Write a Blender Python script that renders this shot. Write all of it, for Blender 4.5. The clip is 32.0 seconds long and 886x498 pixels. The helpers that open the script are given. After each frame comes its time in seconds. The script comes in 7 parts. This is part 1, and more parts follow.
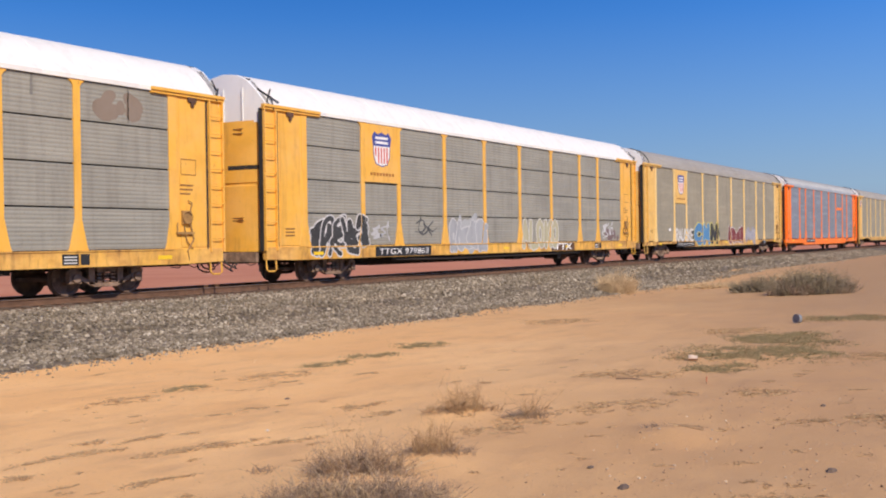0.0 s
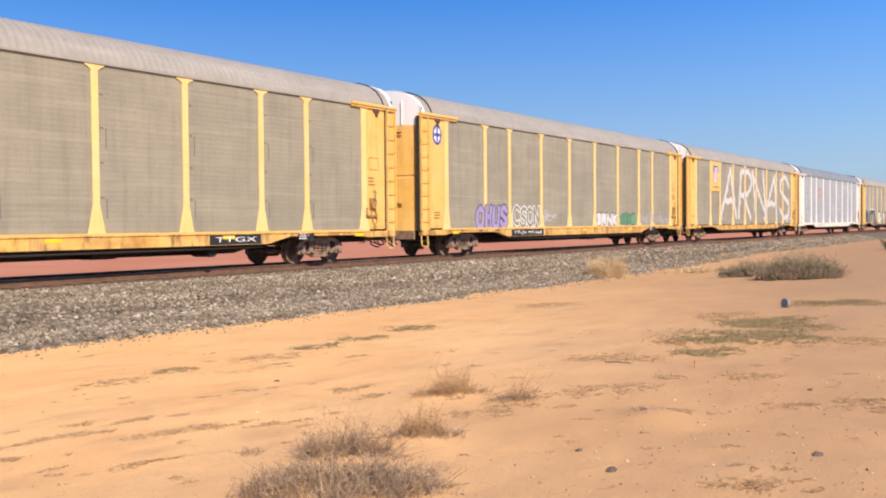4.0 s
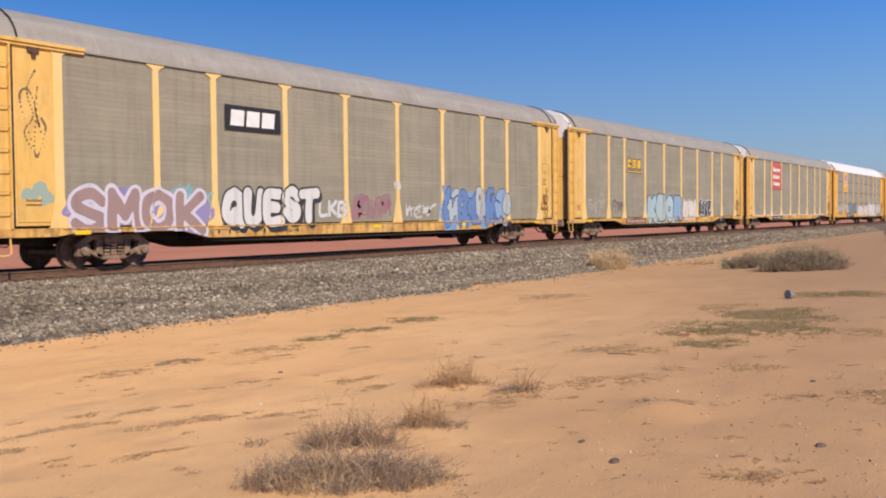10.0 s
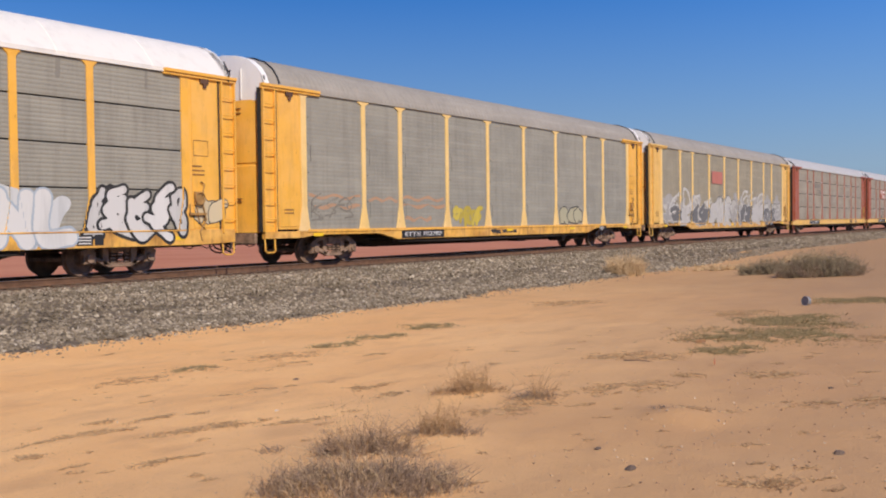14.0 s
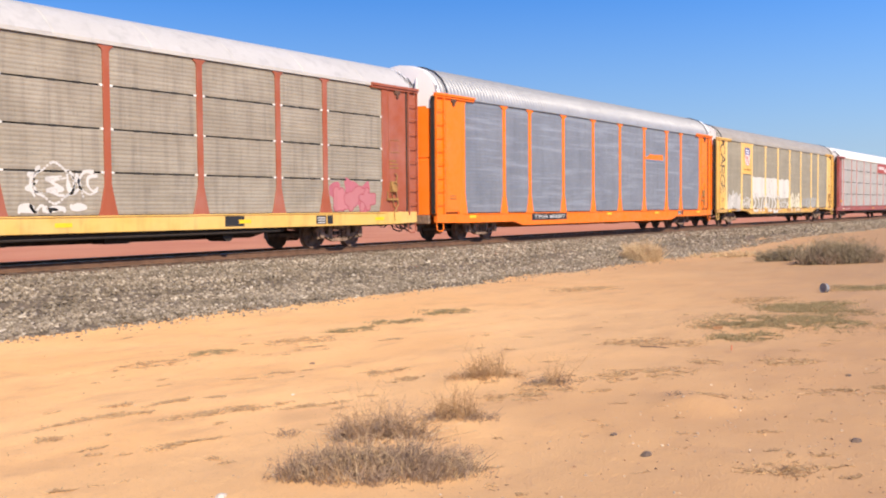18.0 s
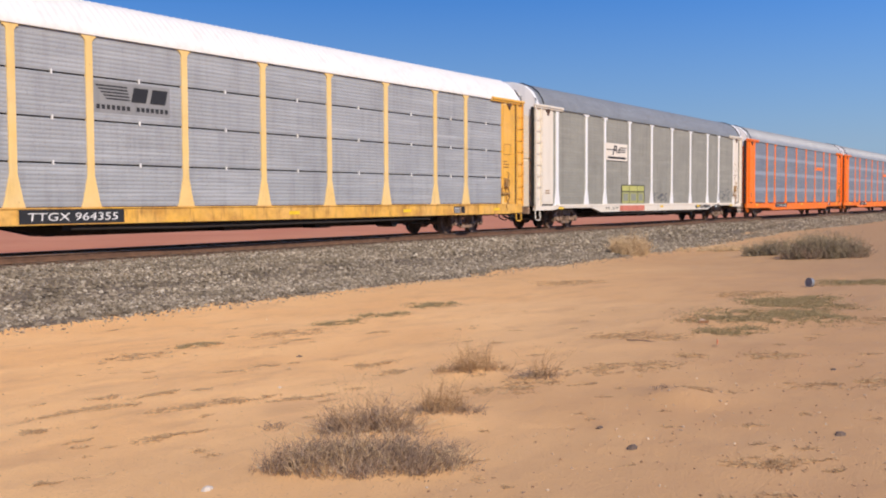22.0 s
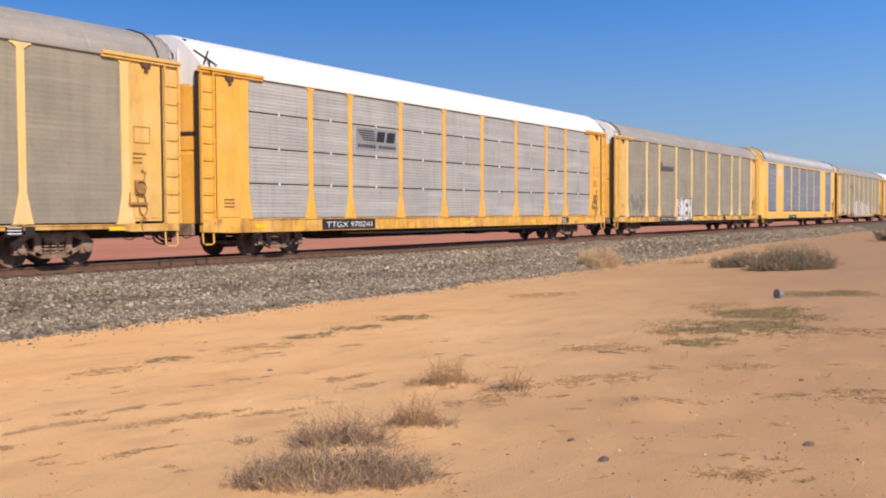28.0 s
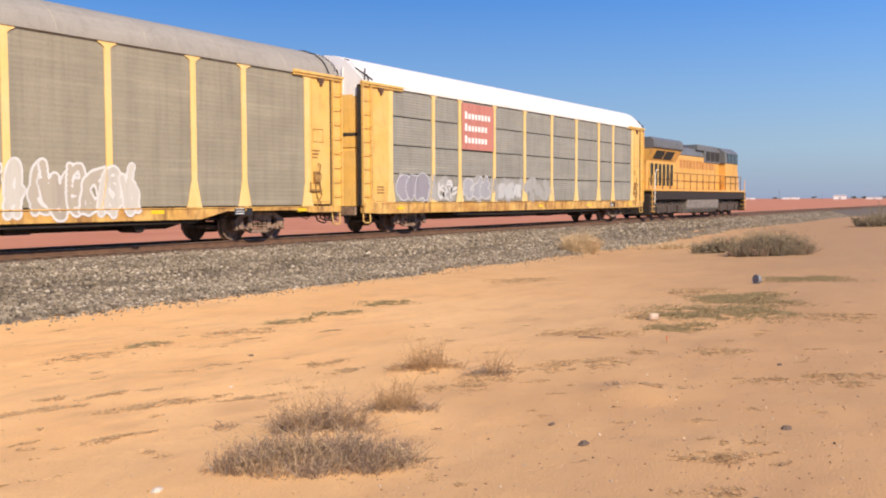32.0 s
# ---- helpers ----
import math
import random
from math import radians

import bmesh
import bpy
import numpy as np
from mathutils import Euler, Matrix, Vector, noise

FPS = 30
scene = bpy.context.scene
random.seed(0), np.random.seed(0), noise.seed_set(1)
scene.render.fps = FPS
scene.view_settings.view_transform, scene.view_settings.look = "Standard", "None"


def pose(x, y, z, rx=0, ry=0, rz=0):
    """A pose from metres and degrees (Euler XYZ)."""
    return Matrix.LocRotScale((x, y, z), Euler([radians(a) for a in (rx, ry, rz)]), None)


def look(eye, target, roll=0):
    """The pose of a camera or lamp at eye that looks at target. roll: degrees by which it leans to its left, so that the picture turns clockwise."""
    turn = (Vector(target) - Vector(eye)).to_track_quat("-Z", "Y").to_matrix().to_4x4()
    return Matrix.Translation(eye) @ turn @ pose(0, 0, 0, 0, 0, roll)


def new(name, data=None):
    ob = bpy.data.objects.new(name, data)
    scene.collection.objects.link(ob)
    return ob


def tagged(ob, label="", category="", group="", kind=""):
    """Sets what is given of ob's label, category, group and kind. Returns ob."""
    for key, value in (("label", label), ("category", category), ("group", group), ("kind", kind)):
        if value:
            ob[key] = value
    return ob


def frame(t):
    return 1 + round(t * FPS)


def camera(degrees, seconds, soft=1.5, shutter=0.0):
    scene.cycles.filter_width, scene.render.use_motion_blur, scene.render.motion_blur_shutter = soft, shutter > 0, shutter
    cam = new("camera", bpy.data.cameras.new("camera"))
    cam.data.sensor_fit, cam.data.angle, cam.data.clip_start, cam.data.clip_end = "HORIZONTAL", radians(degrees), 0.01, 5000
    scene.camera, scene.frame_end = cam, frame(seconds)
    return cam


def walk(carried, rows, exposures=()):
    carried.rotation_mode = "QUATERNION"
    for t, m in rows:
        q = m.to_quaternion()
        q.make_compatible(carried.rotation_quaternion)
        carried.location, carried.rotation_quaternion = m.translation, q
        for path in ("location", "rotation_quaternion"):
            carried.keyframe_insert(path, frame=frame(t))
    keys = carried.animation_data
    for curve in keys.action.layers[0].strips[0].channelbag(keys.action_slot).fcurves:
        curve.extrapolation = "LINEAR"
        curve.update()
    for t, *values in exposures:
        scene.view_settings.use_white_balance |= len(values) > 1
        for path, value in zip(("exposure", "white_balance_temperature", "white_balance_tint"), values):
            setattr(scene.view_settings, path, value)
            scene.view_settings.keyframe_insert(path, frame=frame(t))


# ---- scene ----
# ---- camera ----
cam = camera(48.51, 32.0, soft=2.0)
# seconds, yaw, pitch and roll of a hand-held camera that stands in one place
VIEW = [
    (0.0, -56.50, -0.43, -0.83), (0.5, -56.69, -0.47, -0.86), (1.0, -56.60, -0.78, -0.66), (1.5, -56.57, -0.88, -0.61), (2.0, -56.33, -0.92, -0.58),
    (2.5, -56.01, -0.96, -0.46), (3.0, -56.19, -1.11, -0.51), (3.5, -56.75, -1.30, -0.51), (4.0, -57.06, -1.42, -0.53), (4.5, -57.11, -1.52, -0.50),
    (6.5, -57.17, -1.65, -0.41), (7.0, -56.91, -1.55, -0.34), (7.5, -56.91, -1.70, -0.20), (8.0, -57.00, -2.03, -0.19), (8.5, -57.03, -2.25, -0.14),
    (9.0, -56.99, -2.30, -0.19), (9.5, -56.97, -2.08, -0.24), (10.0, -56.88, -1.91, -0.57), (10.5, -56.71, -1.62, -0.73), (11.0, -56.74, -1.42, -0.82),
    (11.5, -56.54, -1.53, -0.81), (12.0, -56.30, -1.50, -0.94), (12.5, -56.10, -1.30, -0.84), (13.0, -56.04, -1.44, -0.87), (13.5, -56.00, -1.59, -0.70),
    (14.0, -56.00, -1.51, -0.71), (14.5, -55.92, -1.29, -0.88), (16.5, -55.40, -1.40, -0.94), (17.0, -54.85, -1.44, -0.84), (17.5, -54.97, -1.75, -0.69),
    (18.0, -55.04, -2.35, -0.53), (18.5, -55.00, -2.53, -0.45), (19.0, -55.09, -2.57, -0.55), (19.5, -55.44, -2.70, -0.57), (20.0, -55.78, -2.87, -0.43),
    (20.5, -55.96, -2.90, -0.47), (21.0, -55.96, -2.89, -0.64), (21.5, -55.87, -2.84, -0.53), (22.0, -55.77, -2.75, -0.28), (22.5, -55.81, -2.39, -0.19),
    (23.0, -55.83, -2.07, -0.24), (23.5, -55.86, -2.00, -0.39), (24.0, -55.99, -2.20, -0.32), (24.5, -56.22, -2.77, -0.04), (25.0, -56.39, -2.87, -0.00),
    (25.5, -56.85, -2.80, -0.12), (26.0, -57.17, -2.36, -0.36), (26.5, -57.27, -2.11, -0.33), (28.5, -57.55, -2.04, -0.37), (29.0, -57.88, -2.34, -0.28),
    (29.5, -58.22, -2.62, -0.09), (30.0, -58.58, -2.69, -0.18), (30.5, -58.80, -2.76, -0.23), (31.0, -58.70, -2.78, -0.26), (31.5, -58.67, -2.89, -0.32),
    (32.0, -58.53, -2.88, -0.24),
]


def path_rows():
    rows = []
    for t, yaw, pitch, roll in VIEW:
        y, p = radians(yaw), radians(pitch)
        way = Vector((-math.sin(y) * math.cos(p), math.cos(y) * math.cos(p), math.sin(p)))
        rows.append((t, look(EYE, EYE + way, roll)))
    return rows


EYE = Vector((0.0, 0.0, 1.7))
EXPOSURE = [(0, 0.20, 6500, 10), (1, 0.21, 6500, 10), (2, 0.70, 6800, 10), (3, 0.73, 6850, 10), (4, 0.62, 6850, 10), (7, 0.30, 6600, 10), (8, 0.25, 6500, 10), (9, 0.25, 6650, 10), (10, 0.20, 6650, 10), (11, 0.48, 6750, 10), (12, 0.38, 6750, 10), (13, 0.27, 6700, 10), (14, 0.08, 6600, 10), (17, 0.70, 6850, 10), (18, 0.66, 6800, 10), (19, 0.50, 6750, 10), (20, 0.39, 6700, 10), (21, 0.28, 6600, 10), (22, 0.20, 6500, 10), (23, 0.02, 6500, 10), (24, 0.18, 6500, 10), (25, 0.42, 6700, 10), (26, 0.58, 6850, 10), (29, 0.20, 6600, 10), (30, 0.57, 6800, 10), (31, 0.40, 7000, 10), (32, 0.48, 7000, 10)]
walk(cam, path_rows(), EXPOSURE)

# ---- light ----
SUN_EL, SUN_AZ = radians(37), (-0.5, -0.866)
world = bpy.data.worlds.new("world")
scene.world = world
world.use_nodes = True
wn = world.node_tree.nodes
sky = wn.new("ShaderNodeTexSky")
sky.sky_type = "NISHITA"
sky.sun_disc = False
sky.sun_elevation = SUN_EL
sky.sun_rotation = math.atan2(-SUN_AZ[0], SUN_AZ[1])
sky.air_density, sky.dust_density, sky.ozone_density = 1.0, 0.15, 4.0
wn["Background"].inputs["Strength"].default_value = 0.111
vivid = wn.new("ShaderNodeHueSaturation")
vivid.inputs["Saturation"].default_value, vivid.inputs["Hue"].default_value = 1.42, 0.519
world.node_tree.links.new(sky.outputs[0], vivid.inputs["Color"])
# pale haze low over the plain
where = wn.new("ShaderNodeTexCoord")
split = wn.new("ShaderNodeSeparateXYZ")
low = wn.new("ShaderNodeMapRange")
low.inputs["From Min"].default_value, low.inputs["From Max"].default_value = 0.0, 0.22
low.inputs["To Min"].default_value, low.inputs["To Max"].default_value = 0.8, 0.0
haze = wn.new("ShaderNodeMix")
haze.data_type = "RGBA"
haze.inputs[7].default_value = (0.98, 1.70, 3.85, 1)
for a, z in ((where.outputs["Generated"], split.inputs[0]), (split.outputs["Z"], low.inputs["Value"]), (low.outputs[0], haze.inputs[0]), (vivid.outputs[0], haze.inputs[6]),
             (haze.outputs[2], wn["Background"].inputs[0])):
    world.node_tree.links.new(a, z)
sun = new("sun", bpy.data.lights.new("sun", "SUN"))
sun.data.energy, sun.data.angle, sun.data.color = 4.2, radians(0.53), (1.0, 0.885, 0.755)
sun.matrix_world = look((-39.9, -69.2, 60.2), (0, 0, 0))

# ---- plan, in metres ----
RAIL = 0.51            # top of rail above the ground at the camera
TRACK = 21.45          # centre line of the track
SPEED = 26.618         # train, towards -x
PITCH = 28.6           # car to car
FIRST = 21.09          # left corner of the car numbered one at the start
BODY, HALF = 27.5, 1.55
POSTS = (1.75, 4.62, 6.61, 9.48, 12.33, 15.17, 18.02, 20.89, 22.88, 25.75)


# ---- materials ----
def nodes_of(name):
    m = bpy.data.materials.new(name)
    m.use_nodes = True
    t = m.node_tree
    return m, t, t.nodes["Principled BSDF"]


def noise_at(t, scale, detail=4.0, stretch=(1, 1, 1), rough=0.6, source="Object"):
    co = t.nodes.new("ShaderNodeTexCoord")
    mp = t.nodes.new("ShaderNodeMapping")
    mp.inputs["Scale"].default_value = stretch
    info = t.nodes.new("ShaderNodeObjectInfo")
    add = t.nodes.new("ShaderNodeVectorMath")
    mul = t.nodes.new("ShaderNodeMath")
    mul.operation = "MULTIPLY"
    mul.inputs[1].default_value = 37.0
    t.links.new(info.outputs["Random"], mul.inputs[0])
    t.links.new(co.outputs[source], mp.inputs[0])
    t.links.new(mp.outputs[0], add.inputs[0])
    t.links.new(mul.outputs[0], add.inputs[1])
    n = t.nodes.new("ShaderNodeTexNoise")
    n.inputs["Scale"].default_value, n.inputs["Detail"].default_value = scale, detail
    n.inputs["Roughness"].default_value = rough
    t.links.new(add.outputs[0], n.inputs["Vector"])
    return n.outputs["Fac"]


def ramp(t, fac, lo, hi, a=0.0, b=1.0):
    r = t.nodes.new("ShaderNodeMapRange")
    r.inputs["From Min"].default_value, r.inputs["From Max"].default_value = lo, hi
    r.inputs["To Min"].default_value, r.inputs["To Max"].default_value = a, b
    t.links.new(fac, r.inputs["Value"])
    return r.outputs[0]


def blend(t, fac, a, b):
    m = t.nodes.new("ShaderNodeMix")
    m.data_type = "RGBA"
    if isinstance(fac, float):
        m.inputs[0].default_value = fac
    else:
        t.links.new(fac, m.inputs[0])
    for i, v in ((6, a), (7, b)):
        if isinstance(v, tuple):
            m.inputs[i].default_value = (*v[:3], 1)
        else:
            t.links.new(v, m.inputs[i])
    return m.outputs[2]


def bump(t, bsdf, height, strength, distance):
    b = t.nodes.new("ShaderNodeBump")
    b.inputs["Strength"].default_value, b.inputs["Distance"].default_value = strength, distance
    t.links.new(height, b.inputs["Height"])
    t.links.new(b.outputs[0], bsdf.inputs["Normal"])


def paint(name, colour, fade=0.3, dirt=0.45, rust=0.35, rough=0.5, spread=0.0):
    """Weathered coach paint: sun-bleached patches, run-down dirt, specks and runs of rust."""
    m, t, p = nodes_of(name)
    pale = tuple(min(1, c * 0.75 + 0.2) for c in colour)
    grime = tuple(c * 0.45 + 0.02 for c in colour)
    c = blend(t, ramp(t, noise_at(t, 0.9, 3), 0.4, 0.75, 0, fade), colour, pale)
    c = blend(t, ramp(t, noise_at(t, 3.0, 5, (1, 1, 0.12)), 0.5, 0.8, 0, dirt), c, grime)
    if spread:
        c = blend(t, ramp(t, noise_at(t, 1.3, 6, (1, 1, 1.6)), 0.50 - 0.1 * spread, 0.66, 0, 0.75 * spread), c, (0.36, 0.15, 0.04))
        c = blend(t, ramp(t, noise_at(t, 4.0, 6, (1, 1, 0.25)), 0.56 - 0.06 * spread, 0.68, 0, 0.8 * spread), c, (0.14, 0.06, 0.028))
    c = blend(t, ramp(t, noise_at(t, 11.0, 4, (1, 1, 0.5)), 0.66, 0.76, 0, rust), c, (0.13, 0.05, 0.025))
    t.links.new(c, p.inputs["Base Color"])
    p.inputs["Specular IOR Level"].default_value = 0.35
    t.links.new(ramp(t, noise_at(t, 6.0, 3), 0.3, 0.7, rough - 0.1, rough + 0.2), p.inputs["Roughness"])
    bump(t, p, noise_at(t, 60.0, 3), 0.15, 0.004)
    return m


def steel_sheet(name, colour, stain, streak=0.5, metal=0.25, rough=0.55, dark=(0.11, 0.1, 0.09), grid=0.3, bands=0.0):
    """Perforated galvanised sheet, streaked by rain, with reflections painted as paler lying bands."""
    m, t, p = nodes_of(name)
    c = blend(t, ramp(t, noise_at(t, 0.7, 4), 0.35, 0.7, 0, 0.8), colour, stain)
    c = blend(t, ramp(t, noise_at(t, 4.5, 4, (1, 1, 0.07)), 0.48, 0.8, 0, streak), c, dark)
    # paler lying streaks; a strong grid paints in reflected light
    c = blend(t, ramp(t, noise_at(t, 5.0, 4, (0.06, 1, 1)), 0.5, 0.78, 0, grid), c, tuple(min(1, v * 1.5) for v in colour))
    c = blend(t, ramp(t, noise_at(t, 18.0, 2, (1, 1, 1)), 0.58, 0.72, 0, 0.25), c, dark)
    if bands:
        # reflections at the three deck levels, painted in as lighter bands
        co = t.nodes.new("ShaderNodeTexCoord")
        sep = t.nodes.new("ShaderNodeSeparateXYZ")
        t.links.new(co.outputs["Object"], sep.inputs[0])
        fold = t.nodes.new("ShaderNodeMath")
        fold.operation = "PINGPONG"
        fold.inputs[1].default_value = 0.55
        t.links.new(ramp(t, sep.outputs["Z"], 0.85, 5.25, 0.0, 4.4), fold.inputs[0])
        c = blend(t, ramp(t, fold.outputs[0], 0.17, 0.07, 0.0, bands), c, tuple(min(1, v * 1.75) for v in colour))
    t.links.new(c, p.inputs["Base Color"])
    p.inputs["Metallic"].default_value = metal
    p.inputs["Specular IOR Level"].default_value = 0.2
    t.links.new(ramp(t, noise_at(t, 7.0, 3), 0.3, 0.7, rough - 0.1, rough + 0.15), p.inputs["Roughness"])
    bump(t, p, noise_at(t, 90.0, 2), 0.25, 0.004)
    return m


def plain(name, colour, rough=0.7, metal=0.0, vary=0.35, scale=5.0, relief=0.3):
    m, t, p = nodes_of(name)
    c = blend(t, ramp(t, noise_at(t, scale, 5), 0.3, 0.75, 0, 1), tuple(v * (1 - vary) for v in colour), tuple(min(1, v * (1 + vary)) for v in colour))
    t.links.new(c, p.inputs["Base Color"])
    p.inputs["Roughness"].default_value, p.inputs["Metallic"].default_value = rough, metal
    bump(t, p, noise_at(t, scale * 8, 3), relief, 0.006)
    return m


def islands(name, colours, rough=0.9, patch=0.0):
    """Many small pieces, each with its own tone."""
    m, t, p = nodes_of(name)
    g = t.nodes.new("ShaderNodeNewGeometry")
    r = t.nodes.new("ShaderNodeValToRGB")
    r.color_ramp.elements[0].color = (*colours[0], 1)
    r.color_ramp.elements[1].color = (*colours[-1], 1)
    for i, c in enumerate(colours[1:-1], 1):
        e = r.color_ramp.elements.new(i / (len(colours) - 1))
        e.color = (*c, 1)
    t.links.new(g.outputs["Random Per Island"], r.inputs[0])
    c = blend(t, ramp(t, noise_at(t, 30, 3), 0.3, 0.7, 0, 0.35), r.outputs[0], tuple(v * 0.6 for v in colours[0]))
    if patch:
        c = blend(t, ramp(t, noise_at(t, 0.9, 4, (0.5, 1.4, 1)), 0.45, 0.7, 0, patch), c, (0.10, 0.078, 0.05))
    t.links.new(c, p.inputs["Base Color"])
    p.inputs["Roughness"].default_value = rough
    return m


def soil(name):
    """Pale orange sand on the near side, browner in patches, towards the camera and towards +x, red earth past the
    track.
    """
    m, t, p = nodes_of(name)
    co = t.nodes.new("ShaderNodeTexCoord")
    sep = t.nodes.new("ShaderNodeSeparateXYZ")
    t.links.new(co.outputs["Object"], sep.inputs[0])
    c = blend(t, ramp(t, noise_at(t, 0.22, 5), 0.38, 0.62), (0.90, 0.54, 0.226), (0.83, 0.462, 0.176))
    c = blend(t, ramp(t, noise_at(t, 1.6, 6, (0.6, 1.2, 1)), 0.52, 0.72, 0, 0.4), c, (0.47, 0.255, 0.118))
    c = blend(t, ramp(t, noise_at(t, 14, 5), 0.55, 0.75, 0, 0.5), c, (0.84, 0.52, 0.265))
    c = blend(t, ramp(t, noise_at(t, 55, 3), 0.62, 0.7, 0, 0.6), c, (0.2, 0.11, 0.06))
    wob = t.nodes.new("ShaderNodeMath")
    wob.operation = "MULTIPLY_ADD"
    wob.inputs[1].default_value = 5.0
    t.links.new(noise_at(t, 0.35, 4), wob.inputs[0])
    lean = t.nodes.new("ShaderNodeMath")
    lean.operation = "MULTIPLY_ADD"
    lean.inputs[1].default_value = -0.2
    t.links.new(sep.outputs["X"], lean.inputs[0])
    t.links.new(sep.outputs["Y"], lean.inputs[2])
    t.links.new(lean.outputs[0], wob.inputs[2])
    c = blend(t, ramp(t, wob.outputs[0], 2.5, 9.0, 0.78, 0.0), c, (0.44, 0.25, 0.112))
    c = blend(t, ramp(t, noise_at(t, 0.55, 5, (1.0, 1.6, 1)), 0.54, 0.66, 0, 0.3), c, (0.54, 0.30, 0.132))
    c = blend(t, ramp(t, sep.outputs["X"], 11.0, 32.0, 0.0, 0.6), c, (0.38, 0.225, 0.105))
    red = blend(t, ramp(t, noise_at(t, 0.15, 6), 0.35, 0.65), (0.50, 0.175, 0.08), (0.57, 0.235, 0.115))
    side = ramp(t, sep.outputs["Y"], 24.0, 26.0)
    c = blend(t, side, c, red)
    t.links.new(c, p.inputs["Base Color"])
    p.inputs["Roughness"].default_value = 0.95
    h = t.nodes.new("ShaderNodeMath")
    h.operation = "ADD"
    t.links.new(noise_at(t, 7, 6), h.inputs[0])
    t.links.new(noise_at(t, 45, 4), h.inputs[1])
    bump(t, p, h.outputs[0], 0.38, 0.03)
    return m


YELLOW = paint("yellow_paint", (0.80, 0.425, 0.062), 0.3, 0.5, 0.45, 0.5, 0.18)
PALE = paint("faded_yellow_paint", (0.74, 0.455, 0.12), 0.3, 0.5, 0.5, 0.5, 0.22)
YELLOW_SILL = paint("rust_run_yellow_sill", (0.78, 0.43, 0.075), 0.4, 0.6, 0.6, 0.6, 0.75)
PALE_SILL = paint("rust_run_pale_sill", (0.72, 0.43, 0.11), 0.4, 0.6, 0.6, 0.6, 0.95)
BLEACHED = paint("bleached_yellow_post", (0.80, 0.55, 0.20), 0.45, 0.35, 0.35, 0.55, 0.12)
LEMON = paint("light_yellow_paint", (0.78, 0.48, 0.115), 0.25, 0.15, 0.1)
ORANGE = paint("orange_paint", (0.90, 0.19, 0.010), 0.1, 0.15, 0.08)
CREAM = paint("cream_white_paint", (0.76, 0.68, 0.56), 0.3, 0.25, 0.2)
BROWN = paint("red_brown_paint", (0.33, 0.085, 0.04), 0.3, 0.4, 0.3)
ROSE = paint("faded_rose_post", (0.47, 0.225, 0.195), 0.8, 0.3, 0.3)
MAROON = paint("maroon_paint", (0.31, 0.075, 0.06), 0.3, 0.35, 0.3)
FLAKED_ROOF = paint("flaking_white_roof_paint", (0.76, 0.725, 0.66), 0.2, 0.35, 0.4, 0.55, 0.16)
DULL_ROOF = steel_sheet("dull_roof_sheet", (0.26, 0.275, 0.28), (0.21, 0.22, 0.225), 0.25, 0.2, 0.55)
COOL_SHEET = steel_sheet("cool_grey_sheet", (0.39, 0.40, 0.40), (0.32, 0.33, 0.335), 0.25, 0.15, grid=0.5)
WHITE_ROOF = paint("white_roof_paint", (0.76, 0.73, 0.67), 0.2, 0.3, 0.2)
PALE_ROOF = paint("pale_grey_roof_paint", (0.47, 0.455, 0.42), 0.4, 0.45, 0.2)
WHITE_CAP = paint("white_end_paint", (0.80, 0.79, 0.77), 0.2, 0.25, 0.2)
GREY_ROOF = steel_sheet("grey_roof_sheet", (0.36, 0.33, 0.28), (0.30, 0.275, 0.23), 0.25, 0.1, 0.6)
SILVER_ROOF = steel_sheet("bright_roof_sheet", (0.38, 0.385, 0.385), (0.31, 0.32, 0.325), 0.2, 0.35, 0.45)
TAN_SHEET = steel_sheet("weathered_tan_sheet", (0.335, 0.299, 0.216), (0.265, 0.238, 0.174), 0.35, 0.1)
GREY_SHEET = steel_sheet("grey_sheet", (0.33, 0.315, 0.26), (0.265, 0.255, 0.213), 0.35, 0.12)
BLUE_SHEET = steel_sheet("blue_grey_sheet", (0.262, 0.285, 0.315), (0.20, 0.22, 0.25), 0.25, 0.3, 0.45, grid=0.85)
BANDED_SHEET = steel_sheet("banded_blue_grey_sheet", (0.262, 0.285, 0.315), (0.20, 0.22, 0.25), 0.25, 0.3, 0.45, grid=0.4, bands=0.5)
PALE_SHEET = steel_sheet("pale_grey_sheet", (0.45, 0.435, 0.395), (0.37, 0.36, 0.33), 0.3, 0.12)
LIGHT_SHEET = steel_sheet("light_grey_sheet", (0.43, 0.415, 0.378), (0.35, 0.34, 0.312), 0.25, 0.12, grid=0.5)
WARM_SHEET = steel_sheet("stained_warm_sheet", (0.40, 0.355, 0.275), (0.28, 0.243, 0.182), 0.5)
DUSTY_ORANGE = paint("dusty_orange_underframe", (0.42, 0.11, 0.02), 0.1, 0.6, 0.4, 0.7, 0.6)
FRAME_BLACK = plain("dirty_black_underframe", (0.03, 0.021, 0.016), 0.85)
BOGIE = plain("rusty_bogie_steel", (0.27, 0.178, 0.122), 0.85, 0.05, 0.5)
WHEEL = plain("brown_wheel_steel", (0.21, 0.132, 0.09), 0.8, 0.05, 0.45)
TREAD = plain("bright_tread_steel", (0.45, 0.43, 0.41), 0.35, 0.9, 0.15)
RUSTY = plain("rusty_rail_steel", (0.16, 0.085, 0.05), 0.85, 0.1)
RAILHEAD = plain("polished_rail_head", (0.42, 0.38, 0.35), 0.35, 0.85, 0.2)
TIMBER = plain("weathered_tie_timber", (0.135, 0.092, 0.066), 0.95)
# colour of dark joints, and of pieces that paint in shade
SEAM = plain("dark_seam_and_shade", (0.03, 0.028, 0.025), 0.9)
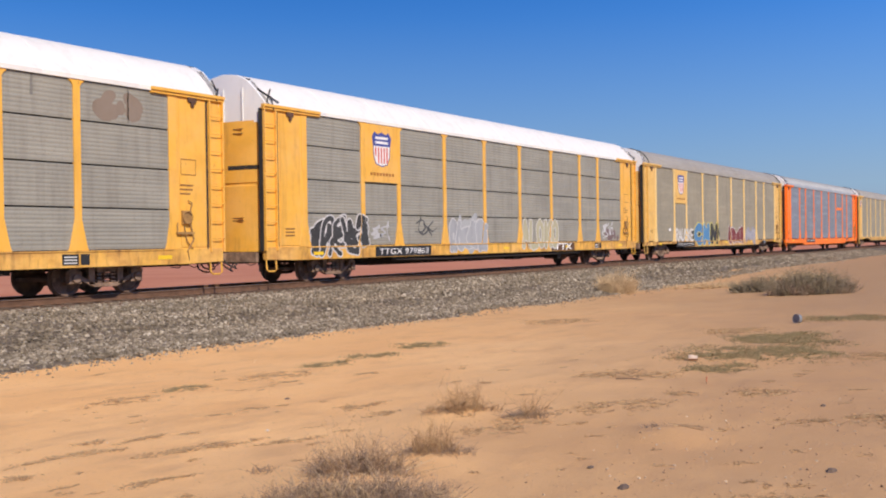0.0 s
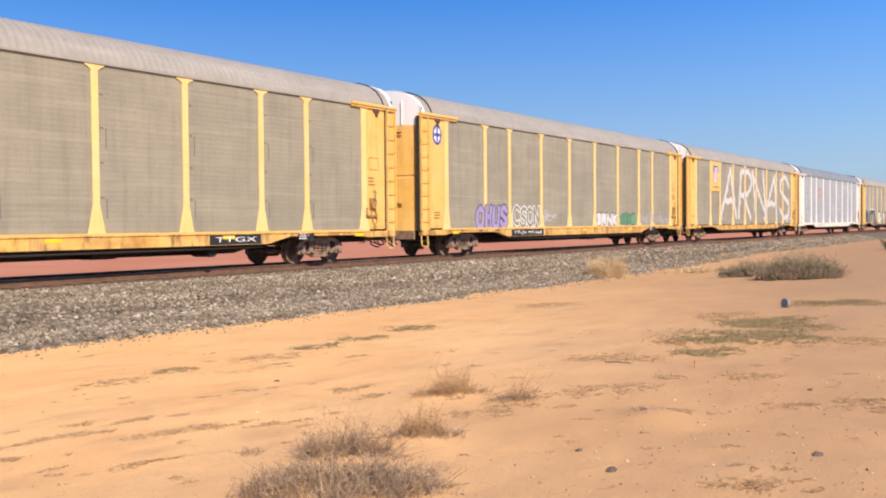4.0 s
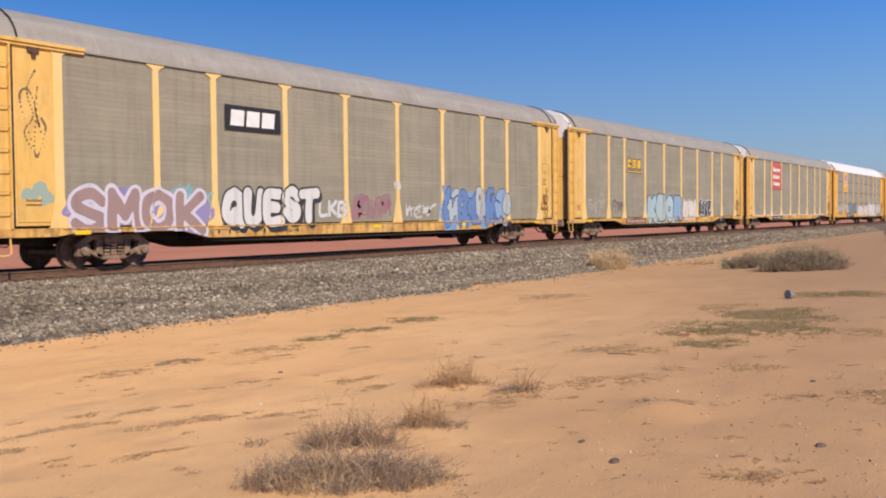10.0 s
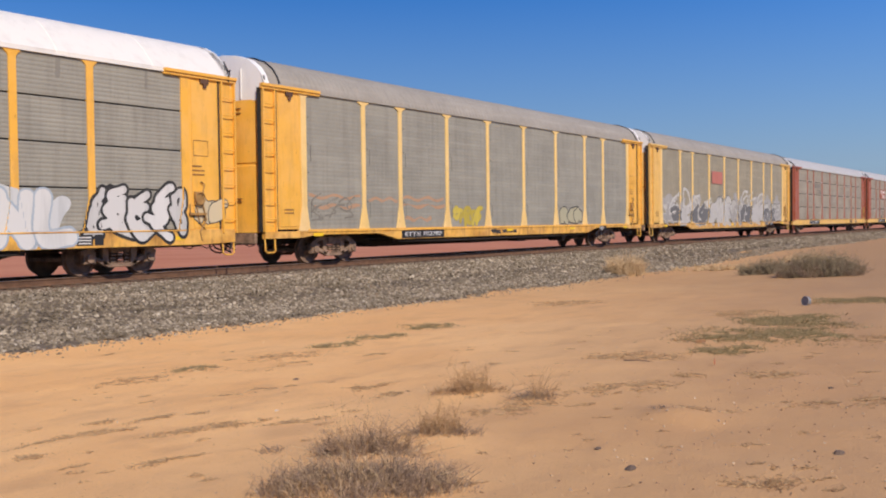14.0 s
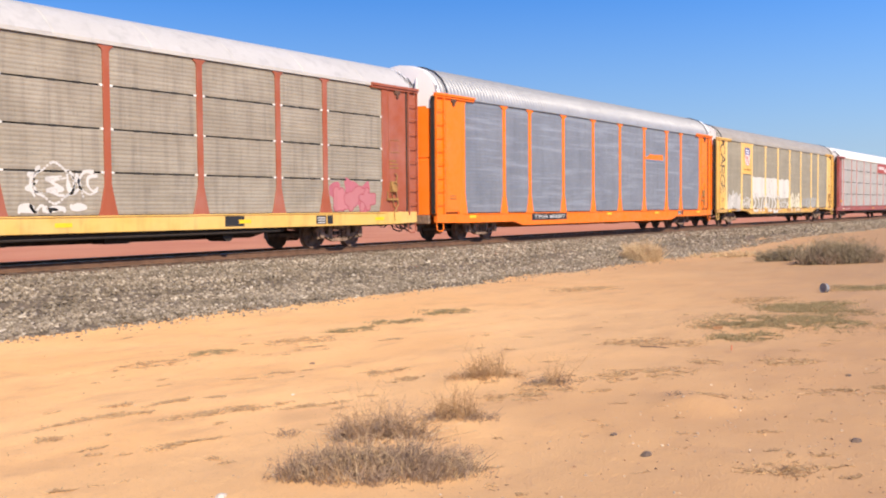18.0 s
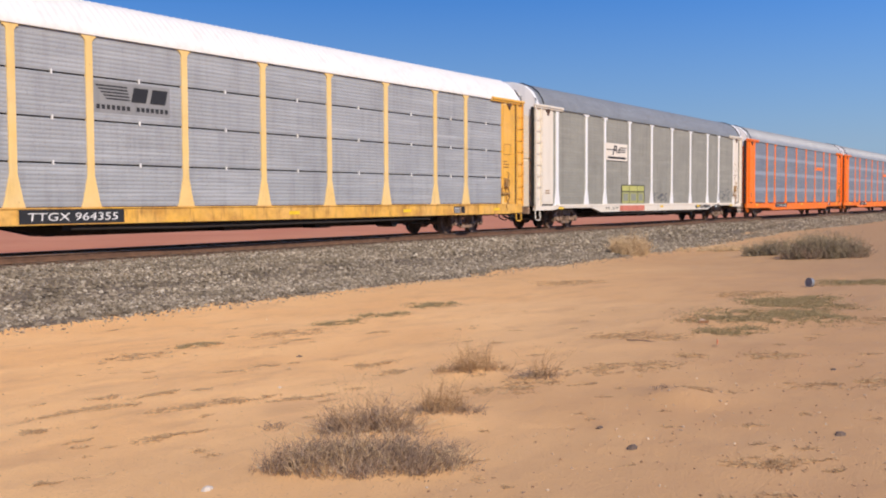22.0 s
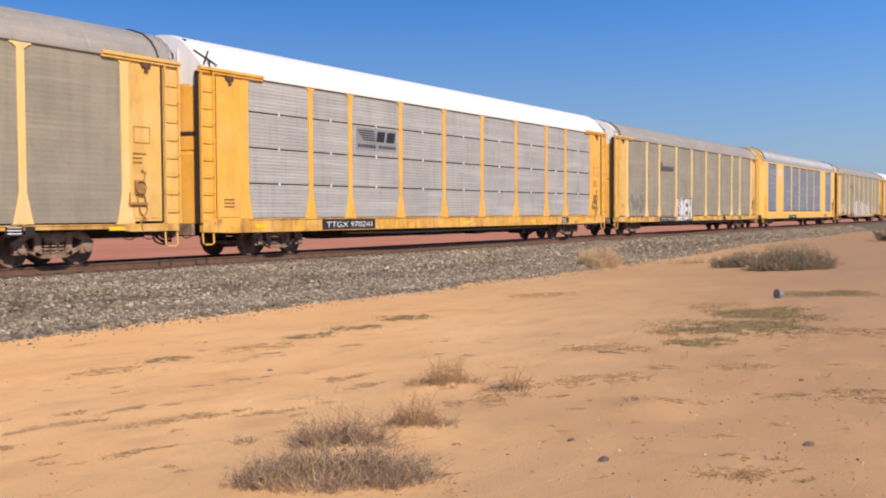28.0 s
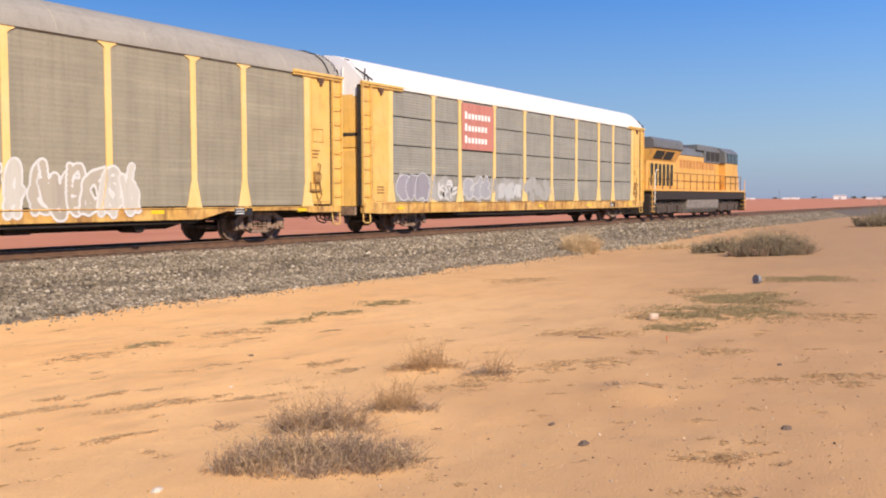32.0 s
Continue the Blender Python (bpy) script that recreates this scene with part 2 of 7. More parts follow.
BLACK = plain("black_stencil_paint", (0.02, 0.02, 0.02), 0.6, 0, 0.2)
WHITE = plain("white_stencil_paint", (0.78, 0.76, 0.72), 0.6, 0, 0.12)
RED = plain("red_marking_paint", (0.62, 0.07, 0.05), 0.6, 0, 0.2)
BLUE = plain("blue_marking_paint", (0.05, 0.07, 0.28), 0.6, 0, 0.2)
BRAKE = plain("dusty_yellow_brake_steel", (0.34, 0.19, 0.06), 0.7)
RUBBER = plain("black_rubber_hose", (0.02, 0.02, 0.02), 0.75)
SAND = soil("desert_soil")
STONES = islands("ballast_stones", [(0.105, 0.08, 0.054), (0.26, 0.212, 0.15), (0.40, 0.33, 0.236), (0.16, 0.124, 0.085), (0.34, 0.276, 0.196), (0.64, 0.555, 0.43)], patch=0.6)
BED = plain("ballast_bed", (0.13, 0.1, 0.07), 0.95, 0, 0.5, 14.0, 1.0)
STAINED = islands("rust_stained_stones", [(0.06, 0.034, 0.022), (0.12, 0.066, 0.04), (0.17, 0.095, 0.06), (0.23, 0.145, 0.1)])
STENCIL = plain("faded_brown_stencil", (0.30, 0.15, 0.04), 0.7, 0, 0.3)
PEBBLE = islands("sand_pebbles", [(0.14, 0.08, 0.045), (0.34, 0.2, 0.11), (0.66, 0.52, 0.37), (0.25, 0.14, 0.08)])
TWIG = islands("grey_dry_twigs", [(0.165, 0.112, 0.078), (0.29, 0.2, 0.138), (0.47, 0.34, 0.235)])
STRAW = islands("tan_dry_straw", [(0.46, 0.31, 0.16), (0.6, 0.43, 0.25), (0.72, 0.55, 0.34)])
LITTER = islands("dry_plant_litter", [(0.32, 0.205, 0.105), (0.45, 0.295, 0.15), (0.57, 0.39, 0.21)])
GREEN = islands("sparse_green_weed", [(0.2, 0.155, 0.075), (0.29, 0.225, 0.108), (0.42, 0.315, 0.17)])
SAGE = islands("sage_brush_twigs", [(0.15, 0.12, 0.075), (0.25, 0.2, 0.128), (0.37, 0.295, 0.195)])
RUSSET = islands("russet_dry_stems", [(0.27, 0.155, 0.075), (0.40, 0.24, 0.115), (0.55, 0.37, 0.2)])
OLIVE = islands("olive_dry_leaves", [(0.13, 0.115, 0.055), (0.2, 0.17, 0.085), (0.29, 0.235, 0.13)])
GLASS = plain("dark_window_glass", (0.02, 0.025, 0.03), 0.08, 0, 0.1, 2.0, 0.0)


# ---- mesh building ----
class Shape:
    def __init__(self):
        self.v, self.f = [], []

    def add(self, verts, faces):
        n = len(self.v)
        self.v += [tuple(v) for v in verts]
        self.f += [tuple(i + n for i in f) for f in faces]
        return self

    def box(self, x0, y0, z0, x1, y1, z1):
        v = [(x, y, z) for x in (x0, x1) for y in (y0, y1) for z in (z0, z1)]
        return self.add(v, [(0, 1, 3, 2), (4, 6, 7, 5), (0, 4, 5, 1), (2, 3, 7, 6), (0, 2, 6, 4), (1, 5, 7, 3)])

    def loft(self, rings, closed=True, caps=True):
        n = len(rings[0])
        v = [p for r in rings for p in r]
        f = []
        for i in range(len(rings) - 1):
            for j in range(n if closed else n - 1):
                a, b = i * n + j, i * n + (j + 1) % n
                f.append((a, b, b + n, a + n))
        if caps and closed:
            f.append(tuple(range(n - 1, -1, -1)))
            f.append(tuple((len(rings) - 1) * n + j for j in range(n)))
        return self.add(v, f)

    def plate(self, outline, y0, y1):
        """A plate in the x-z plane, from y0 to y1."""
        return self.loft([[(x, y0, z) for x, z in outline], [(x, y1, z) for x, z in outline]])

    def bar(self, outline, x0, x1):
        """A section in the y-z plane, drawn along x."""
        return self.loft([[(x0, y, z) for y, z in outline], [(x1, y, z) for y, z in outline]])

    def tube(self, points, r, n=6, r2=None):
        pts = [Vector(p) for p in points]
        rings = []
        for i, p in enumerate(pts):
            d = (pts[min(i + 1, len(pts) - 1)] - pts[max(i - 1, 0)]).normalized()
            s = d.cross(Vector((0.3, 0.2, 1)) if abs(d.z) < 0.9 else Vector((1, 0, 0))).normalized()
            u = d.cross(s)
            k = r if r2 is None else r + (r2 - r) * i / (len(pts) - 1)
            rings.append([tuple(p + (s * math.cos(a) + u * math.sin(a)) * k) for a in (2 * math.pi * j / n for j in range(n))])
        return self.loft(rings)

    def disc(self, x, z, profile, n=28):
        """A body turned about an axle along y: profile of (y, radius)."""
        rings = [[(x + r * math.cos(a), y, z + r * math.sin(a)) for a in (2 * math.pi * j / n for j in range(n))] for y, r in profile]
        return self.loft(rings)

    def mesh(self, name, material, smooth=0, bevel=0.0):
        me = bpy.data.meshes.new(name)
        me.from_pydata(self.v, [], self.f)
        b = bmesh.new()
        b.from_mesh(me)
        bmesh.ops.recalc_face_normals(b, faces=b.faces[:])
        if bevel:
            sharp = [e for e in b.edges if len(e.link_faces) == 2 and e.calc_face_angle(0) > 0.6]
            bmesh.ops.bevel(b, geom=sharp, offset=bevel, segments=1, affect="EDGES", clamp_overlap=True)
        b.to_mesh(me)
        b.free()
        me.materials.append(material)
        if smooth:
            me.shade_smooth()
            me.set_sharp_from_angle(angle=radians(smooth))
        return me


MESHES = {}


def cached(key, build):
    if key not in MESHES:
        MESHES[key] = build()
    return MESHES[key]


def piece(name, mesh, parent=None, at=(0, 0, 0), label=""):
    ob = new(name, mesh)
    ob.location = at
    if parent:
        ob.parent = parent
    if label:
        tagged(ob, label)
    return ob


def thing(name, label, category, group="", kind="", at=(0, 0, 0)):
    ob = new(name)
    ob.location = at
    ob.empty_display_size = 0.2
    return tagged(ob, label, category, group, kind)


# ---- ground, ballast and track ----
def smooth01(u):
    u = min(max(u, 0.0), 1.0)
    return u * u * (3 - 2 * u)


HUMPS = [(4.9, 4.2, 0.7, 0.07), (5.9, 4.9, 0.6, 0.06), (6.75, 4.6, 0.4, 0.06), (8.7, 5.6, 0.45, 0.07), (8.36, 3.15, 0.35, 0.07), (8.7, 4.8, 0.3, 0.04),
         (36.4, 15.6, 1.0, 0.04), (34.8, 8.6, 2.4, 0.05), (14.8, 4.1, 1.3, 0.04), (60, 9, 12, 0.35), (90, 6, 20, 0.5)]


def ground_z(x, y):
    z = -0.4 * smooth01(y / 15.0)
    if y > 24:
        z -= 0.1 * smooth01((y - 24) / 4)
    far = smooth01((90 - abs(x)) / 60) * smooth01((60 - abs(y)) / 40)
    z += far * 0.05 * (noise.noise((x * 0.25, y * 0.4, 3.1))) + far * 0.022 * noise.noise((x * 1.1, y * 1.7, 7.7))
    if 0 < x < 40 and -3 < y < 17:
        z += 0.010 * noise.noise((x * 3.3, y * 4.7, 1.3)) + 0.006 * noise.noise((x * 8.0, y * 8.0, 9.3))
    for hx, hy, r, h in HUMPS:
        d = ((x - hx) ** 2 + (y - hy) ** 2) / (r * r)
        if d < 6:
            z += h * math.exp(-d)
    return z


def steps(stops):
    """Grid lines: stops of (from, to, step)."""
    out = []
    for a, b, s in stops:
        n = max(1, round((b - a) / s))
        out += [a + (b - a) * i / n for i in range(n)]
    return out + [stops[-1][1]]


def build_ground():
    xs = steps([(-4500, -500, 1000), (-500, -60, 55), (-60, 2, 4), (2, 20, 0.1), (20, 42, 0.25), (42, 130, 1.6), (130, 600, 30), (600, 4900, 430)])
    ys = steps([(-4500, -400, 1000), (-400, -40, 40), (-40, -2, 4), (-2, 12, 0.1), (12, 17, 0.25), (17, 30, 1.0), (30, 90, 5), (90, 600, 40), (600, 4900, 430)])
    v = [(x, y, ground_z(x, y)) for y in ys for x in xs]
    n = len(xs)
    f = [(j * n + i, j * n + i + 1, (j + 1) * n + i + 1, (j + 1) * n + i) for j in range(len(ys) - 1) for i in range(n - 1)]
    me = bpy.data.meshes.new("ground")
    me.from_pydata(v, [], f)
    me.materials.append(SAND)
    me.shade_smooth()
    tagged(new("ground", me), "pale orange desert sand, red earth beyond the track", "ground", kind="structure")


BANK = [(15.0, -0.46), (15.5, -0.36), (16.6, -0.27), (17.5, -0.19), (18.2, 0.02), (19.2, 0.25), (19.8, 0.29), (20.5, 0.29), (20.9, 0.26), (22.0, 0.28),
        (22.4, 0.34), (23.1, 0.33), (24.3, -0.2), (25.2, -0.55)]


def bank_z(y):
    for (a, za), (b, zb) in zip(BANK, BANK[1:]):
        if a <= y <= b:
            return za + (zb - za) * (y - a) / (b - a)
    return -1.0


def build_bank():
    xs = steps([(-900, -60, 60), (-60, 4, 4), (4, 60, 0.35), (60, 140, 1.5), (140, 900, 40)])
    ys = steps([(15.0, 20.6, 0.14), (20.6, 25.2, 0.4)])
    v = []
    for y in ys:
        for x in xs:
            near = 1.0 if 4 < x < 140 else 0.0
            edge = 0.25 * noise.noise((x * 0.45, 2.0, 5.0)) * near if y < 17.5 else 0.0
            v.append((x, y + edge, bank_z(y) + near * 0.05 * noise.noise((x * 2.1, y * 3.0, 0.4)) + near * 0.03 * noise.noise((x * 6.0, y * 6.0, 4.0))))
    n = len(xs)
    f = [(j * n + i, j * n + i + 1, (j + 1) * n + i + 1, (j + 1) * n + i) for j in range(len(ys) - 1) for i in range(n - 1)]
    me = bpy.data.meshes.new("ballast_bank")
    me.from_pydata(v, [], f)
    me.materials.append(BED)
    tagged(new("ballast_bank", me), "long bank of grey crushed-stone ballast under the track", "ballast", kind="structure")


def scatter(name, spots, sizes, material, label, category, squash=0.75, seed=1):
    """Many small angular stones in one mesh."""
    rng = np.random.default_rng(seed)
    n = len(spots)
    base = np.array([(1, 0, 0), (-0.5, 0.87, 0), (-0.5, -0.87, 0), (0.3, 0.2, 0.8), (-0.3, -0.1, -0.7), (-0.45, 0.3, 0.75)])
    faces = np.array([(0, 1, 3), (1, 5, 3), (1, 2, 5), (2, 0, 3), (2, 3, 5), (1, 0, 4), (2, 1, 4), (0, 2, 4)])
    v = base[None] * (1 + rng.uniform(-0.4, 0.4, (n, 6, 3)))
    a, b = rng.uniform(0, 2 * np.pi, n), rng.uniform(-0.9, 0.9, n)
    ca, sa, cb, sb = np.cos(a), np.sin(a), np.cos(b), np.sin(b)
    x, y, z = v[..., 0], v[..., 1], v[..., 2] * squash
    y, z = y * cb[:, None] - z * sb[:, None], y * sb[:, None] + z * cb[:, None]
    x, y = x * ca[:, None] - y * sa[:, None], x * sa[:, None] + y * ca[:, None]
    v = np.stack([x, y, z], -1) * sizes[:, None, None] + spots[:, None, :]
    f = faces[None] + (np.arange(n) * 6)[:, None, None]
    me = bpy.data.meshes.new(name)
    me.from_pydata(v.reshape(-1, 3).tolist(), [], f.reshape(-1, 3).tolist())
    me.materials.append(material)
    return tagged(new(name, me), label, category, kind="stuff")


def build_stones():
    rng = np.random.default_rng(4)
    spots, sizes = [], []
    for x0, x1, count, lo, hi in ((5, 24, 30000, 0.026, 0.072), (24, 46, 22000, 0.035, 0.08), (46, 110, 16000, 0.045, 0.1)):
        xs = rng.uniform(x0, x1, count)
        ys = 15.0 + 4.9 * rng.uniform(0, 1, count) ** 0.95
        for x, y in zip(xs, ys):
            edge = 0.25 * noise.noise((x * 0.45, 2.0, 5.0)) if y < 17.5 else 0.0
            weedy = noise.noise((x * 0.35, 1.0, 8.0))
            if 16.7 < y < 18.0 and rng.random() < 0.52 + 0.7 * weedy:
                continue
            if y < 15.35 and rng.random() < 0.65:
                continue
            spots.append((x, y + edge, max(bank_z(y), ground_z(x, y) - 0.01) + 0.012))
            sizes.append(rng.uniform(lo, hi))
    for _ in range(900):
        x, y = rng.uniform(6, 40), 15.2 - abs(rng.normal(0, 0.45))
        spots.append((x, y, ground_z(x, y) + 0.005))
        sizes.append(rng.uniform(0.015, 0.04))
    scatter("ballast_stones", np.array(spots), np.array(sizes), STONES, "loose angular grey and white ballast stones", "ballast stones", seed=5)
    xs, ys = 5 + 105 * rng.uniform(0, 1, 17000) ** 1.5, rng.uniform(19.45, 20.62, 17000)
    spots = np.array([(x, y, bank_z(y) + 0.01) for x, y in zip(xs, ys)])
    scatter("stained_ballast", spots, rng.uniform(0.025, 0.05, len(spots)) * (1 + xs / 90), STAINED, "rust-stained brown ballast stones along the rail", "ballast stones", seed=15)
    spots, sizes = [], []
    for _ in range(2600):
        d = 4.0 + 20 * rng.random() ** 1.6
        a = radians(rng.uniform(25, 88))
        x, y = d * math.sin(a), d * math.cos(a)
        if noise.noise((x * 0.5, y * 0.5, 12)) + rng.uniform(-0.5, 0.5) < -0.1:
            continue
        spots.append((x, y, ground_z(x, y) + 0.002))
        sizes.append(rng.choice([0.004, 0.006, 0.009, 0.014], p=[0.4, 0.35, 0.19, 0.06]))
    for _ in range(700):
        x, y = rng.uniform(4.2, 12), rng.uniform(0.3, 3.6)
        spots.append((x, y, ground_z(x, y) + 0.002))
        sizes.append(rng.choice([0.006, 0.009, 0.014, 0.02], p=[0.4, 0.35, 0.19, 0.06]))
    scatter("sand_pebbles", np.array(spots), np.array(sizes), PEBBLE, "small dark and pale pebbles lying on the sand", "pebbles", seed=6)


def build_track():
    sec = [(-0.07, -0.17), (0.07, -0.17), (0.07, -0.158), (0.012, -0.135), (0.012, -0.04), (0.036, -0.03), (0.036, -0.004), (0.028, 0.0), (-0.028, 0.0),
           (-0.036, -0.004), (-0.036, -0.03), (-0.012, -0.04), (-0.012, -0.135), (-0.07, -0.158)]
    for name, y in (("rail_near", TRACK - 0.753), ("rail_far", TRACK + 0.753)):
        r = thing(name, "rust-brown steel running rail with a worn bright head", "rail", "rails of the track", "structure", (0, y, RAIL))
        s = Shape().bar([(a, b - 0.003) for a, b in sec], -900, 900)
        piece("rail_web", s.mesh("rail_web", RUSTY), r)
        piece("rail_head", Shape().box(-900, -0.026, -0.006, 900, 0.026, 0.0).mesh("rail_head", RAILHEAD), r)
    s = Shape()
    rng = random.Random(3)
    x = -60.0
    while x < 260:
        w = rng.uniform(-0.015, 0.015)
        s.box(x - 0.115, TRACK - 1.29 + w, RAIL - 0.36, x + 0.115, TRACK + 1.29 + w, RAIL - 0.172)
        for side in (-0.753, 0.753):
            s.box(x - 0.1, TRACK + side - 0.17, RAIL - 0.174, x + 0.1, TRACK + side + 0.17, RAIL - 0.16)
        x += 0.55 + rng.uniform(-0.02, 0.02)
    tagged(new("crossties", s.mesh("crossties", TIMBER)), "dark weathered timber ties with rusty tie plates", "crossties", kind="stuff")


# ---- rolling stock ----
ROW_Z = (1.10, 2.12, 3.15, 4.18, 5.14)


def ribbed(w, z0, z1, material, pitch=0.098, depth=0.006, bow=0.0):
    """A sheet with lying ribs, from x = 0 to w; its crests at y = 0."""
    def build():
        s = Shape()
        n = max(2, round((z1 - z0) / pitch))
        prof = []
        for i in range(n):
            for k, d in ((0.0, depth), (0.3, depth), (0.45, 0), (0.85, 0)):
                prof.append((d, z0 + (z1 - z0) * (i + k) / n))
        prof.append((depth, z1))
        cols = [0, w / 2, w] if bow else [0, w]
        rings = [[(x, d - (bow if x == w / 2 else 0), z) for d, z in prof] for x in cols]
        s.loft(rings, closed=False, caps=False)
        back = [(0, 0.03, z0), (w, 0.03, z0), (w, 0.03, z1), (0, 0.03, z1)]
        s.add(back, [(0, 1, 2, 3)])
        return s.mesh("side_sheet", material)
    return cached(("ribbed", round(w, 2), z0, z1, material.name, pitch, depth), build)


def post_mesh(material, z0, head, foot, width=0.2):
    def build():
        h, w, q = head / 2, width / 2, foot / 2
        out = [(-q, z0), (q, z0), (q * 0.82, z0 + 0.15), (w, z0 + 0.75), (w, 4.98), (h * 0.75, 5.06), (h, 5.08), (h, 5.17), (-h, 5.17), (-h, 5.08), (-h * 0.75, 5.06),
               (-w, 4.98), (-w, z0 + 0.75), (-q * 0.82, z0 + 0.15)]
        s = Shape().plate(out, -1.55, -1.47)
        return s.mesh("side_post", material, bevel=0.008)
    return cached(("post", material.name, z0, head, foot, width), build)


def roof_section(kind):
    if kind == "A":
        half = [(1.57, 5.17), (1.57, 5.24), (1.42, 5.42), (1.18, 5.70), (0.88, 5.98), (0.5, 6.17), (0.0, 6.23)]
    else:
        half = [(1.57, 5.17), (1.56, 5.27), (1.47, 5.51), (1.30, 5.77), (1.0, 6.02), (0.55, 6.19), (0.0, 6.25)]
    return [(-y, z) for y, z in half] + [(y, z) for y, z in reversed(half[:-1])]


def roof_mesh(kind, material, rib):
    def build():
        sec = roof_section(kind)
        pitch, depth = (0.22, 0.055 if material is SILVER_ROOF else 0.014) if rib else (2.85, 0.012)
        s = Shape()
        rings = []
        u = 0.08
        end = BODY - 0.08
        n = round((end - u) / pitch)
        for i in range(n):
            for k, d in ((0.0, 0), (0.22, 0.15), (0.5, 1.0), (0.78, 0.85)) if rib else ((0.0, 1), (0.02, 1), (0.025, 0), (0.995, 0)):
                x = u + (end - u) * (i + k) / n
                rings.append([(x - BODY / 2, y * (1 - d * depth / 3), z - d * depth) for y, z in sec])
        rings.append([(end - BODY / 2, y, z) for y, z in sec])
        s.loft(rings, closed=False, caps=False)
        return s.mesh("roof", material, smooth=40 if rib else 25)
    return cached(("roof", kind, material.name, rib), build)


def cap_mesh(kind, material, sign):
    """The end wall under the roof: nearly flat, cut to the roof's section."""
    def build():
        sec = roof_section(kind)
        s = Shape()
        rings = []
        for f in (0.0, 0.35, 0.7, 1.0):
            ring = []
            for y, z in sec:
                yy = y * (0.95 + 0.05 * f)
                ring.append((sign * (BODY / 2 - 0.12 + 0.14 * (1 - (yy / 1.6) ** 2)), yy, 4.74 + (z - 4.74) * f))
            rings.append(ring)
        rings.append([(sign * (BODY / 2 - 0.3), y, z) for y, z in sec])
        s.loft(rings, closed=False, caps=False)
        for y in (-0.75, 0.0, 0.75):
            x = sign * (BODY / 2 - 0.1 + 0.14 * (1 - (y / 1.6) ** 2))
            s.box(min(x, x + sign * 0.03), y - 0.02, 4.8, max(x, x + sign * 0.03), y + 0.02, 5.75)
        return s.mesh("end_hood", material, smooth=30)
    return cached(("cap", kind, material.name, sign), build)


def door_mesh(material, sign):
    def build():
        s = Shape()
        rings = []
        for z in (0.98, 2.9, 2.92, 2.98, 3.0, 4.8):
            dent = 0.03 if z in (2.92, 2.98) else 0.0
            ring = []
            for k in range(13):
                y = -1.36 + 2.72 * k / 12
                ring.append((sign * (BODY / 2 - 0.2 + 0.30 * (1 - (y / 1.6) ** 2) - dent), y, z))
            rings.append(ring)
        s.loft(rings, closed=False, caps=False)
        return s.mesh("end_door", material, smooth=40)
    return cached(("door", material.name, sign), build)


def slot_mesh(sign):
    """A dark hand slot across the end door."""
    def build():
        rings = []
        for z in (3.38, 3.50):
            rings.append([(sign * (BODY / 2 - 0.192 + 0.30 * (1 - (y / 1.6) ** 2)), y, z) for y in (-1.3 + 0.1 * k for k in range(12))])
        return Shape().loft(rings, closed=False, caps=False).mesh("door_slot", SEAM)
    return cached(("slot", sign), build)


def corner_mesh(material):
    """The plain steel corner: ladder bay, then a folded sheet up to the first post."""
    def build():
        s = Shape().plate([(0.60, 1.06), (1.64, 1.06), (1.64, 5.12), (0.60, 5.12)], -1.535, -1.46)
        return s.mesh("corner_sheet", material, bevel=0.006)
    return cached(("corner", material.name), build)


def ladder_panel_mesh(material):
    return cached(("ladder_panel", material.name), lambda: Shape().box(0.0, -1.52, 1.0, 0.54, -1.40, 5.14).mesh("ladder_panel", material, bevel=0.006))


def access_mesh(material):
    def build():
        s = Shape().plate([(0.66, 1.14), (1.50, 1.14), (1.54, 1.9), (1.54, 5.0), (0.66, 5.0)], -1.552, -1.536)
        return s.mesh("access_panel", material, bevel=0.006)
    return cached(("access", material.name), build)


def stile_mesh(material):
    def build():
        s = Shape()
        s.box(0.0, -1.60, 1.0, 0.045, -1.50, 5.16)
        s.box(0.47, -1.60, 1.0, 0.515, -1.50, 5.16)
        return s.mesh("ladder_stiles", material)
    return cached(("stiles", material.name), build)


def rung_mesh(material):
    def build():
        s = Shape().tube([(0.03, -1.585, 0), (0.06, -1.62, -0.012), (0.26, -1.625, -0.02), (0.45, -1.62, -0.012), (0.49, -1.585, 0)], 0.014, 5)
        return s.mesh("rung", material)
    return cached(("rung", material.name), build)


def sill_mesh(material, kind):
    def build():
        top = 1.10 if kind == "A" else 1.0
        if kind == "A":
            out = [(0.05, 0.74), (1.2, 0.70), (26.3, 0.70), (27.45, 0.74), (27.45, top), (0.05, top)]
        elif kind == "deep":
            out = [(0.05, 0.70), (1.8, 0.66), (5.3, 0.66), (6.0, 0.50), (21.5, 0.50), (22.2, 0.66), (25.7, 0.66), (27.45, 0.70), (27.45, top), (0.05, top)]
        elif kind == "straight":
            out = [(0.05, 0.76), (1.8, 0.70), (25.7, 0.70), (27.45, 0.76), (27.45, top), (0.05, top)]
        else:
            out = [(0.05, 0.80), (1.6, 0.80), (2.2, 0.88), (5.4, 0.88), (6.4, 0.67), (21.1, 0.67), (22.1, 0.88), (25.3, 0.88), (25.9, 0.80), (27.45, 0.80), (27.45, top), (0.05, top)]
        s = Shape().plate([(x - BODY / 2, z) for x, z in out], -1.56, -1.42)
        s.box(-BODY / 2 + 1.8, -1.585, top - 0.035, BODY / 2 - 1.8, -1.5, top)
        return s.mesh("side_sill", material, bevel=0.006)
    return cached(("sill", material.name, kind), build)


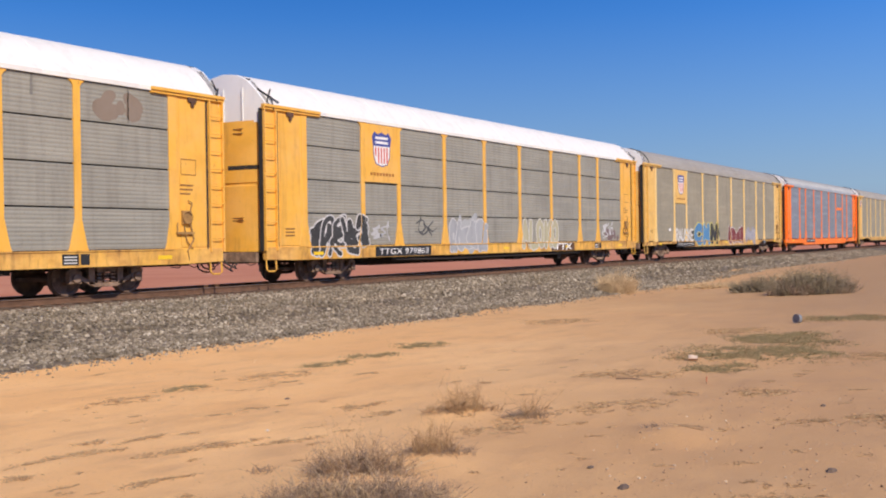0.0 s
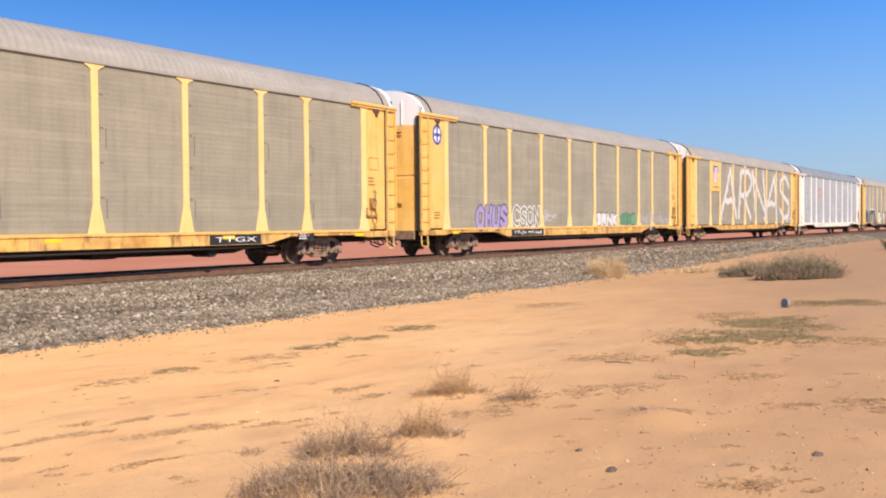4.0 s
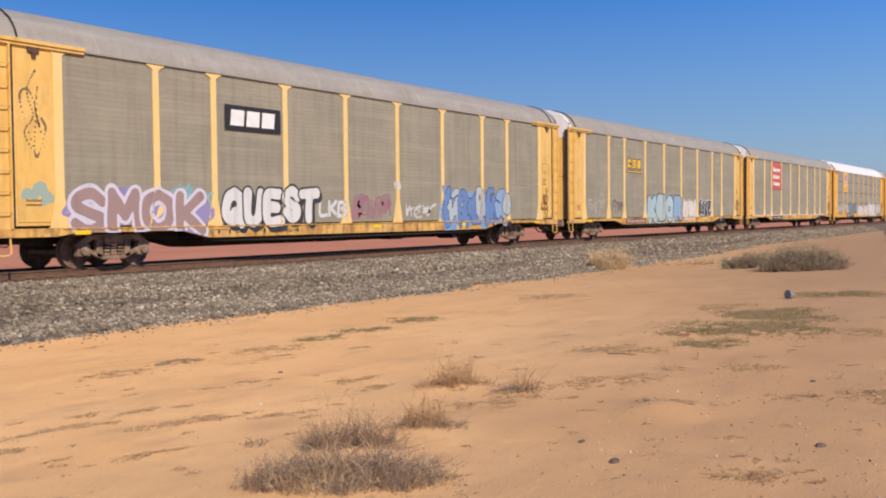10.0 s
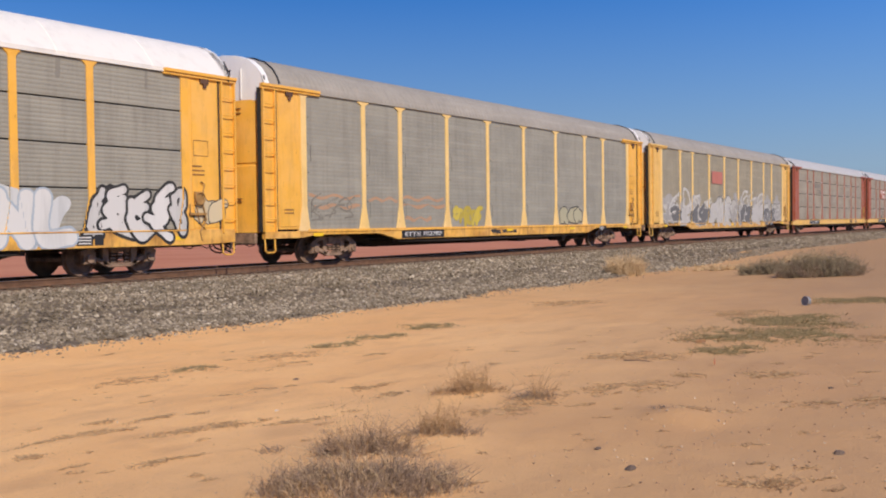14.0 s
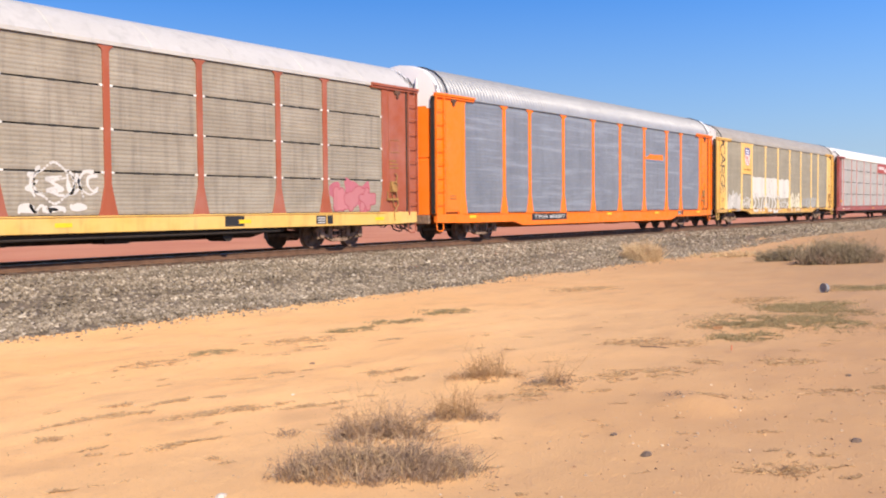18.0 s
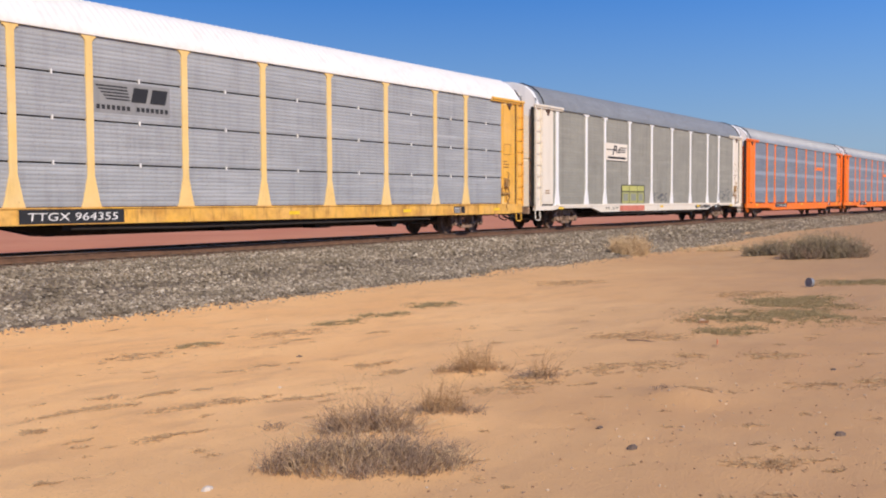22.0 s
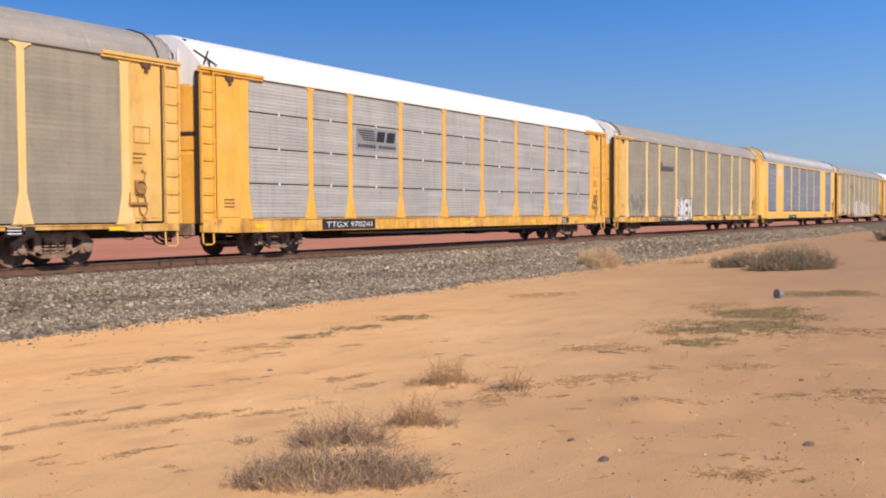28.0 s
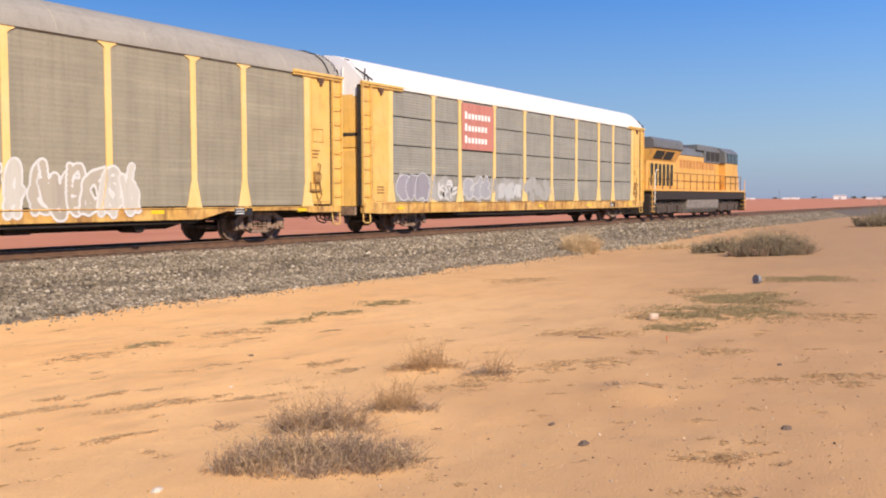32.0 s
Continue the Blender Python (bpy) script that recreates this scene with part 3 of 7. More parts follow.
def underframe_mesh(material):
    def build():
        s = Shape()
        h = BODY / 2
        out = [(-h + 0.2, 0.62), (-h + 5.6, 0.62), (-h + 6.6, 0.40), (h - 6.6, 0.40), (h - 5.6, 0.62), (h - 0.2, 0.62), (h - 0.2, 0.95), (-h + 0.2, 0.95)]
        s.plate(out, -0.35, 0.35)
        s.box(-h + 0.1, -1.42, 0.90, h - 0.1, 1.42, 1.02)
        for i in range(9):
            x = -h + 6.4 + i * (BODY - 12.8) / 8
            s.plate([(x - 0.06, 0.62), (x + 0.06, 0.62), (x + 0.06, 0.92), (x - 0.06, 0.92)], -1.40, 1.40)
        s.box(-h + 6.3, -1.38, 0.57, h - 6.3, -1.30, 0.72)
        s.box(-2.2, -1.15, 0.42, -1.0, -0.5, 0.75)
        s.box(1.6, -1.1, 0.40, 2.3, -0.6, 0.72)
        s.tube([(-h + 5, -1.2, 0.7), (h - 5, -1.2, 0.68)], 0.022, 5)
        s.tube([(-h + 6.5, -1.44, 0.6), (-4, -1.46, 0.56), (4, -1.46, 0.58), (h - 6.5, -1.44, 0.6)], 0.028, 5)
        s.disc(5.4, 0.55, [(-1.3, 0.02), (-1.3, 0.2), (-0.6, 0.2), (-0.6, 0.02)], 12)
        return s.mesh("underframe", material)
    return cached(("underframe", material.name), build)


def inner_mesh():
    # added dark sheets behind the panels, painting the unlit inside
    def build():
        s = Shape()
        h = BODY / 2
        for y in (-1.44, 1.44):
            s.box(-h + 0.3, y - 0.01, 1.0, h - 0.3, y + 0.01, 5.16)
        return s.mesh("inner_wall", SEAM)
    return cached("inner", build)


def far_mesh(sheet):
    def build():
        s = Shape()
        h = BODY / 2
        s.box(-h + 0.1, 1.46, 1.0, h - 0.1, 1.50, 5.15)
        for u in POSTS:
            s.box(u - h - 0.1, 1.46, 1.0, u - h + 0.1, 1.55, 5.15)
        s.box(-h + 0.05, 1.42, 0.7, h - 0.05, 1.56, 1.06)
        return s.mesh("far_wall", sheet)
    return cached(("far", sheet.name), build)


WHEEL_R = 0.43


def bogie_mesh():
    def build():
        s = Shape()
        for y in (-1.06, 1.06):
            a, b = y - 0.07, y + 0.07
            s.plate([(-0.95, 0.52), (-0.62, 0.70), (0.62, 0.70), (0.95, 0.52), (1.12, 0.52), (1.12, 0.60), (0.72, 0.82), (-0.72, 0.82), (-1.12, 0.60), (-1.12, 0.52)], a, b)
            s.plate([(-0.84, 0.42), (-0.32, 0.20), (0.32, 0.20), (0.84, 0.42), (0.84, 0.54), (0.30, 0.30), (-0.30, 0.30), (-0.84, 0.54)], a, b)
            for x in (-0.42, 0.42):
                s.box(x - 0.09, a, 0.26, x + 0.09, b, 0.72)
            for x in (-0.9, 0.9):
                s.box(x - 0.17, a - 0.03, 0.30, x + 0.17, b, 0.60)
                s.disc(x, WHEEL_R, [(a - 0.09, 0.09), (a - 0.09, 0.11), (a - 0.02, 0.115), (a, 0.12)], 12)
            for x in (-0.2, 0.0, 0.2):
                for k in range(4):
                    s.box(x - 0.075, y - 0.075, 0.31 + k * 0.085, x + 0.075, y + 0.075, 0.36 + k * 0.085)
            s.box(-0.3, y - 0.1, 0.62, 0.3, y + 0.1, 0.78)
        s.box(-0.24, -1.1, 0.56, 0.24, 1.1, 0.84)
        s.box(-1.3, -0.85, 0.36, -1.22, 0.85, 0.46)
        s.box(1.22, -0.85, 0.36, 1.3, 0.85, 0.46)
        return s.mesh("bogie_frame", BOGIE, bevel=0.01)
    return cached("bogie", build)


def wheelset_mesh(r=WHEEL_R):
    def build():
        s = Shape()
        for q in (-1, 1):
            s.disc(0, 0, [(q * 0.68, r * 0.3), (q * 0.68, r + 0.028), (q * 0.705, r + 0.026), (q * 0.715, r), (q * 0.82, r - 0.006), (q * 0.82, r * 0.84), (q * 0.775, r * 0.8),
                          (q * 0.765, r * 0.4), (q * 0.83, r * 0.3), (q * 0.84, 0.1)], 32)
        s.disc(0, 0, [(-0.98, 0.075), (-0.7, 0.085), (0.7, 0.085), (0.98, 0.075)], 12)
        for k in range(3):
            a = 2 * math.pi * k / 3
            for q in (-1, 1):
                s.tube([(math.cos(a) * r * 0.6, q * 0.77, math.sin(a) * r * 0.6), (math.cos(a) * r * 0.6, q * 0.795, math.sin(a) * r * 0.6)], 0.035, 6)
        return s.mesh("wheelset", WHEEL, smooth=35)
    return cached(("wheelset", r), build)


WHEELSETS = []


def add_bogie(car, x, name="bogie"):
    b = piece(name, bogie_mesh(), car, (x, 0, 0))
    for dx in (-0.9, 0.9):
        w = new("wheelset", wheelset_mesh())
        w.parent = b
        w.matrix_parent_inverse = Matrix.Translation((dx, 0, WHEEL_R))
        WHEELSETS.append(w)
    return b


def coupler_mesh(sign):
    def build():
        s = Shape()
        e = sign * BODY / 2
        s.box(min(e - sign * 0.6, e + sign * 0.35), -0.09, 0.72, max(e - sign * 0.6, e + sign * 0.35), 0.09, 0.92)
        s.plate([(e + sign * 0.3, 0.66), (e + sign * 0.56, 0.66), (e + sign * 0.56, 0.98), (e + sign * 0.3, 0.98)], -0.16, 0.16)
        s.box(min(e, e + sign * 0.12), -1.3, 0.66, max(e, e + sign * 0.12), 1.3, 0.96)
        return s.mesh("coupler", BOGIE, bevel=0.015)
    return cached(("coupler", sign), build)


def hose_mesh(sign):
    def build():
        s = Shape()
        e = sign * (BODY / 2)
        for y, drop in ((-0.45, 0.30), (-0.62, 0.22)):
            pts = [(e + sign * (0.05 + 0.55 * k / 8), y + 0.12 * math.sin(k), 0.72 - drop * math.sin(math.pi * k / 8)) for k in range(9)]
            s.tube(pts, 0.024, 6)
        pts = [(e - sign * 1.6 + sign * 1.9 * k / 10, -1.05, 0.74 - 0.16 * abs(math.sin(k * 0.9))) for k in range(11)]
        s.tube(pts, 0.014, 5)
        return s.mesh("air_hose", RUBBER, smooth=60)
    return cached(("hose", sign), build)


def brake_mesh():
    """Hand brake gear on the side near one end."""
    def build():
        s = Shape()
        x = BODY / 2 - 1.35
        s.box(x - 0.16, -1.62, 1.75, x + 0.14, -1.54, 2.1)
        s.box(x - 0.35, -1.63, 1.48, x + 0.22, -1.56, 1.54)
        s.tube([(x - 0.33, -1.6, 1.5), (x - 0.33, -1.6, 1.78)], 0.018, 5)
        s.tube([(x + 0.1, -1.60, 2.05), (x + 0.17, -1.61, 2.3), (x + 0.05, -1.6, 2.36)], 0.02, 5)
        s.tube([(x + 0.1, -1.62, 1.75), (x + 0.22, -1.6, 1.35), (x + 0.02, -1.58, 1.05), (x + 0.1, -1.55, 0.8)], 0.022, 5)
        s.tube([(x - 0.1, -1.60, 1.7), (x - 0.02, -1.61, 1.3), (x + 0.2, -1.58, 1.1)], 0.016, 5)
        ring = [(x - 0.02 + 0.16 * math.cos(a), -1.66, 1.92 + 0.16 * math.sin(a)) for a in (2 * math.pi * i / 16 for i in range(17))]
        s.tube(ring, 0.014, 5)
        return s.mesh("hand_brake", BRAKE)
    return cached("brake", build)


def header_mesh(material, sign):
    def build():
        s = Shape()
        a, b = sorted((sign * (BODY / 2 + 0.04), sign * (BODY / 2 - 2.45)))
        s.box(a, -1.64, 5.15, b, -1.50, 5.24)
        s.box(a, -1.60, 5.08, b, -1.50, 5.15)
        return s.mesh("door_track", material, bevel=0.01)
    return cached(("header", material.name, sign), build)


def grab_mesh(sign, kind):
    """Grab irons and bracing on the roof's end."""
    def build():
        s = Shape()
        e = sign * (BODY / 2 - 0.15)
        if kind == "A" and sign > 0:
            s.tube([(e - 0.1, -1.6, 5.1), (e, -1.56, 5.45)], 0.024, 5)
            s.tube([(e, -1.5, 5.4), (e + 0.12, -1.2, 5.72)], 0.022, 5)
        elif kind == "A":
            s.tube([(e, -1.56, 5.3), (e - sign * 0.5, -1.22, 5.75)], 0.026, 5)
            s.tube([(e - sign * 0.5, -1.56, 5.33), (e + sign * 0.02, -1.2, 5.72)], 0.026, 5)
            s.tube([(e - sign * 0.22, -1.62, 5.1), (e - sign * 0.22, -1.5, 5.5)], 0.022, 5)
            s.tube([(e, -0.9, 6.02), (e - sign * 0.1, 0.0, 6.17)], 0.025, 5)
        else:
            s.tube([(e - sign * 0.55, y * 1.02, z + 0.02) for y, z in roof_section("B")[1:7]], 0.022, 5)
            s.tube([(e, -1.52, 5.25), (e, -1.5, 5.5)], 0.025, 5)
        return s.mesh("roof_bracing", BLACK)
    return cached(("grab", sign, kind), build)


# Slack in the couplings: the cars stand a little off an even spacing.
SLACK = {0: -0.8, 1: -0.3, 2: -0.24, 3: -0.17, 4: -0.2, 5: 0.26, 6: 0.18, 7: -0.2, 8: 0.02, 9: 0.22, 10: 0.23, 11: 0.23, 12: 0.2, 13: 0.18, 14: 0.15, 15: 0.1, 16: 0.05, 17: -0.1,
         18: -0.1, 19: -0.28, 20: 0.0, 21: 0.05, 22: 0.0, 23: 0.05, 24: -0.12, 25: -0.02, 27: -0.4, 28: -0.3, 29: 0.0, 30: -0.1}


def car_x(k, t):
    return FIRST + SLACK.get(k, -0.05) + PITCH * (k - 1) - SPEED * t + BODY / 2


CARS = []
SURFACE = {}          # what the paint lies on: kind of side and places of the posts


def build_car(k, kind, body, sheet, roof, cap, rib, label, posts=None, shift=0.0, toe=None, sill=None, special=None, drift=0.0, belly=True, crown=0.88, door=None, clips=""):
    car = thing("autorack_car", label, "rail car", "auto carrier cars of the train", at=(car_x(k, 0) + shift, TRACK, RAIL))
    CARS.append((car, car_x(k, 0) + shift))
    h = BODY / 2
    posts = posts or (BLEACHED if body is PALE else body)
    piece("underframe", underframe_mesh(DUSTY_ORANGE if body is ORANGE else FRAME_BLACK), car)
    piece("side_sill", sill_mesh(sill or {YELLOW: YELLOW_SILL, PALE: PALE_SILL}.get(body, body), "deep" if body is ORANGE else "straight" if body is LEMON or not belly else kind), car)
    piece("inner_wall", inner_mesh(), car)
    piece("far_wall", far_mesh(sheet), car)
    stand = [u + drift for u in POSTS]
    SURFACE[car.name] = (kind, stand)
    top = piece("roof", roof_mesh(kind, roof, rib), car, (0, 0, 5.17 * (1 - crown)))
    top.scale = (1, 1, crown)
    z0 = 1.10 if kind == "A" else 1.0
    if special == "wide":
        wide_side(car, body, sheet, z0)
    else:
        rows = list(zip(ROW_Z, ROW_Z[1:])) if kind == "A" else [(1.04, 5.14)]
        for i, (a, b) in enumerate(zip(stand, stand[1:])):
            for j, (lo, hi) in enumerate(rows):
                gap = 0.021 if kind == "A" else 0.0
                m = ribbed(b - a - 0.1, round(lo + gap, 3), round(hi - gap, 3), sheet, 0.098 if kind == "A" else 0.125, 0.005 if kind == "A" else 0.002)
                piece("side_sheet", m, car, (a + 0.05 - h, -1.515, 0))
        if drift:
            # the narrow first bay beside the corner
            for lo, hi in rows:
                piece("side_sheet", ribbed(stand[0] - 1.68, round(lo + 0.021, 3), round(hi - 0.021, 3), sheet, 0.098, 0.005), car, (1.66 - h, -1.515, 0))
        for u in stand:
            end = u in (stand[0], stand[-1])
            piece("side_post", post_mesh(posts, z0, 0.40 if kind == "A" else 0.56, 0.55, 0.24 if end else 0.19), car, (u - h, 0, 0))
        eave = Shape().box(-h + 2.45, -1.575, 5.135, h - 2.45, -1.50, 5.175)
        piece("eave_rail", cached(("eave", roof.name), lambda: eave.mesh("eave_rail", roof)), car)
        if toe:
            s = Shape().box(-h + 1.9, -1.575, 1.0, h - 1.9, -1.51, 1.05)
            piece("toe_rail", cached(("toe", toe.name), lambda: s.mesh("toe_rail", toe)), car)
        if clips and kind == "A":
            s, dark = Shape(), Shape()
            for z in ROW_Z[1:4]:
                for a, b in zip(stand, stand[1:]):
                    if clips in ("mid", "dark"):
                        u = (a + b) / 2 - h
                        s.box(u - 0.02, -1.535, z - 0.05, u + 0.02, -1.50, z + 0.06)
                        continue
                    for u in (a + 0.14, b - 0.14):
                        s.box(u - h - 0.04, -1.535, z - 0.025, u - h + 0.04, -1.50, z + 0.025)
                    if clips == "edge":
                        continue
                    for q in (0.3, 0.5, 0.72):
                        u = a + (b - a) * q - h
                        dark.box(u - 0.09, -1.525, z - 0.026, u + 0.09, -1.50, z + 0.026)
            tagged(piece("seam_clip", s.mesh("seam_clip", SEAM if clips == "dark" else WHITE), car), kind="stuff")
            if clips == "post":
                tagged(piece("seam_latch", dark.mesh("seam_latch", SEAM), car), kind="stuff")
        for sign in (-1, 1):
            # solid dark strip that paints the shade between end door and ladder
            a, b = sorted((sign * (h + 0.012), sign * (h - 0.03)))
            piece("corner_gap", cached(("gap", sign), lambda: Shape().box(a, -1.518, 1.0, b, -1.36, 5.12).mesh("corner_gap", SEAM)), car)
            for pname, made in (("corner_sheet", corner_mesh), ("ladder_panel", ladder_panel_mesh), ("access_panel", access_mesh)):
                c = piece(pname, made(body), car, (-h if sign < 0 else h, 0, 0))
                c.scale = (1, 1, 1) if sign < 0 else (-1, 1, 1)
            piece("door_track", header_mesh(body, sign), car)
            piece("roller_bracket", cached(("roller", sign), lambda: Shape().box(-0.14, -1.60, 4.96, 0.14, -1.53, 5.09).box(-0.04, -1.60, 4.84, 0.06, -1.53, 4.97).mesh("roller_bracket", ROLLER)), car, (sign * (h - 1.1), 0, 0))
            # solid dark strip standing in for the shaded slot beside the ladder
            a, b = sorted((sign * (h - 0.545), sign * (h - 0.6)))
            piece("jamb_gap", cached(("jamb", sign), lambda: Shape().box(a, -1.548, 1.02, b, -1.46, 5.1).mesh("jamb_gap", SEAM)), car)
            if kind == "A":
                piece("door_slot", slot_mesh(sign), car)
    if special != "wide":
        for sign in (-1, 1):
            lad = piece("ladder", stile_mesh(body), car, (-h if sign < 0 else h - 0.515, 0, 0))
            for i in range(8):
                piece("rung", rung_mesh(body), lad, (0, 0, 1.38 + 0.47 * i))
    for sign in (-1, 1):
        piece("end_door", door_mesh(door or body, sign), car)
        for pname, made in (("end_hood", cap_mesh(kind, cap, sign)), ("roof_bracing", grab_mesh(sign, kind))):
            top = piece(pname, made, car, (0, 0, 5.17 * (1 - crown)))
            top.scale = (1, 1, crown)
        e = sign * (h + 0.088)
        for z, wide in ((4.55, 0.34), (4.42, 0.34), (1.95, 0.4), (1.87, 0.4)):
            a, b = sorted((e, e - sign * 0.1))
            piece("end_stencil", cached(("stencil", sign, z), lambda: Shape().box(a, -0.75, z, b, -0.75 + wide, z + 0.03).mesh("end_stencil", STENCIL)), car)
        piece("coupler", coupler_mesh(sign), car)
        x = sign * (h - 0.28)
        step = [(x - 0.2, -1.5, 0.86), (x - 0.2, -1.53, 0.45), (x - 0.12, -1.54, 0.4), (x + 0.12, -1.54, 0.4), (x + 0.2, -1.53, 0.45), (x + 0.2, -1.5, 0.86)]
        piece("sill_step", cached(("step", body.name, sign), lambda: Shape().tube(step, 0.025, 5).mesh("sill_step", body)), car)
        piece("air_hose", hose_mesh(sign), car)
        add_bogie(car, sign * (h - 3.55))
    piece("hand_brake", brake_mesh(), car)
    return car


def wide_side(car, body, sheet, z0):
    """A smooth painted side with framed windows of ribbed sheet."""
    h = BODY / 2
    wins = ((1.75, 4.3), (6.6, 9.2), (9.5, 12.1), (12.3, 15.0), (15.2, 17.85), (18.05, 20.6), (22.9, 25.45))
    solid = [0.35] + [v for w in wins for v in w] + [27.15]
    for a, b in zip(solid[::2], solid[1::2]):
        s = Shape().box(0, -1.54, 1.3, b - a, -1.46, 5.0)
        piece("side_sheet", s.mesh("side_sheet", body, bevel=0.005), car, (a - h, 0, 0))
    for a, b in wins:
        piece("window_sheet", ribbed(b - a - 0.02, 1.33, 4.98, sheet, 0.125, 0.002), car, (a + 0.01 - h, -1.525, 0), "blue-grey ribbed sheet")
        for lo, hi in ((1.27, 1.33), (4.97, 5.02)):
            piece("window_frame", Shape().box(0, -1.548, lo, b - a, -1.50, hi).mesh("window_frame", SEAM), car, (a - h, 0, 0))
    s = Shape().box(-h + 0.35, -1.54, 1.0, h - 0.35, -1.46, 1.3).box(-h + 0.35, -1.54, 5.0, h - 0.35, -1.46, 5.2)
    piece("side_frame", s.mesh("side_frame", body, bevel=0.005), car)
    for sign in (-1, 1):
        s = Shape()
        rings = []
        for i in range(7):
            a = math.pi / 2 * i / 6
            x, y = 0.35 - 0.35 * math.sin(a), -1.54 + 0.35 * (1 - math.cos(a))
            rings.append([(sign * (h - x), y, 1.0), (sign * (h - x), y, 5.25)])
        s.loft(rings, closed=False, caps=False)
        piece("corner_sheet", s.mesh("corner_sheet", body, smooth=50), car)
        lad = Shape().box(0, -1.62, 0.72, 0.05, -1.54, 2.5).box(0.42, -1.62, 0.72, 0.47, -1.54, 2.5)
        ladder = piece("ladder", lad.mesh("ladder_stiles", body), car, (-h + 0.6 if sign < 0 else h - 1.1, 0, 0))
        for i in range(4):
            piece("rung", rung_mesh(body), ladder, (0, 0, 0.85 + 0.42 * i))


# ---- markings and spray paint ----
def flat(car, name, polys, y, material, label=""):
    """Flat painted shapes on the side: outlines of (u, z)."""
    v, f = [], []
    for i, poly in enumerate(polys):
        n = len(v)
        v += [(u - BODY / 2, y - 0.00004 * (i % 40), z) for u, z in poly]
        f.append(tuple(range(n, n + len(poly))))
    me = bpy.data.meshes.new(name)
    me.from_pydata(v, [], f)
    me.materials.append(material)
    return piece(name, me, car, label=label)


def rect(a, b, lo, hi):
    return [(a, lo), (b, lo), (b, hi), (a, hi)]


def letters(text, offset=0.0):
    def build():
        cu = bpy.data.curves.new("letters", "FONT")
        cu.body, cu.offset, cu.resolution_u = text, offset, 3
        ob = new("letters", cu)
        bpy.context.view_layer.update()
        me = bpy.data.meshes.new_from_object(ob.evaluated_get(bpy.context.evaluated_depsgraph_get()))
        bpy.data.objects.remove(ob)
        return me
    return cached(("letters", text, offset), build)


def words(car, text, u0, u1, z0, z1, material, y=-1.575, offset=0.0, slant=0.0, name="lettering", wobble=0.0, seed=0):
    src, plain_src = letters(text, offset), letters(text)
    xs = [v.co.x for v in plain_src.vertices]
    zs = [v.co.y for v in plain_src.vertices]
    lo, hi, b, t = min(xs), max(xs), min(zs), max(zs)
    me = src.copy()
    me.name = name
    for v in me.vertices:
        x, z = (v.co.x - lo) / (hi - lo), (v.co.y - b) / (t - b)
        dz = wobble * math.sin(x * 9 + seed) * (z1 - z0)
        dx = wobble * math.sin(z * 5 + x * 13 + seed) * 0.25
        v.co = (u0 + (u1 - u0) * x + dx + slant * z * (z1 - z0) - BODY / 2, y, z0 + (z1 - z0) * z + dz)
    me.materials.clear()
    me.materials.append(material)
    return piece(name, me, car)


SPRAY = {}


def spray(colour):
    if colour not in SPRAY:
        SPRAY[colour] = paint("spray_paint", tuple(0.85 * v + 0.01 for v in colour), 0.1, 0.55, 0.05, 0.7)
    return SPRAY[colour]


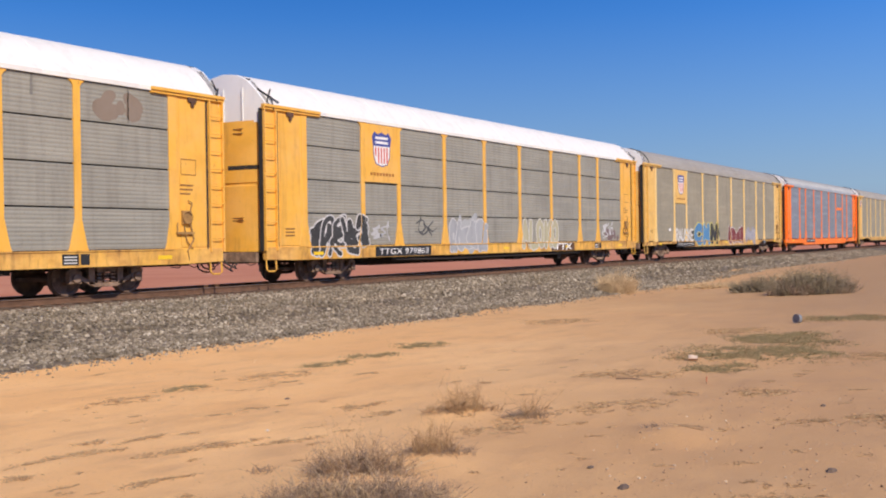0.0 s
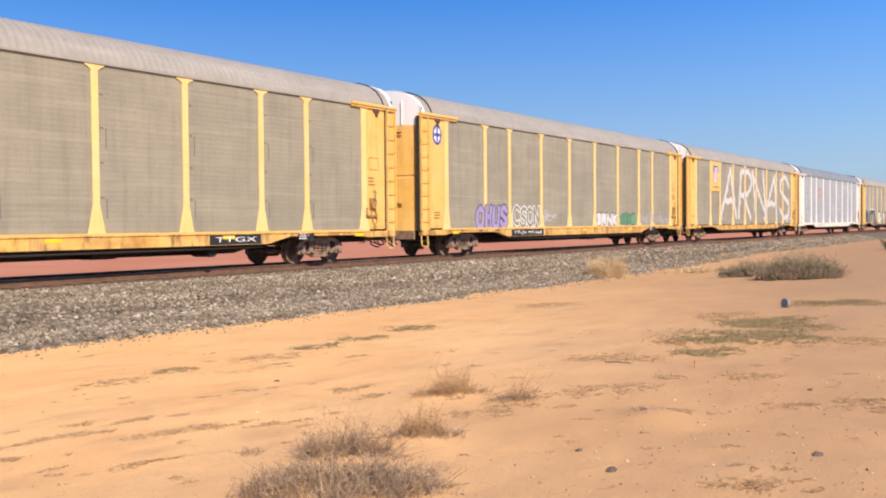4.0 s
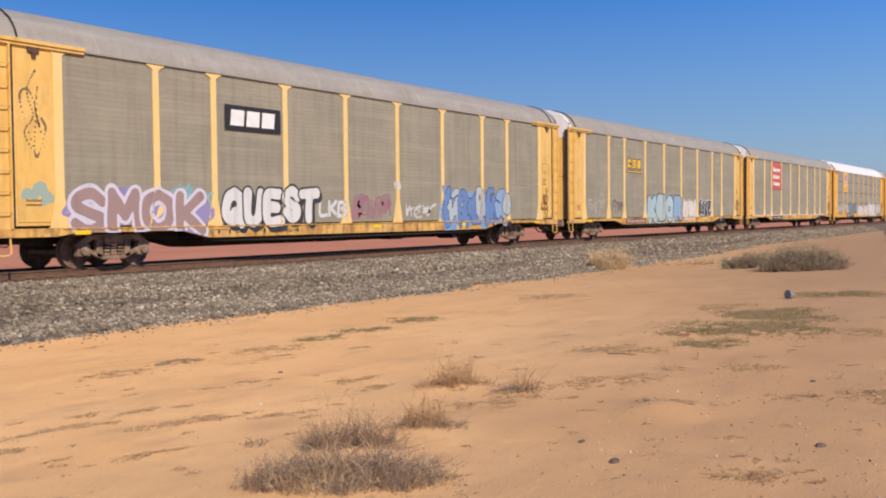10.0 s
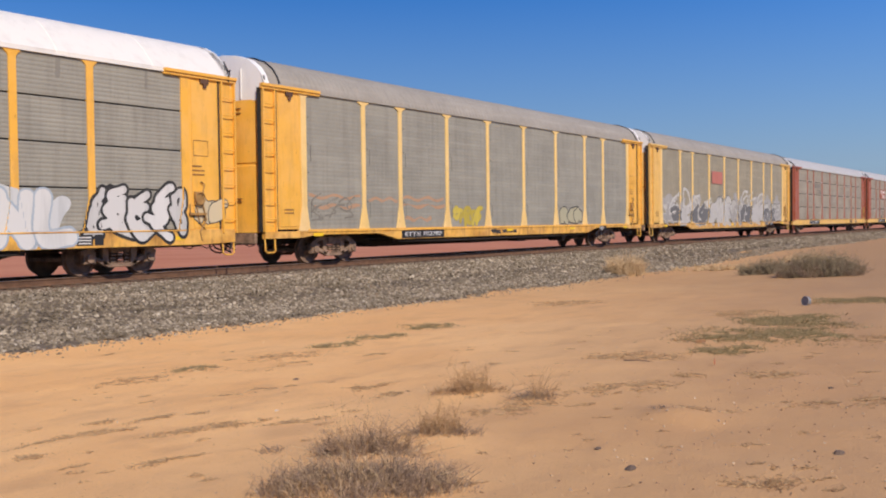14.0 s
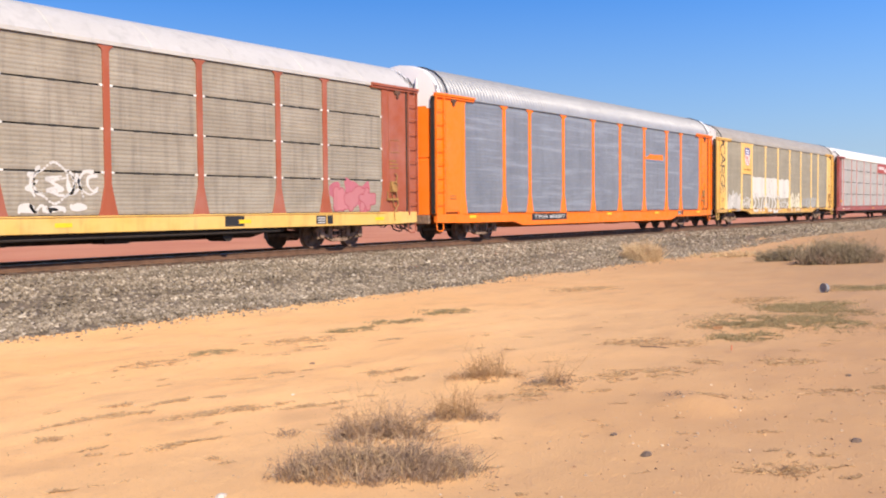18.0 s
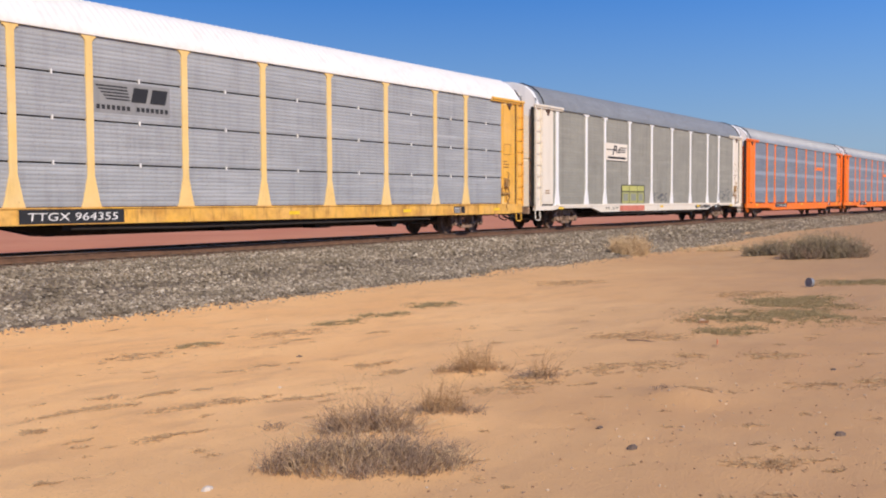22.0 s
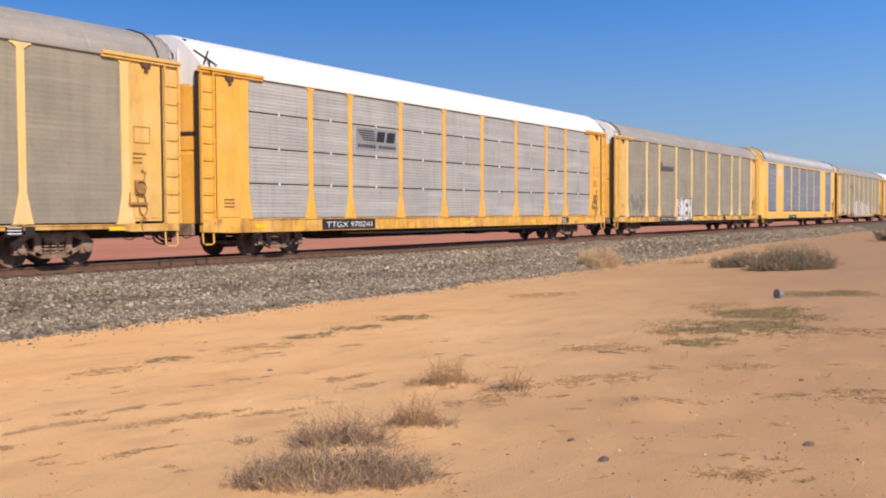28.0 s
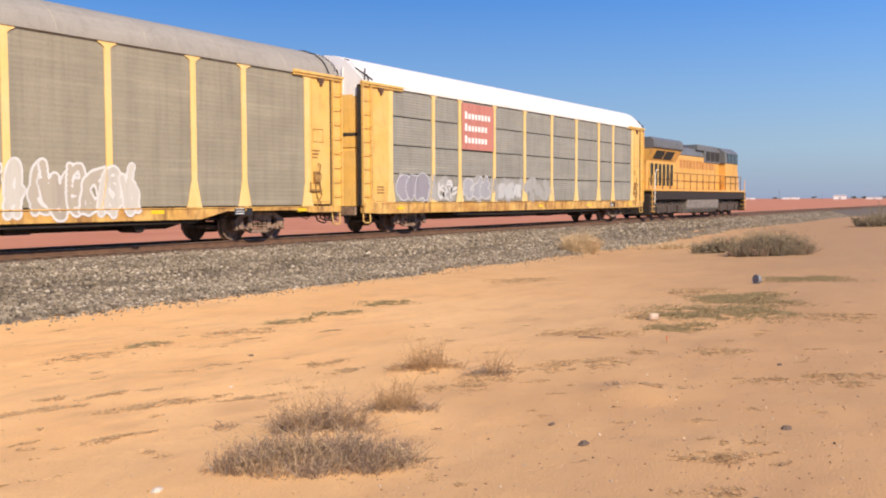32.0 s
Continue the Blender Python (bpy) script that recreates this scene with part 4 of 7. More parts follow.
# Skeletons of sprayed letters: strokes in a unit square.
GLYPHS = {
    "S": [[(0.92, 0.8), (0.6, 1.0), (0.2, 0.9), (0.16, 0.66), (0.5, 0.5), (0.86, 0.34), (0.78, 0.08), (0.4, 0.0), (0.06, 0.2)]],
    "T": [[(0.0, 0.95), (1.0, 1.0)], [(0.5, 0.97), (0.45, 0.0)]],
    "P": [[(0.15, 0.0), (0.15, 1.0)], [(0.15, 0.98), (0.7, 0.98), (0.95, 0.74), (0.7, 0.48), (0.2, 0.46)]],
    "I": [[(0.45, 0.0), (0.55, 1.0)]],
    "N": [[(0.1, 0.0), (0.1, 1.0)], [(0.1, 0.95), (0.88, 0.05)], [(0.9, 0.0), (0.9, 1.0)]],
    "D": [[(0.15, 0.0), (0.18, 1.0)], [(0.18, 0.98), (0.65, 0.95), (0.95, 0.5), (0.65, 0.05), (0.15, 0.02)]],
    "M": [[(0.05, 0.0), (0.12, 1.0)], [(0.12, 0.98), (0.5, 0.35)], [(0.5, 0.35), (0.88, 0.98)], [(0.88, 1.0), (0.95, 0.0)]],
    "O": [[(0.5, 1.0), (0.12, 0.78), (0.08, 0.3), (0.45, 0.0), (0.88, 0.25), (0.9, 0.75), (0.5, 1.0)]],
    "K": [[(0.12, 0.0), (0.14, 1.0)], [(0.9, 1.0), (0.2, 0.45)], [(0.3, 0.5), (0.95, 0.0)]],
    "Q": [[(0.5, 1.0), (0.12, 0.78), (0.08, 0.3), (0.45, 0.05), (0.88, 0.3), (0.9, 0.75), (0.5, 1.0)], [(0.6, 0.3), (0.98, -0.05)]],
    "U": [[(0.1, 1.0), (0.12, 0.25), (0.45, 0.0), (0.82, 0.2), (0.9, 1.0)]],
    "E": [[(0.9, 0.98), (0.15, 0.95), (0.12, 0.05), (0.92, 0.02)], [(0.15, 0.52), (0.75, 0.5)]],
    "R": [[(0.12, 0.0), (0.14, 1.0)], [(0.14, 0.98), (0.7, 0.98), (0.9, 0.75), (0.6, 0.5), (0.2, 0.48)], [(0.4, 0.48), (0.95, 0.0)]],
    "A": [[(0.0, 0.0), (0.5, 1.0)], [(0.5, 1.0), (0.98, 0.0)], [(0.2, 0.35), (0.8, 0.35)]],
    "B": [[(0.12, 0.0), (0.14, 1.0)], [(0.14, 1.0), (0.7, 0.95), (0.8, 0.72), (0.5, 0.52), (0.9, 0.35), (0.75, 0.05), (0.12, 0.0)]],
    "C": [[(0.95, 0.85), (0.5, 1.0), (0.1, 0.7), (0.1, 0.25), (0.5, 0.0), (0.95, 0.15)]],
    "L": [[(0.15, 1.0), (0.12, 0.05), (0.9, 0.02)]],
    "V": [[(0.0, 1.0), (0.45, 0.0), (1.0, 1.0)]],
    "J": [[(0.85, 1.0), (0.8, 0.25), (0.45, 0.0), (0.1, 0.25)], [(0.4, 0.95), (1.0, 0.98)]],
    "Z": [[(0.05, 0.95), (0.9, 1.0), (0.1, 0.05), (0.98, 0.0)]],
    "Y": [[(0.0, 1.0), (0.5, 0.5)], [(1.0, 1.0), (0.5, 0.5), (0.45, 0.0)]],
    "G": [[(0.92, 0.85), (0.5, 1.0), (0.1, 0.7), (0.1, 0.25), (0.5, 0.0), (0.9, 0.15), (0.9, 0.45), (0.55, 0.45)]],
    "H": [[(0.1, 0.0), (0.12, 1.0)], [(0.9, 0.0), (0.88, 1.0)], [(0.12, 0.5), (0.88, 0.52)]],
    "b": [[(0.12, 1.0), (0.1, 0.1)], [(0.1, 0.1), (0.6, 0.0), (0.95, 0.25), (0.75, 0.55), (0.2, 0.5)], [(0.2, 0.85), (0.65, 0.95), (0.75, 0.6)]],
    "i": [[(0.4, 0.0), (0.55, 0.68)], [(0.55, 0.92), (0.6, 1.0)]],
    "n": [[(0.1, 0.0), (0.15, 0.85)], [(0.15, 0.7), (0.55, 0.9), (0.85, 0.6), (0.9, 0.0)]],
    "a": [[(0.8, 0.75), (0.35, 0.8), (0.08, 0.4), (0.3, 0.05), (0.75, 0.2)], [(0.85, 1.0), (0.78, 0.35), (0.98, 0.0)]],
    "3": [[(0.95, 0.85), (0.85, 1.0), (0.1, 0.96), (0.6, 0.5), (0.05, 0.05), (0.85, 0.0), (0.98, 0.2)]],
    "W": [[(0.0, 1.0), (0.2, 0.0), (0.5, 0.7), (0.8, 0.0), (1.0, 1.0)]],
}


def rounded(points, n=7):
    """A smooth line through the points of a stroke."""
    p = [np.array(q, float) for q in points]
    if len(p) == 2:
        return [p[0] + (p[1] - p[0]) * s / 14 for s in range(15)]
    p = [2 * p[0] - p[1]] + p + [2 * p[-1] - p[-2]]
    out = []
    for a, b, c, d in zip(p, p[1:], p[2:], p[3:]):
        for s in range(n):
            q = s / n
            out.append(0.5 * (2 * b + (c - a) * q + (2 * a - 5 * b + 4 * c - d) * q * q + (3 * b - a - 3 * c + d) * q ** 3))
    return out + [p[-2]]


def post_half(kind, z):
    f = z - (1.10 if kind == "A" else 1.0)
    return 0.26 - 0.30 * f if f < 0.15 else max(0.1, 0.225 - 0.2 * (f - 0.15))


def sill_foot(kind, u):
    if kind == "A":
        return 0.71
    return float(np.interp(u, (1.6, 2.2, 5.4, 6.4, 21.1, 22.1, 25.3, 25.9), (0.81, 0.89, 0.89, 0.68, 0.68, 0.89, 0.89, 0.81)))


def coat(car, name, dots, reach, depth, material, root, step=0.04, label="", wobble=0.12, seed=0):
    """A coat of sprayed paint round a line of dots, laid on the sheets, posts and sill of a car's side."""
    kind, stand = SURFACE[root.name]
    top = 1.10 if kind == "A" else 1.0
    d = np.array(dots)
    lo, hi = d.min(0) - reach * 1.3, d.max(0) + reach * 1.3
    us, zs = np.arange(lo[0], hi[0] + step, step), np.arange(lo[1], hi[1] + step, step)
    gu, gz = np.meshgrid(us, zs)
    f = np.full(gu.shape, 9.0)
    for x, z in d:
        f = np.minimum(f, (gu - x) ** 2 + (gz - z) ** 2)
    f = reach * (1 + wobble * np.sin(gu * 5.1 + seed) * np.sin(gz * 6.3 + seed * 2)) - np.sqrt(f)
    v, faces = [], []

    def level(u, z):
        if u < 1.62 or u > BODY - 1.62:
            return -1.5525
        if z < top:
            return -1.5605 if z > sill_foot(kind, u) else None
        for p in stand:
            if abs(u - p) < post_half(kind, z):
                return -1.5512
        return -1.5158

    def lay(poly, y):
        n = len(v)
        v.extend((u - BODY / 2, y - depth, z) for u, z in poly)
        faces.append(tuple(range(n, n + len(poly))))

    for r in range(len(zs) - 1):
        run = None
        z0, z1 = zs[r], zs[r + 1]
        for c in range(len(us) - 1):
            q = (f[r, c], f[r, c + 1], f[r + 1, c + 1], f[r + 1, c])
            y = level((us[c] + us[c + 1]) / 2, (z0 + z1) / 2) if max(q) > 0 else None
            full = y is not None and min(q) > 0
            if run and (not full or run[1] != y):
                lay([(run[0], z0), (us[c], z0), (us[c], z1), (run[0], z1)], run[1])
                run = None
            if full and not run:
                run = (us[c], y)
            if y is not None and not full:
                corner = ((us[c], z0), (us[c + 1], z0), (us[c + 1], z1), (us[c], z1))
                poly = []
                for k in range(4):
                    a, b, fa, fb = corner[k], corner[(k + 1) % 4], q[k], q[(k + 1) % 4]
                    if fa > 0:
                        poly.append(a)
                    if (fa > 0) != (fb > 0):
                        m = fa / (fa - fb)
                        poly.append((a[0] + (b[0] - a[0]) * m, a[1] + (b[1] - a[1]) * m))
                if len(poly) > 2:
                    lay(poly, y)
        if run:
            lay([(run[0], z0), (us[-1], z0), (us[-1], z1), (run[0], z1)], run[1])
    if not faces:
        return car
    me = bpy.data.meshes.new(name)
    me.from_pydata(v, [], faces)
    me.materials.append(material)
    return piece(name, me, car, label=label)


def strokes_of(key, x0, x1, z0, z1, slant=0.0):
    return [[np.array((x0 + (x1 - x0) * p[0] + slant * (p[1] - 0.5) * (z1 - z0), z0 + (z1 - z0) * p[1])) for p in rounded(stroke)] for stroke in GLYPHS[key]]


def letter(car, strokes, thick, rim, fill, edge, depth, drop=None, shine=None, seed=0, rough=0.12):
    """One swollen letter: cast block, outline, fill and a lighter streak."""
    dots = [p for s in strokes for p in s]
    if drop:
        coat(car, "letter_block", [p + np.array((0.05, -0.07)) for p in dots] + [p + np.array((0.1, -0.12)) for p in dots], thick + rim * 0.5, depth - 0.0008, spray(drop), car, seed=seed)
    top = coat(car, "graffiti_letter", dots, thick + rim, depth, spray(edge), car, seed=seed, wobble=rough)
    coat(top, "letter_fill", dots, thick, depth + 0.0008, spray(fill), car, seed=seed)
    if shine:
        coat(top, "letter_streak", [p + np.array((-0.25, 0.3)) * thick for s in strokes for p in s[: max(5, len(s) * 2 // 3)]], thick * 0.28, depth + 0.0016, spray(shine), car, 0.03, seed=seed)


def tag(car, text, u0, u1, z0, z1, fill, edge, seed=0, slant=0.08, thick=0.15, rim=0.065, drop=None, shine=None, fills=None, base=0.0006, rough=0.12):
    """A sprayed word of swollen letters that lap over each other."""
    rng = random.Random(seed)
    n, h = len(text), z1 - z0
    w = (u1 - u0) / n
    t = thick * min(w, h) * 1.1
    for i, ch in enumerate(text):
        a, b = u0 + w * i + t * 0.75 - 0.02, u0 + w * (i + 1) - t * 0.75 + 0.06
        lift = rng.uniform(-0.05, 0.05) * h
        letter(car, strokes_of(ch, a, b, z0 + t + rim + lift, z1 - t - rim + lift * 0.6, slant * rng.uniform(-1, 1.6)), t, rim, fills[i % len(fills)] if fills else fill, edge,
               base + 0.0026 * (i % 9), drop, shine, seed + i, rough)


def shade(colour, k):
    return tuple(round(min(0.8, v * k), 3) for v in colour)


# Swoops, hooks, loops and barbs of sprayed lines that are no letters.
SWOOPS = [
    [(0.05, 0.05), (0.75, 0.2), (0.2, 0.62), (0.85, 0.95)], [(0.2, 1.0), (0.15, 0.3), (0.55, 0.02), (0.9, 0.4), (0.5, 0.62)], [(0.1, 0.8), (0.5, 1.0), (0.9, 0.7), (0.6, 0.35), (0.2, 0.45)],
    [(0.0, 0.1), (0.45, 0.85), (1.0, 1.0)], [(0.05, 0.9), (0.3, 0.15), (0.62, 0.9), (0.95, 0.1)], [(0.95, 0.85), (0.35, 0.75), (0.1, 0.35), (0.5, 0.05), (1.0, 0.2)],
    [(0.5, 0.0), (0.3, 0.5), (0.62, 1.0)], [(0.0, 0.55), (0.5, 0.4), (0.98, 0.62)], [(0.15, 0.0), (0.1, 0.75), (0.5, 0.98), (0.85, 0.75), (0.9, 0.0)],
    [(0.9, 1.0), (0.2, 0.8), (0.7, 0.5), (0.1, 0.25), (0.95, 0.0)],
]


def swoop(rng, x0, x1, z0, z1, slant):
    pts = rng.choice(SWOOPS)
    out = [(x + rng.uniform(-0.09, 0.09), z + rng.uniform(-0.07, 0.07)) for x, z in pts]
    return [np.array((x0 + (x1 - x0) * p[0] + slant * (p[1] - 0.5) * (z1 - z0), z0 + (z1 - z0) * min(max(p[1], 0), 1))) for p in rounded(out)]


def scrawl(car, u0, u1, z0, z1, fill, edge, seed=0, glyphs=None, blobs=True, thick=0.16, rim=0.05, drop=None, shine=None, fills=None, wide=1.0, base=0.0006):
    """Sprayed shapes that cannot be read: interlocking swollen strokes, or thin lines."""
    rng = random.Random(seed)
    n = glyphs or max(2, round((u1 - u0) / (z1 - z0) * 1.3))
    w, h = (u1 - u0) / n, z1 - z0
    for i in range(n):
        t = thick * min(w * 1.1, h)
        pad = t + rim if blobs else 0.03
        s = []
        for k in range(3 if blobs else 2):
            lo, hi = (rng.uniform(0, 0.3), rng.uniform(0.6, 1.0)) if k or not blobs else (0.0, 1.0)
            side = rng.uniform(-0.3, 0.3) * w
            a, b = max(u0 + pad, u0 + w * i + pad * 0.3 + side), min(u1 - pad, u0 + w * (i + 1) + side)
            s.append(swoop(rng, a, max(b, a + 0.3 * w), z0 + pad + (h - 2 * pad) * lo, z0 + pad + (h - 2 * pad) * hi, rng.uniform(-0.25, 0.3)))
        if blobs:
            letter(car, s, t * rng.uniform(0.75, 1.1), rim, rng.choice(fills) if fills else shade(fill, rng.choice((1.0, 0.92, 0.82))), edge, base + 0.0026 * (i % 9), drop, shine, seed + i)
        else:
            tagged(coat(car, "graffiti_tag", [p for st in s for p in st], 0.034 * wide, base, spray(fill), car, 0.03, seed=seed, wobble=0.3), kind="stuff")


def placed(car, cells, z0, z1, edge, thick, rim, seed, drop=None, shine=None, base=0.003):
    """Sprayed letters set one by one: letter, from, to, fill."""
    for i, (ch, a, b, fill) in enumerate(cells):
        t = thick * min(b - a, z1 - z0)
        letter(car, strokes_of(ch, a + t + rim, b - t - rim, z0 + t + rim, z1 - t - rim, 0.06), t, rim, fill, edge, base + 0.0026 * i, drop, shine, seed + i)


def soot(car, seed, colour=(0.2, 0.19, 0.165)):
    """Dark run-off streaks that hang from the eave in the middle of the panels."""
    rng = random.Random(seed)
    stand = SURFACE[car.name][1]
    for a, b in zip(stand, stand[1:]):
        u, foot = (a + b) / 2 + rng.uniform(-0.25, 0.25), rng.uniform(4.2, 4.8)
        dots = [np.array((u + 0.006 * math.sin(k), 5.1 - (5.1 - foot) * k / 12)) for k in range(13)]
        tagged(coat(car, "soot_streak", dots, rng.uniform(0.03, 0.08), 0.0003, spray(colour), car, 0.03, seed=seed, wobble=0.25), kind="stuff")


def haze_patch(car, u0, u1, z0, z1, colour, seed=0, base=0.0003):
    """A broad faded cloud of paint under a sprayed piece."""
    rng = random.Random(seed)
    h = z1 - z0
    dots = [np.array((rng.uniform(u0 + h * 0.25, u1 - h * 0.25), (z0 + z1) / 2 + rng.uniform(-0.3, 0.3) * h)) for _ in range(int(5 * (u1 - u0) / h))]
    coat(car, "paint_cloud", dots, h * 0.28, base, spray(colour), car, 0.05, seed=seed, wobble=0.5)


def ribbon(pts, w):
    left, right = [], []
    for i, (x, z) in enumerate(pts):
        a, b = pts[max(i - 1, 0)], pts[min(i + 1, len(pts) - 1)]
        d = Vector((b[0] - a[0], b[1] - a[1]))
        d = d.normalized() if d.length else Vector((1, 0))
        k = w * (0.6 + 0.4 * math.sin(math.pi * i / (len(pts) - 1)))
        left.append((x - d.y * k, z + d.x * k))
        right.append((x + d.y * k, z - d.x * k))
    return [[left[i], right[i], right[i + 1], left[i + 1]] for i in range(len(pts) - 1)]


def number_plate(car, text, u0, u1, z0=0.71, z1=1.05, ground=None, ink=None):
    if ground:
        flat(car, "number_board", [rect(u0 - 0.2, u1 + 0.2, z0, z1)], -1.5640, ground)
    words(car, text, u0, u1, z0 + 0.07, z1 - 0.07, ink or WHITE, -1.5680, 0.0, 0.15, "car_number")


def small_marks(car, seed):
    """Stencilled data panels, route labels and reflector strips, too small to read."""
    rng = random.Random(seed)
    edge = ribbon([(26.0, 3.05), (26.5, 3.05)], 0.014) + ribbon([(26.5, 3.05), (26.5, 3.45)], 0.014) + ribbon([(26.5, 3.45), (26.0, 3.45)], 0.014) + ribbon([(26.0, 3.45), (26.0, 3.05)], 0.014)
    flat(car, "data_panel", edge, -1.5640, STENCIL)
    lines = [rect(25.95, 25.95 + rng.uniform(0.25, 0.5), 2.75 - 0.11 * i, 2.79 - 0.11 * i) for i in range(3)]
    tagged(flat(car, "data_text", lines, -1.5655, STENCIL), kind="stuff")
    marks(car, "consolidated_stencil", [rect(22.4, 22.85, 0.76, 1.02), rect(22.9, 23.15, 0.76, 1.02)], -1.5650, BLACK)
    tagged(flat(car, "stencil_text", [rect(22.45, 22.8, 0.80 + 0.07 * i, 0.825 + 0.07 * i) for i in range(3)], -1.5680, WHITE), kind="stuff")
    for u in (2.1, 13.7, 19.3, 25.2):
        flat(car, "reflector", [rect(u, u + 0.45, 0.84, 0.94)], -1.5660, AMBER)
    tagged(flat(car, "data_text", [rect(0.85, 1.25, 1.62 - 0.1 * i, 1.66 - 0.1 * i) for i in range(2 + seed % 2)], -1.5660, STENCIL), kind="stuff")


ROLLER = plain("dark_rust_bracket", (0.1, 0.05, 0.03), 0.8)
AMBER = plain("yellow_reflector_tape", (0.85, 0.55, 0.02), 0.4, 0, 0.1)


def shield(car, u0, u1, z0, z1, y=-1.562):
    w, h = u1 - u0, z1 - z0
    def at(x, z):
        return (u0 + w * x, z0 + h * z)
    body = [(0.5, 0.0), (0.2, 0.07), (0.08, 0.3), (0.06, 0.6), (0.0, 0.85), (0.14, 1.0), (0.3, 0.93), (0.5, 1.0), (0.7, 0.93), (0.86, 1.0), (1.0, 0.85), (0.94, 0.6), (0.92, 0.3), (0.8, 0.07)]
    flat(car, "shield_edge", [[at(0.5 + (x - 0.5) * 1.08, 0.5 + (z - 0.5) * 1.06) for x, z in body]], y, BLUE)
    flat(car, "shield_field", [[at(x, z) for x, z in body]], y - 0.003, WHITE)
    top = [(0.06, 0.6), (0.0, 0.85), (0.14, 1.0), (0.3, 0.93), (0.5, 1.0), (0.7, 0.93), (0.86, 1.0), (1.0, 0.85), (0.94, 0.6)]
    flat(car, "shield_top", [[at(x, z) for x, z in top]], y - 0.006, BLUE)
    flat(car, "shield_stripes", [[at(0.13 + 0.155 * i, 0.1 if 0 < i < 5 else 0.3), at(0.20 + 0.155 * i, 0.07 if 0 < i < 5 else 0.3), at(0.20 + 0.155 * i, 0.56), at(0.13 + 0.155 * i, 0.56)]
                                for i in range(5)], y - 0.006, RED)
    flat(car, "shield_band", [rect(u0 + w * 0.15, u0 + w * 0.85, z0 + h * a, z0 + h * (a + 0.075)) for a in (0.67, 0.81)], y - 0.009, WHITE)


def logo_bars(car, boxes, material, y=-1.562, name="logo"):
    for b in boxes:
        flat(car, name, [rect(*b)], y, material)


def marks(car, name, polys, y, material):
    for i, p in enumerate(polys):
        flat(car, name, [p], y - 0.0003 * (i % 5), material)


def sheared(a, b, lo, hi, s=0.25):
    return [(a, lo), (b, lo), (b + s * (hi - lo), hi), (a + s * (hi - lo), hi)]


# ---- the train, car by car ----
def build_train():
    c = build_car(0, "A", YELLOW, GREY_SHEET, WHITE_ROOF, WHITE_CAP, False, "yellow auto carrier rail car, grey ribbed panels, white roof", crown=1.0)
    small_marks(c, 0)
    soot(c, 5)
    haze_patch(c, 23.3, 24.9, 4.25, 5.0, (0.25, 0.19, 0.14), 4)

    c = build_car(1, "A", YELLOW, GREY_SHEET, WHITE_ROOF, WHITE_CAP, False, "yellow auto carrier rail car, shield logo board, white roof and graffiti", crown=1.0)
    shield_board(c, YELLOW)
    small_marks(c, 1)
    scrawl(c, 1.95, 4.95, 0.72, 2.15, (0.04, 0.04, 0.04), (0.66, 0.64, 0.62), 11, 5, thick=0.15, rim=0.045)
    scrawl(c, 5.0, 6.2, 1.2, 1.9, (0.5, 0.5, 0.5), (0.3, 0.3, 0.3), 12, blobs=False)
    scrawl(c, 7.4, 9.0, 1.2, 2.1, (0.09, 0.09, 0.09), (0.16, 0.16, 0.16), 13, blobs=False)
    haze_patch(c, 9.6, 12.6, 0.8, 2.1, (0.42, 0.43, 0.43), 14)
    scrawl(c, 9.7, 12.5, 0.75, 2.1, (0.40, 0.41, 0.42), (0.62, 0.61, 0.6), 14, 4, rim=0.035)
    tag(c, "ALOKO", 15.3, 18.6, 0.75, 2.1, (0.50, 0.46, 0.30), (0.66, 0.64, 0.58), 15, thick=0.17, rim=0.045)
    scrawl(c, 23.3, 24.8, 1.2, 2.15, (0.62, 0.61, 0.6), (0.6, 0.6, 0.6), 3, 2, blobs=False, wide=1.3)
    haze_patch(c, 23.6, 25.5, 1.15, 1.7, (0.2, 0.13, 0.12), 9)
    flat(c, "lettering_board", [rect(17.9, 20.2, 0.72, 1.07)], -1.564, plain("rust_brown_board", (0.12, 0.06, 0.03)))
    words(c, "TTX", 18.2, 19.9, 0.76, 1.04, WHITE, -1.568, 0.02, 0.2, "lettering")
    number_plate(c, "TTGX 979863", 5.4, 8.3, 0.72, 1.06, BLACK)

    c = build_car(2, "B", PALE, TAN_SHEET, GREY_ROOF, WHITE_CAP, False, "faded yellow auto carrier rail car, shield logo and bold coloured graffiti")
    shield_board(c, PALE)
    small_marks(c, 2)
    tag(c, "RAUSKE", 4.75, 7.75, 0.98, 1.75, (0.70, 0.68, 0.64), (0.60, 0.58, 0.54), 2, thick=0.11, rim=0.01)
    haze_patch(c, 7.5, 13.0, 1.1, 1.75, (0.03, 0.03, 0.03), 33)
    placed(c, (("C", 7.8, 9.6, (0.08, 0.24, 0.46)), ("M", 9.3, 10.9, (0.09, 0.27, 0.5)), ("N", 10.7, 12.5, (0.03, 0.03, 0.03))), 0.69, 2.15, (0.68, 0.62, 0.16), 0.17, 0.06, 3)
    scrawl(c, 14.4, 17.9, 0.7, 2.05, (0.22, 0.035, 0.035), (0.70, 0.68, 0.66), 4, 4, thick=0.15, rim=0.05)
    haze_patch(c, 18.1, 20.8, 0.8, 1.9, (0.35, 0.34, 0.37), 5)
    scrawl(c, 18.1, 20.8, 0.75, 1.85, (0.42, 0.42, 0.46), (0.30, 0.30, 0.36), 5, 4, blobs=False, wide=1.6)
    flat(c, "sticker", [rect(3.6, 3.95, 1.6, 1.75)], -1.56, WHITE)
    number_plate(c, "TTGX 97393", 5.0, 7.7, 0.69, 0.97, BLACK)

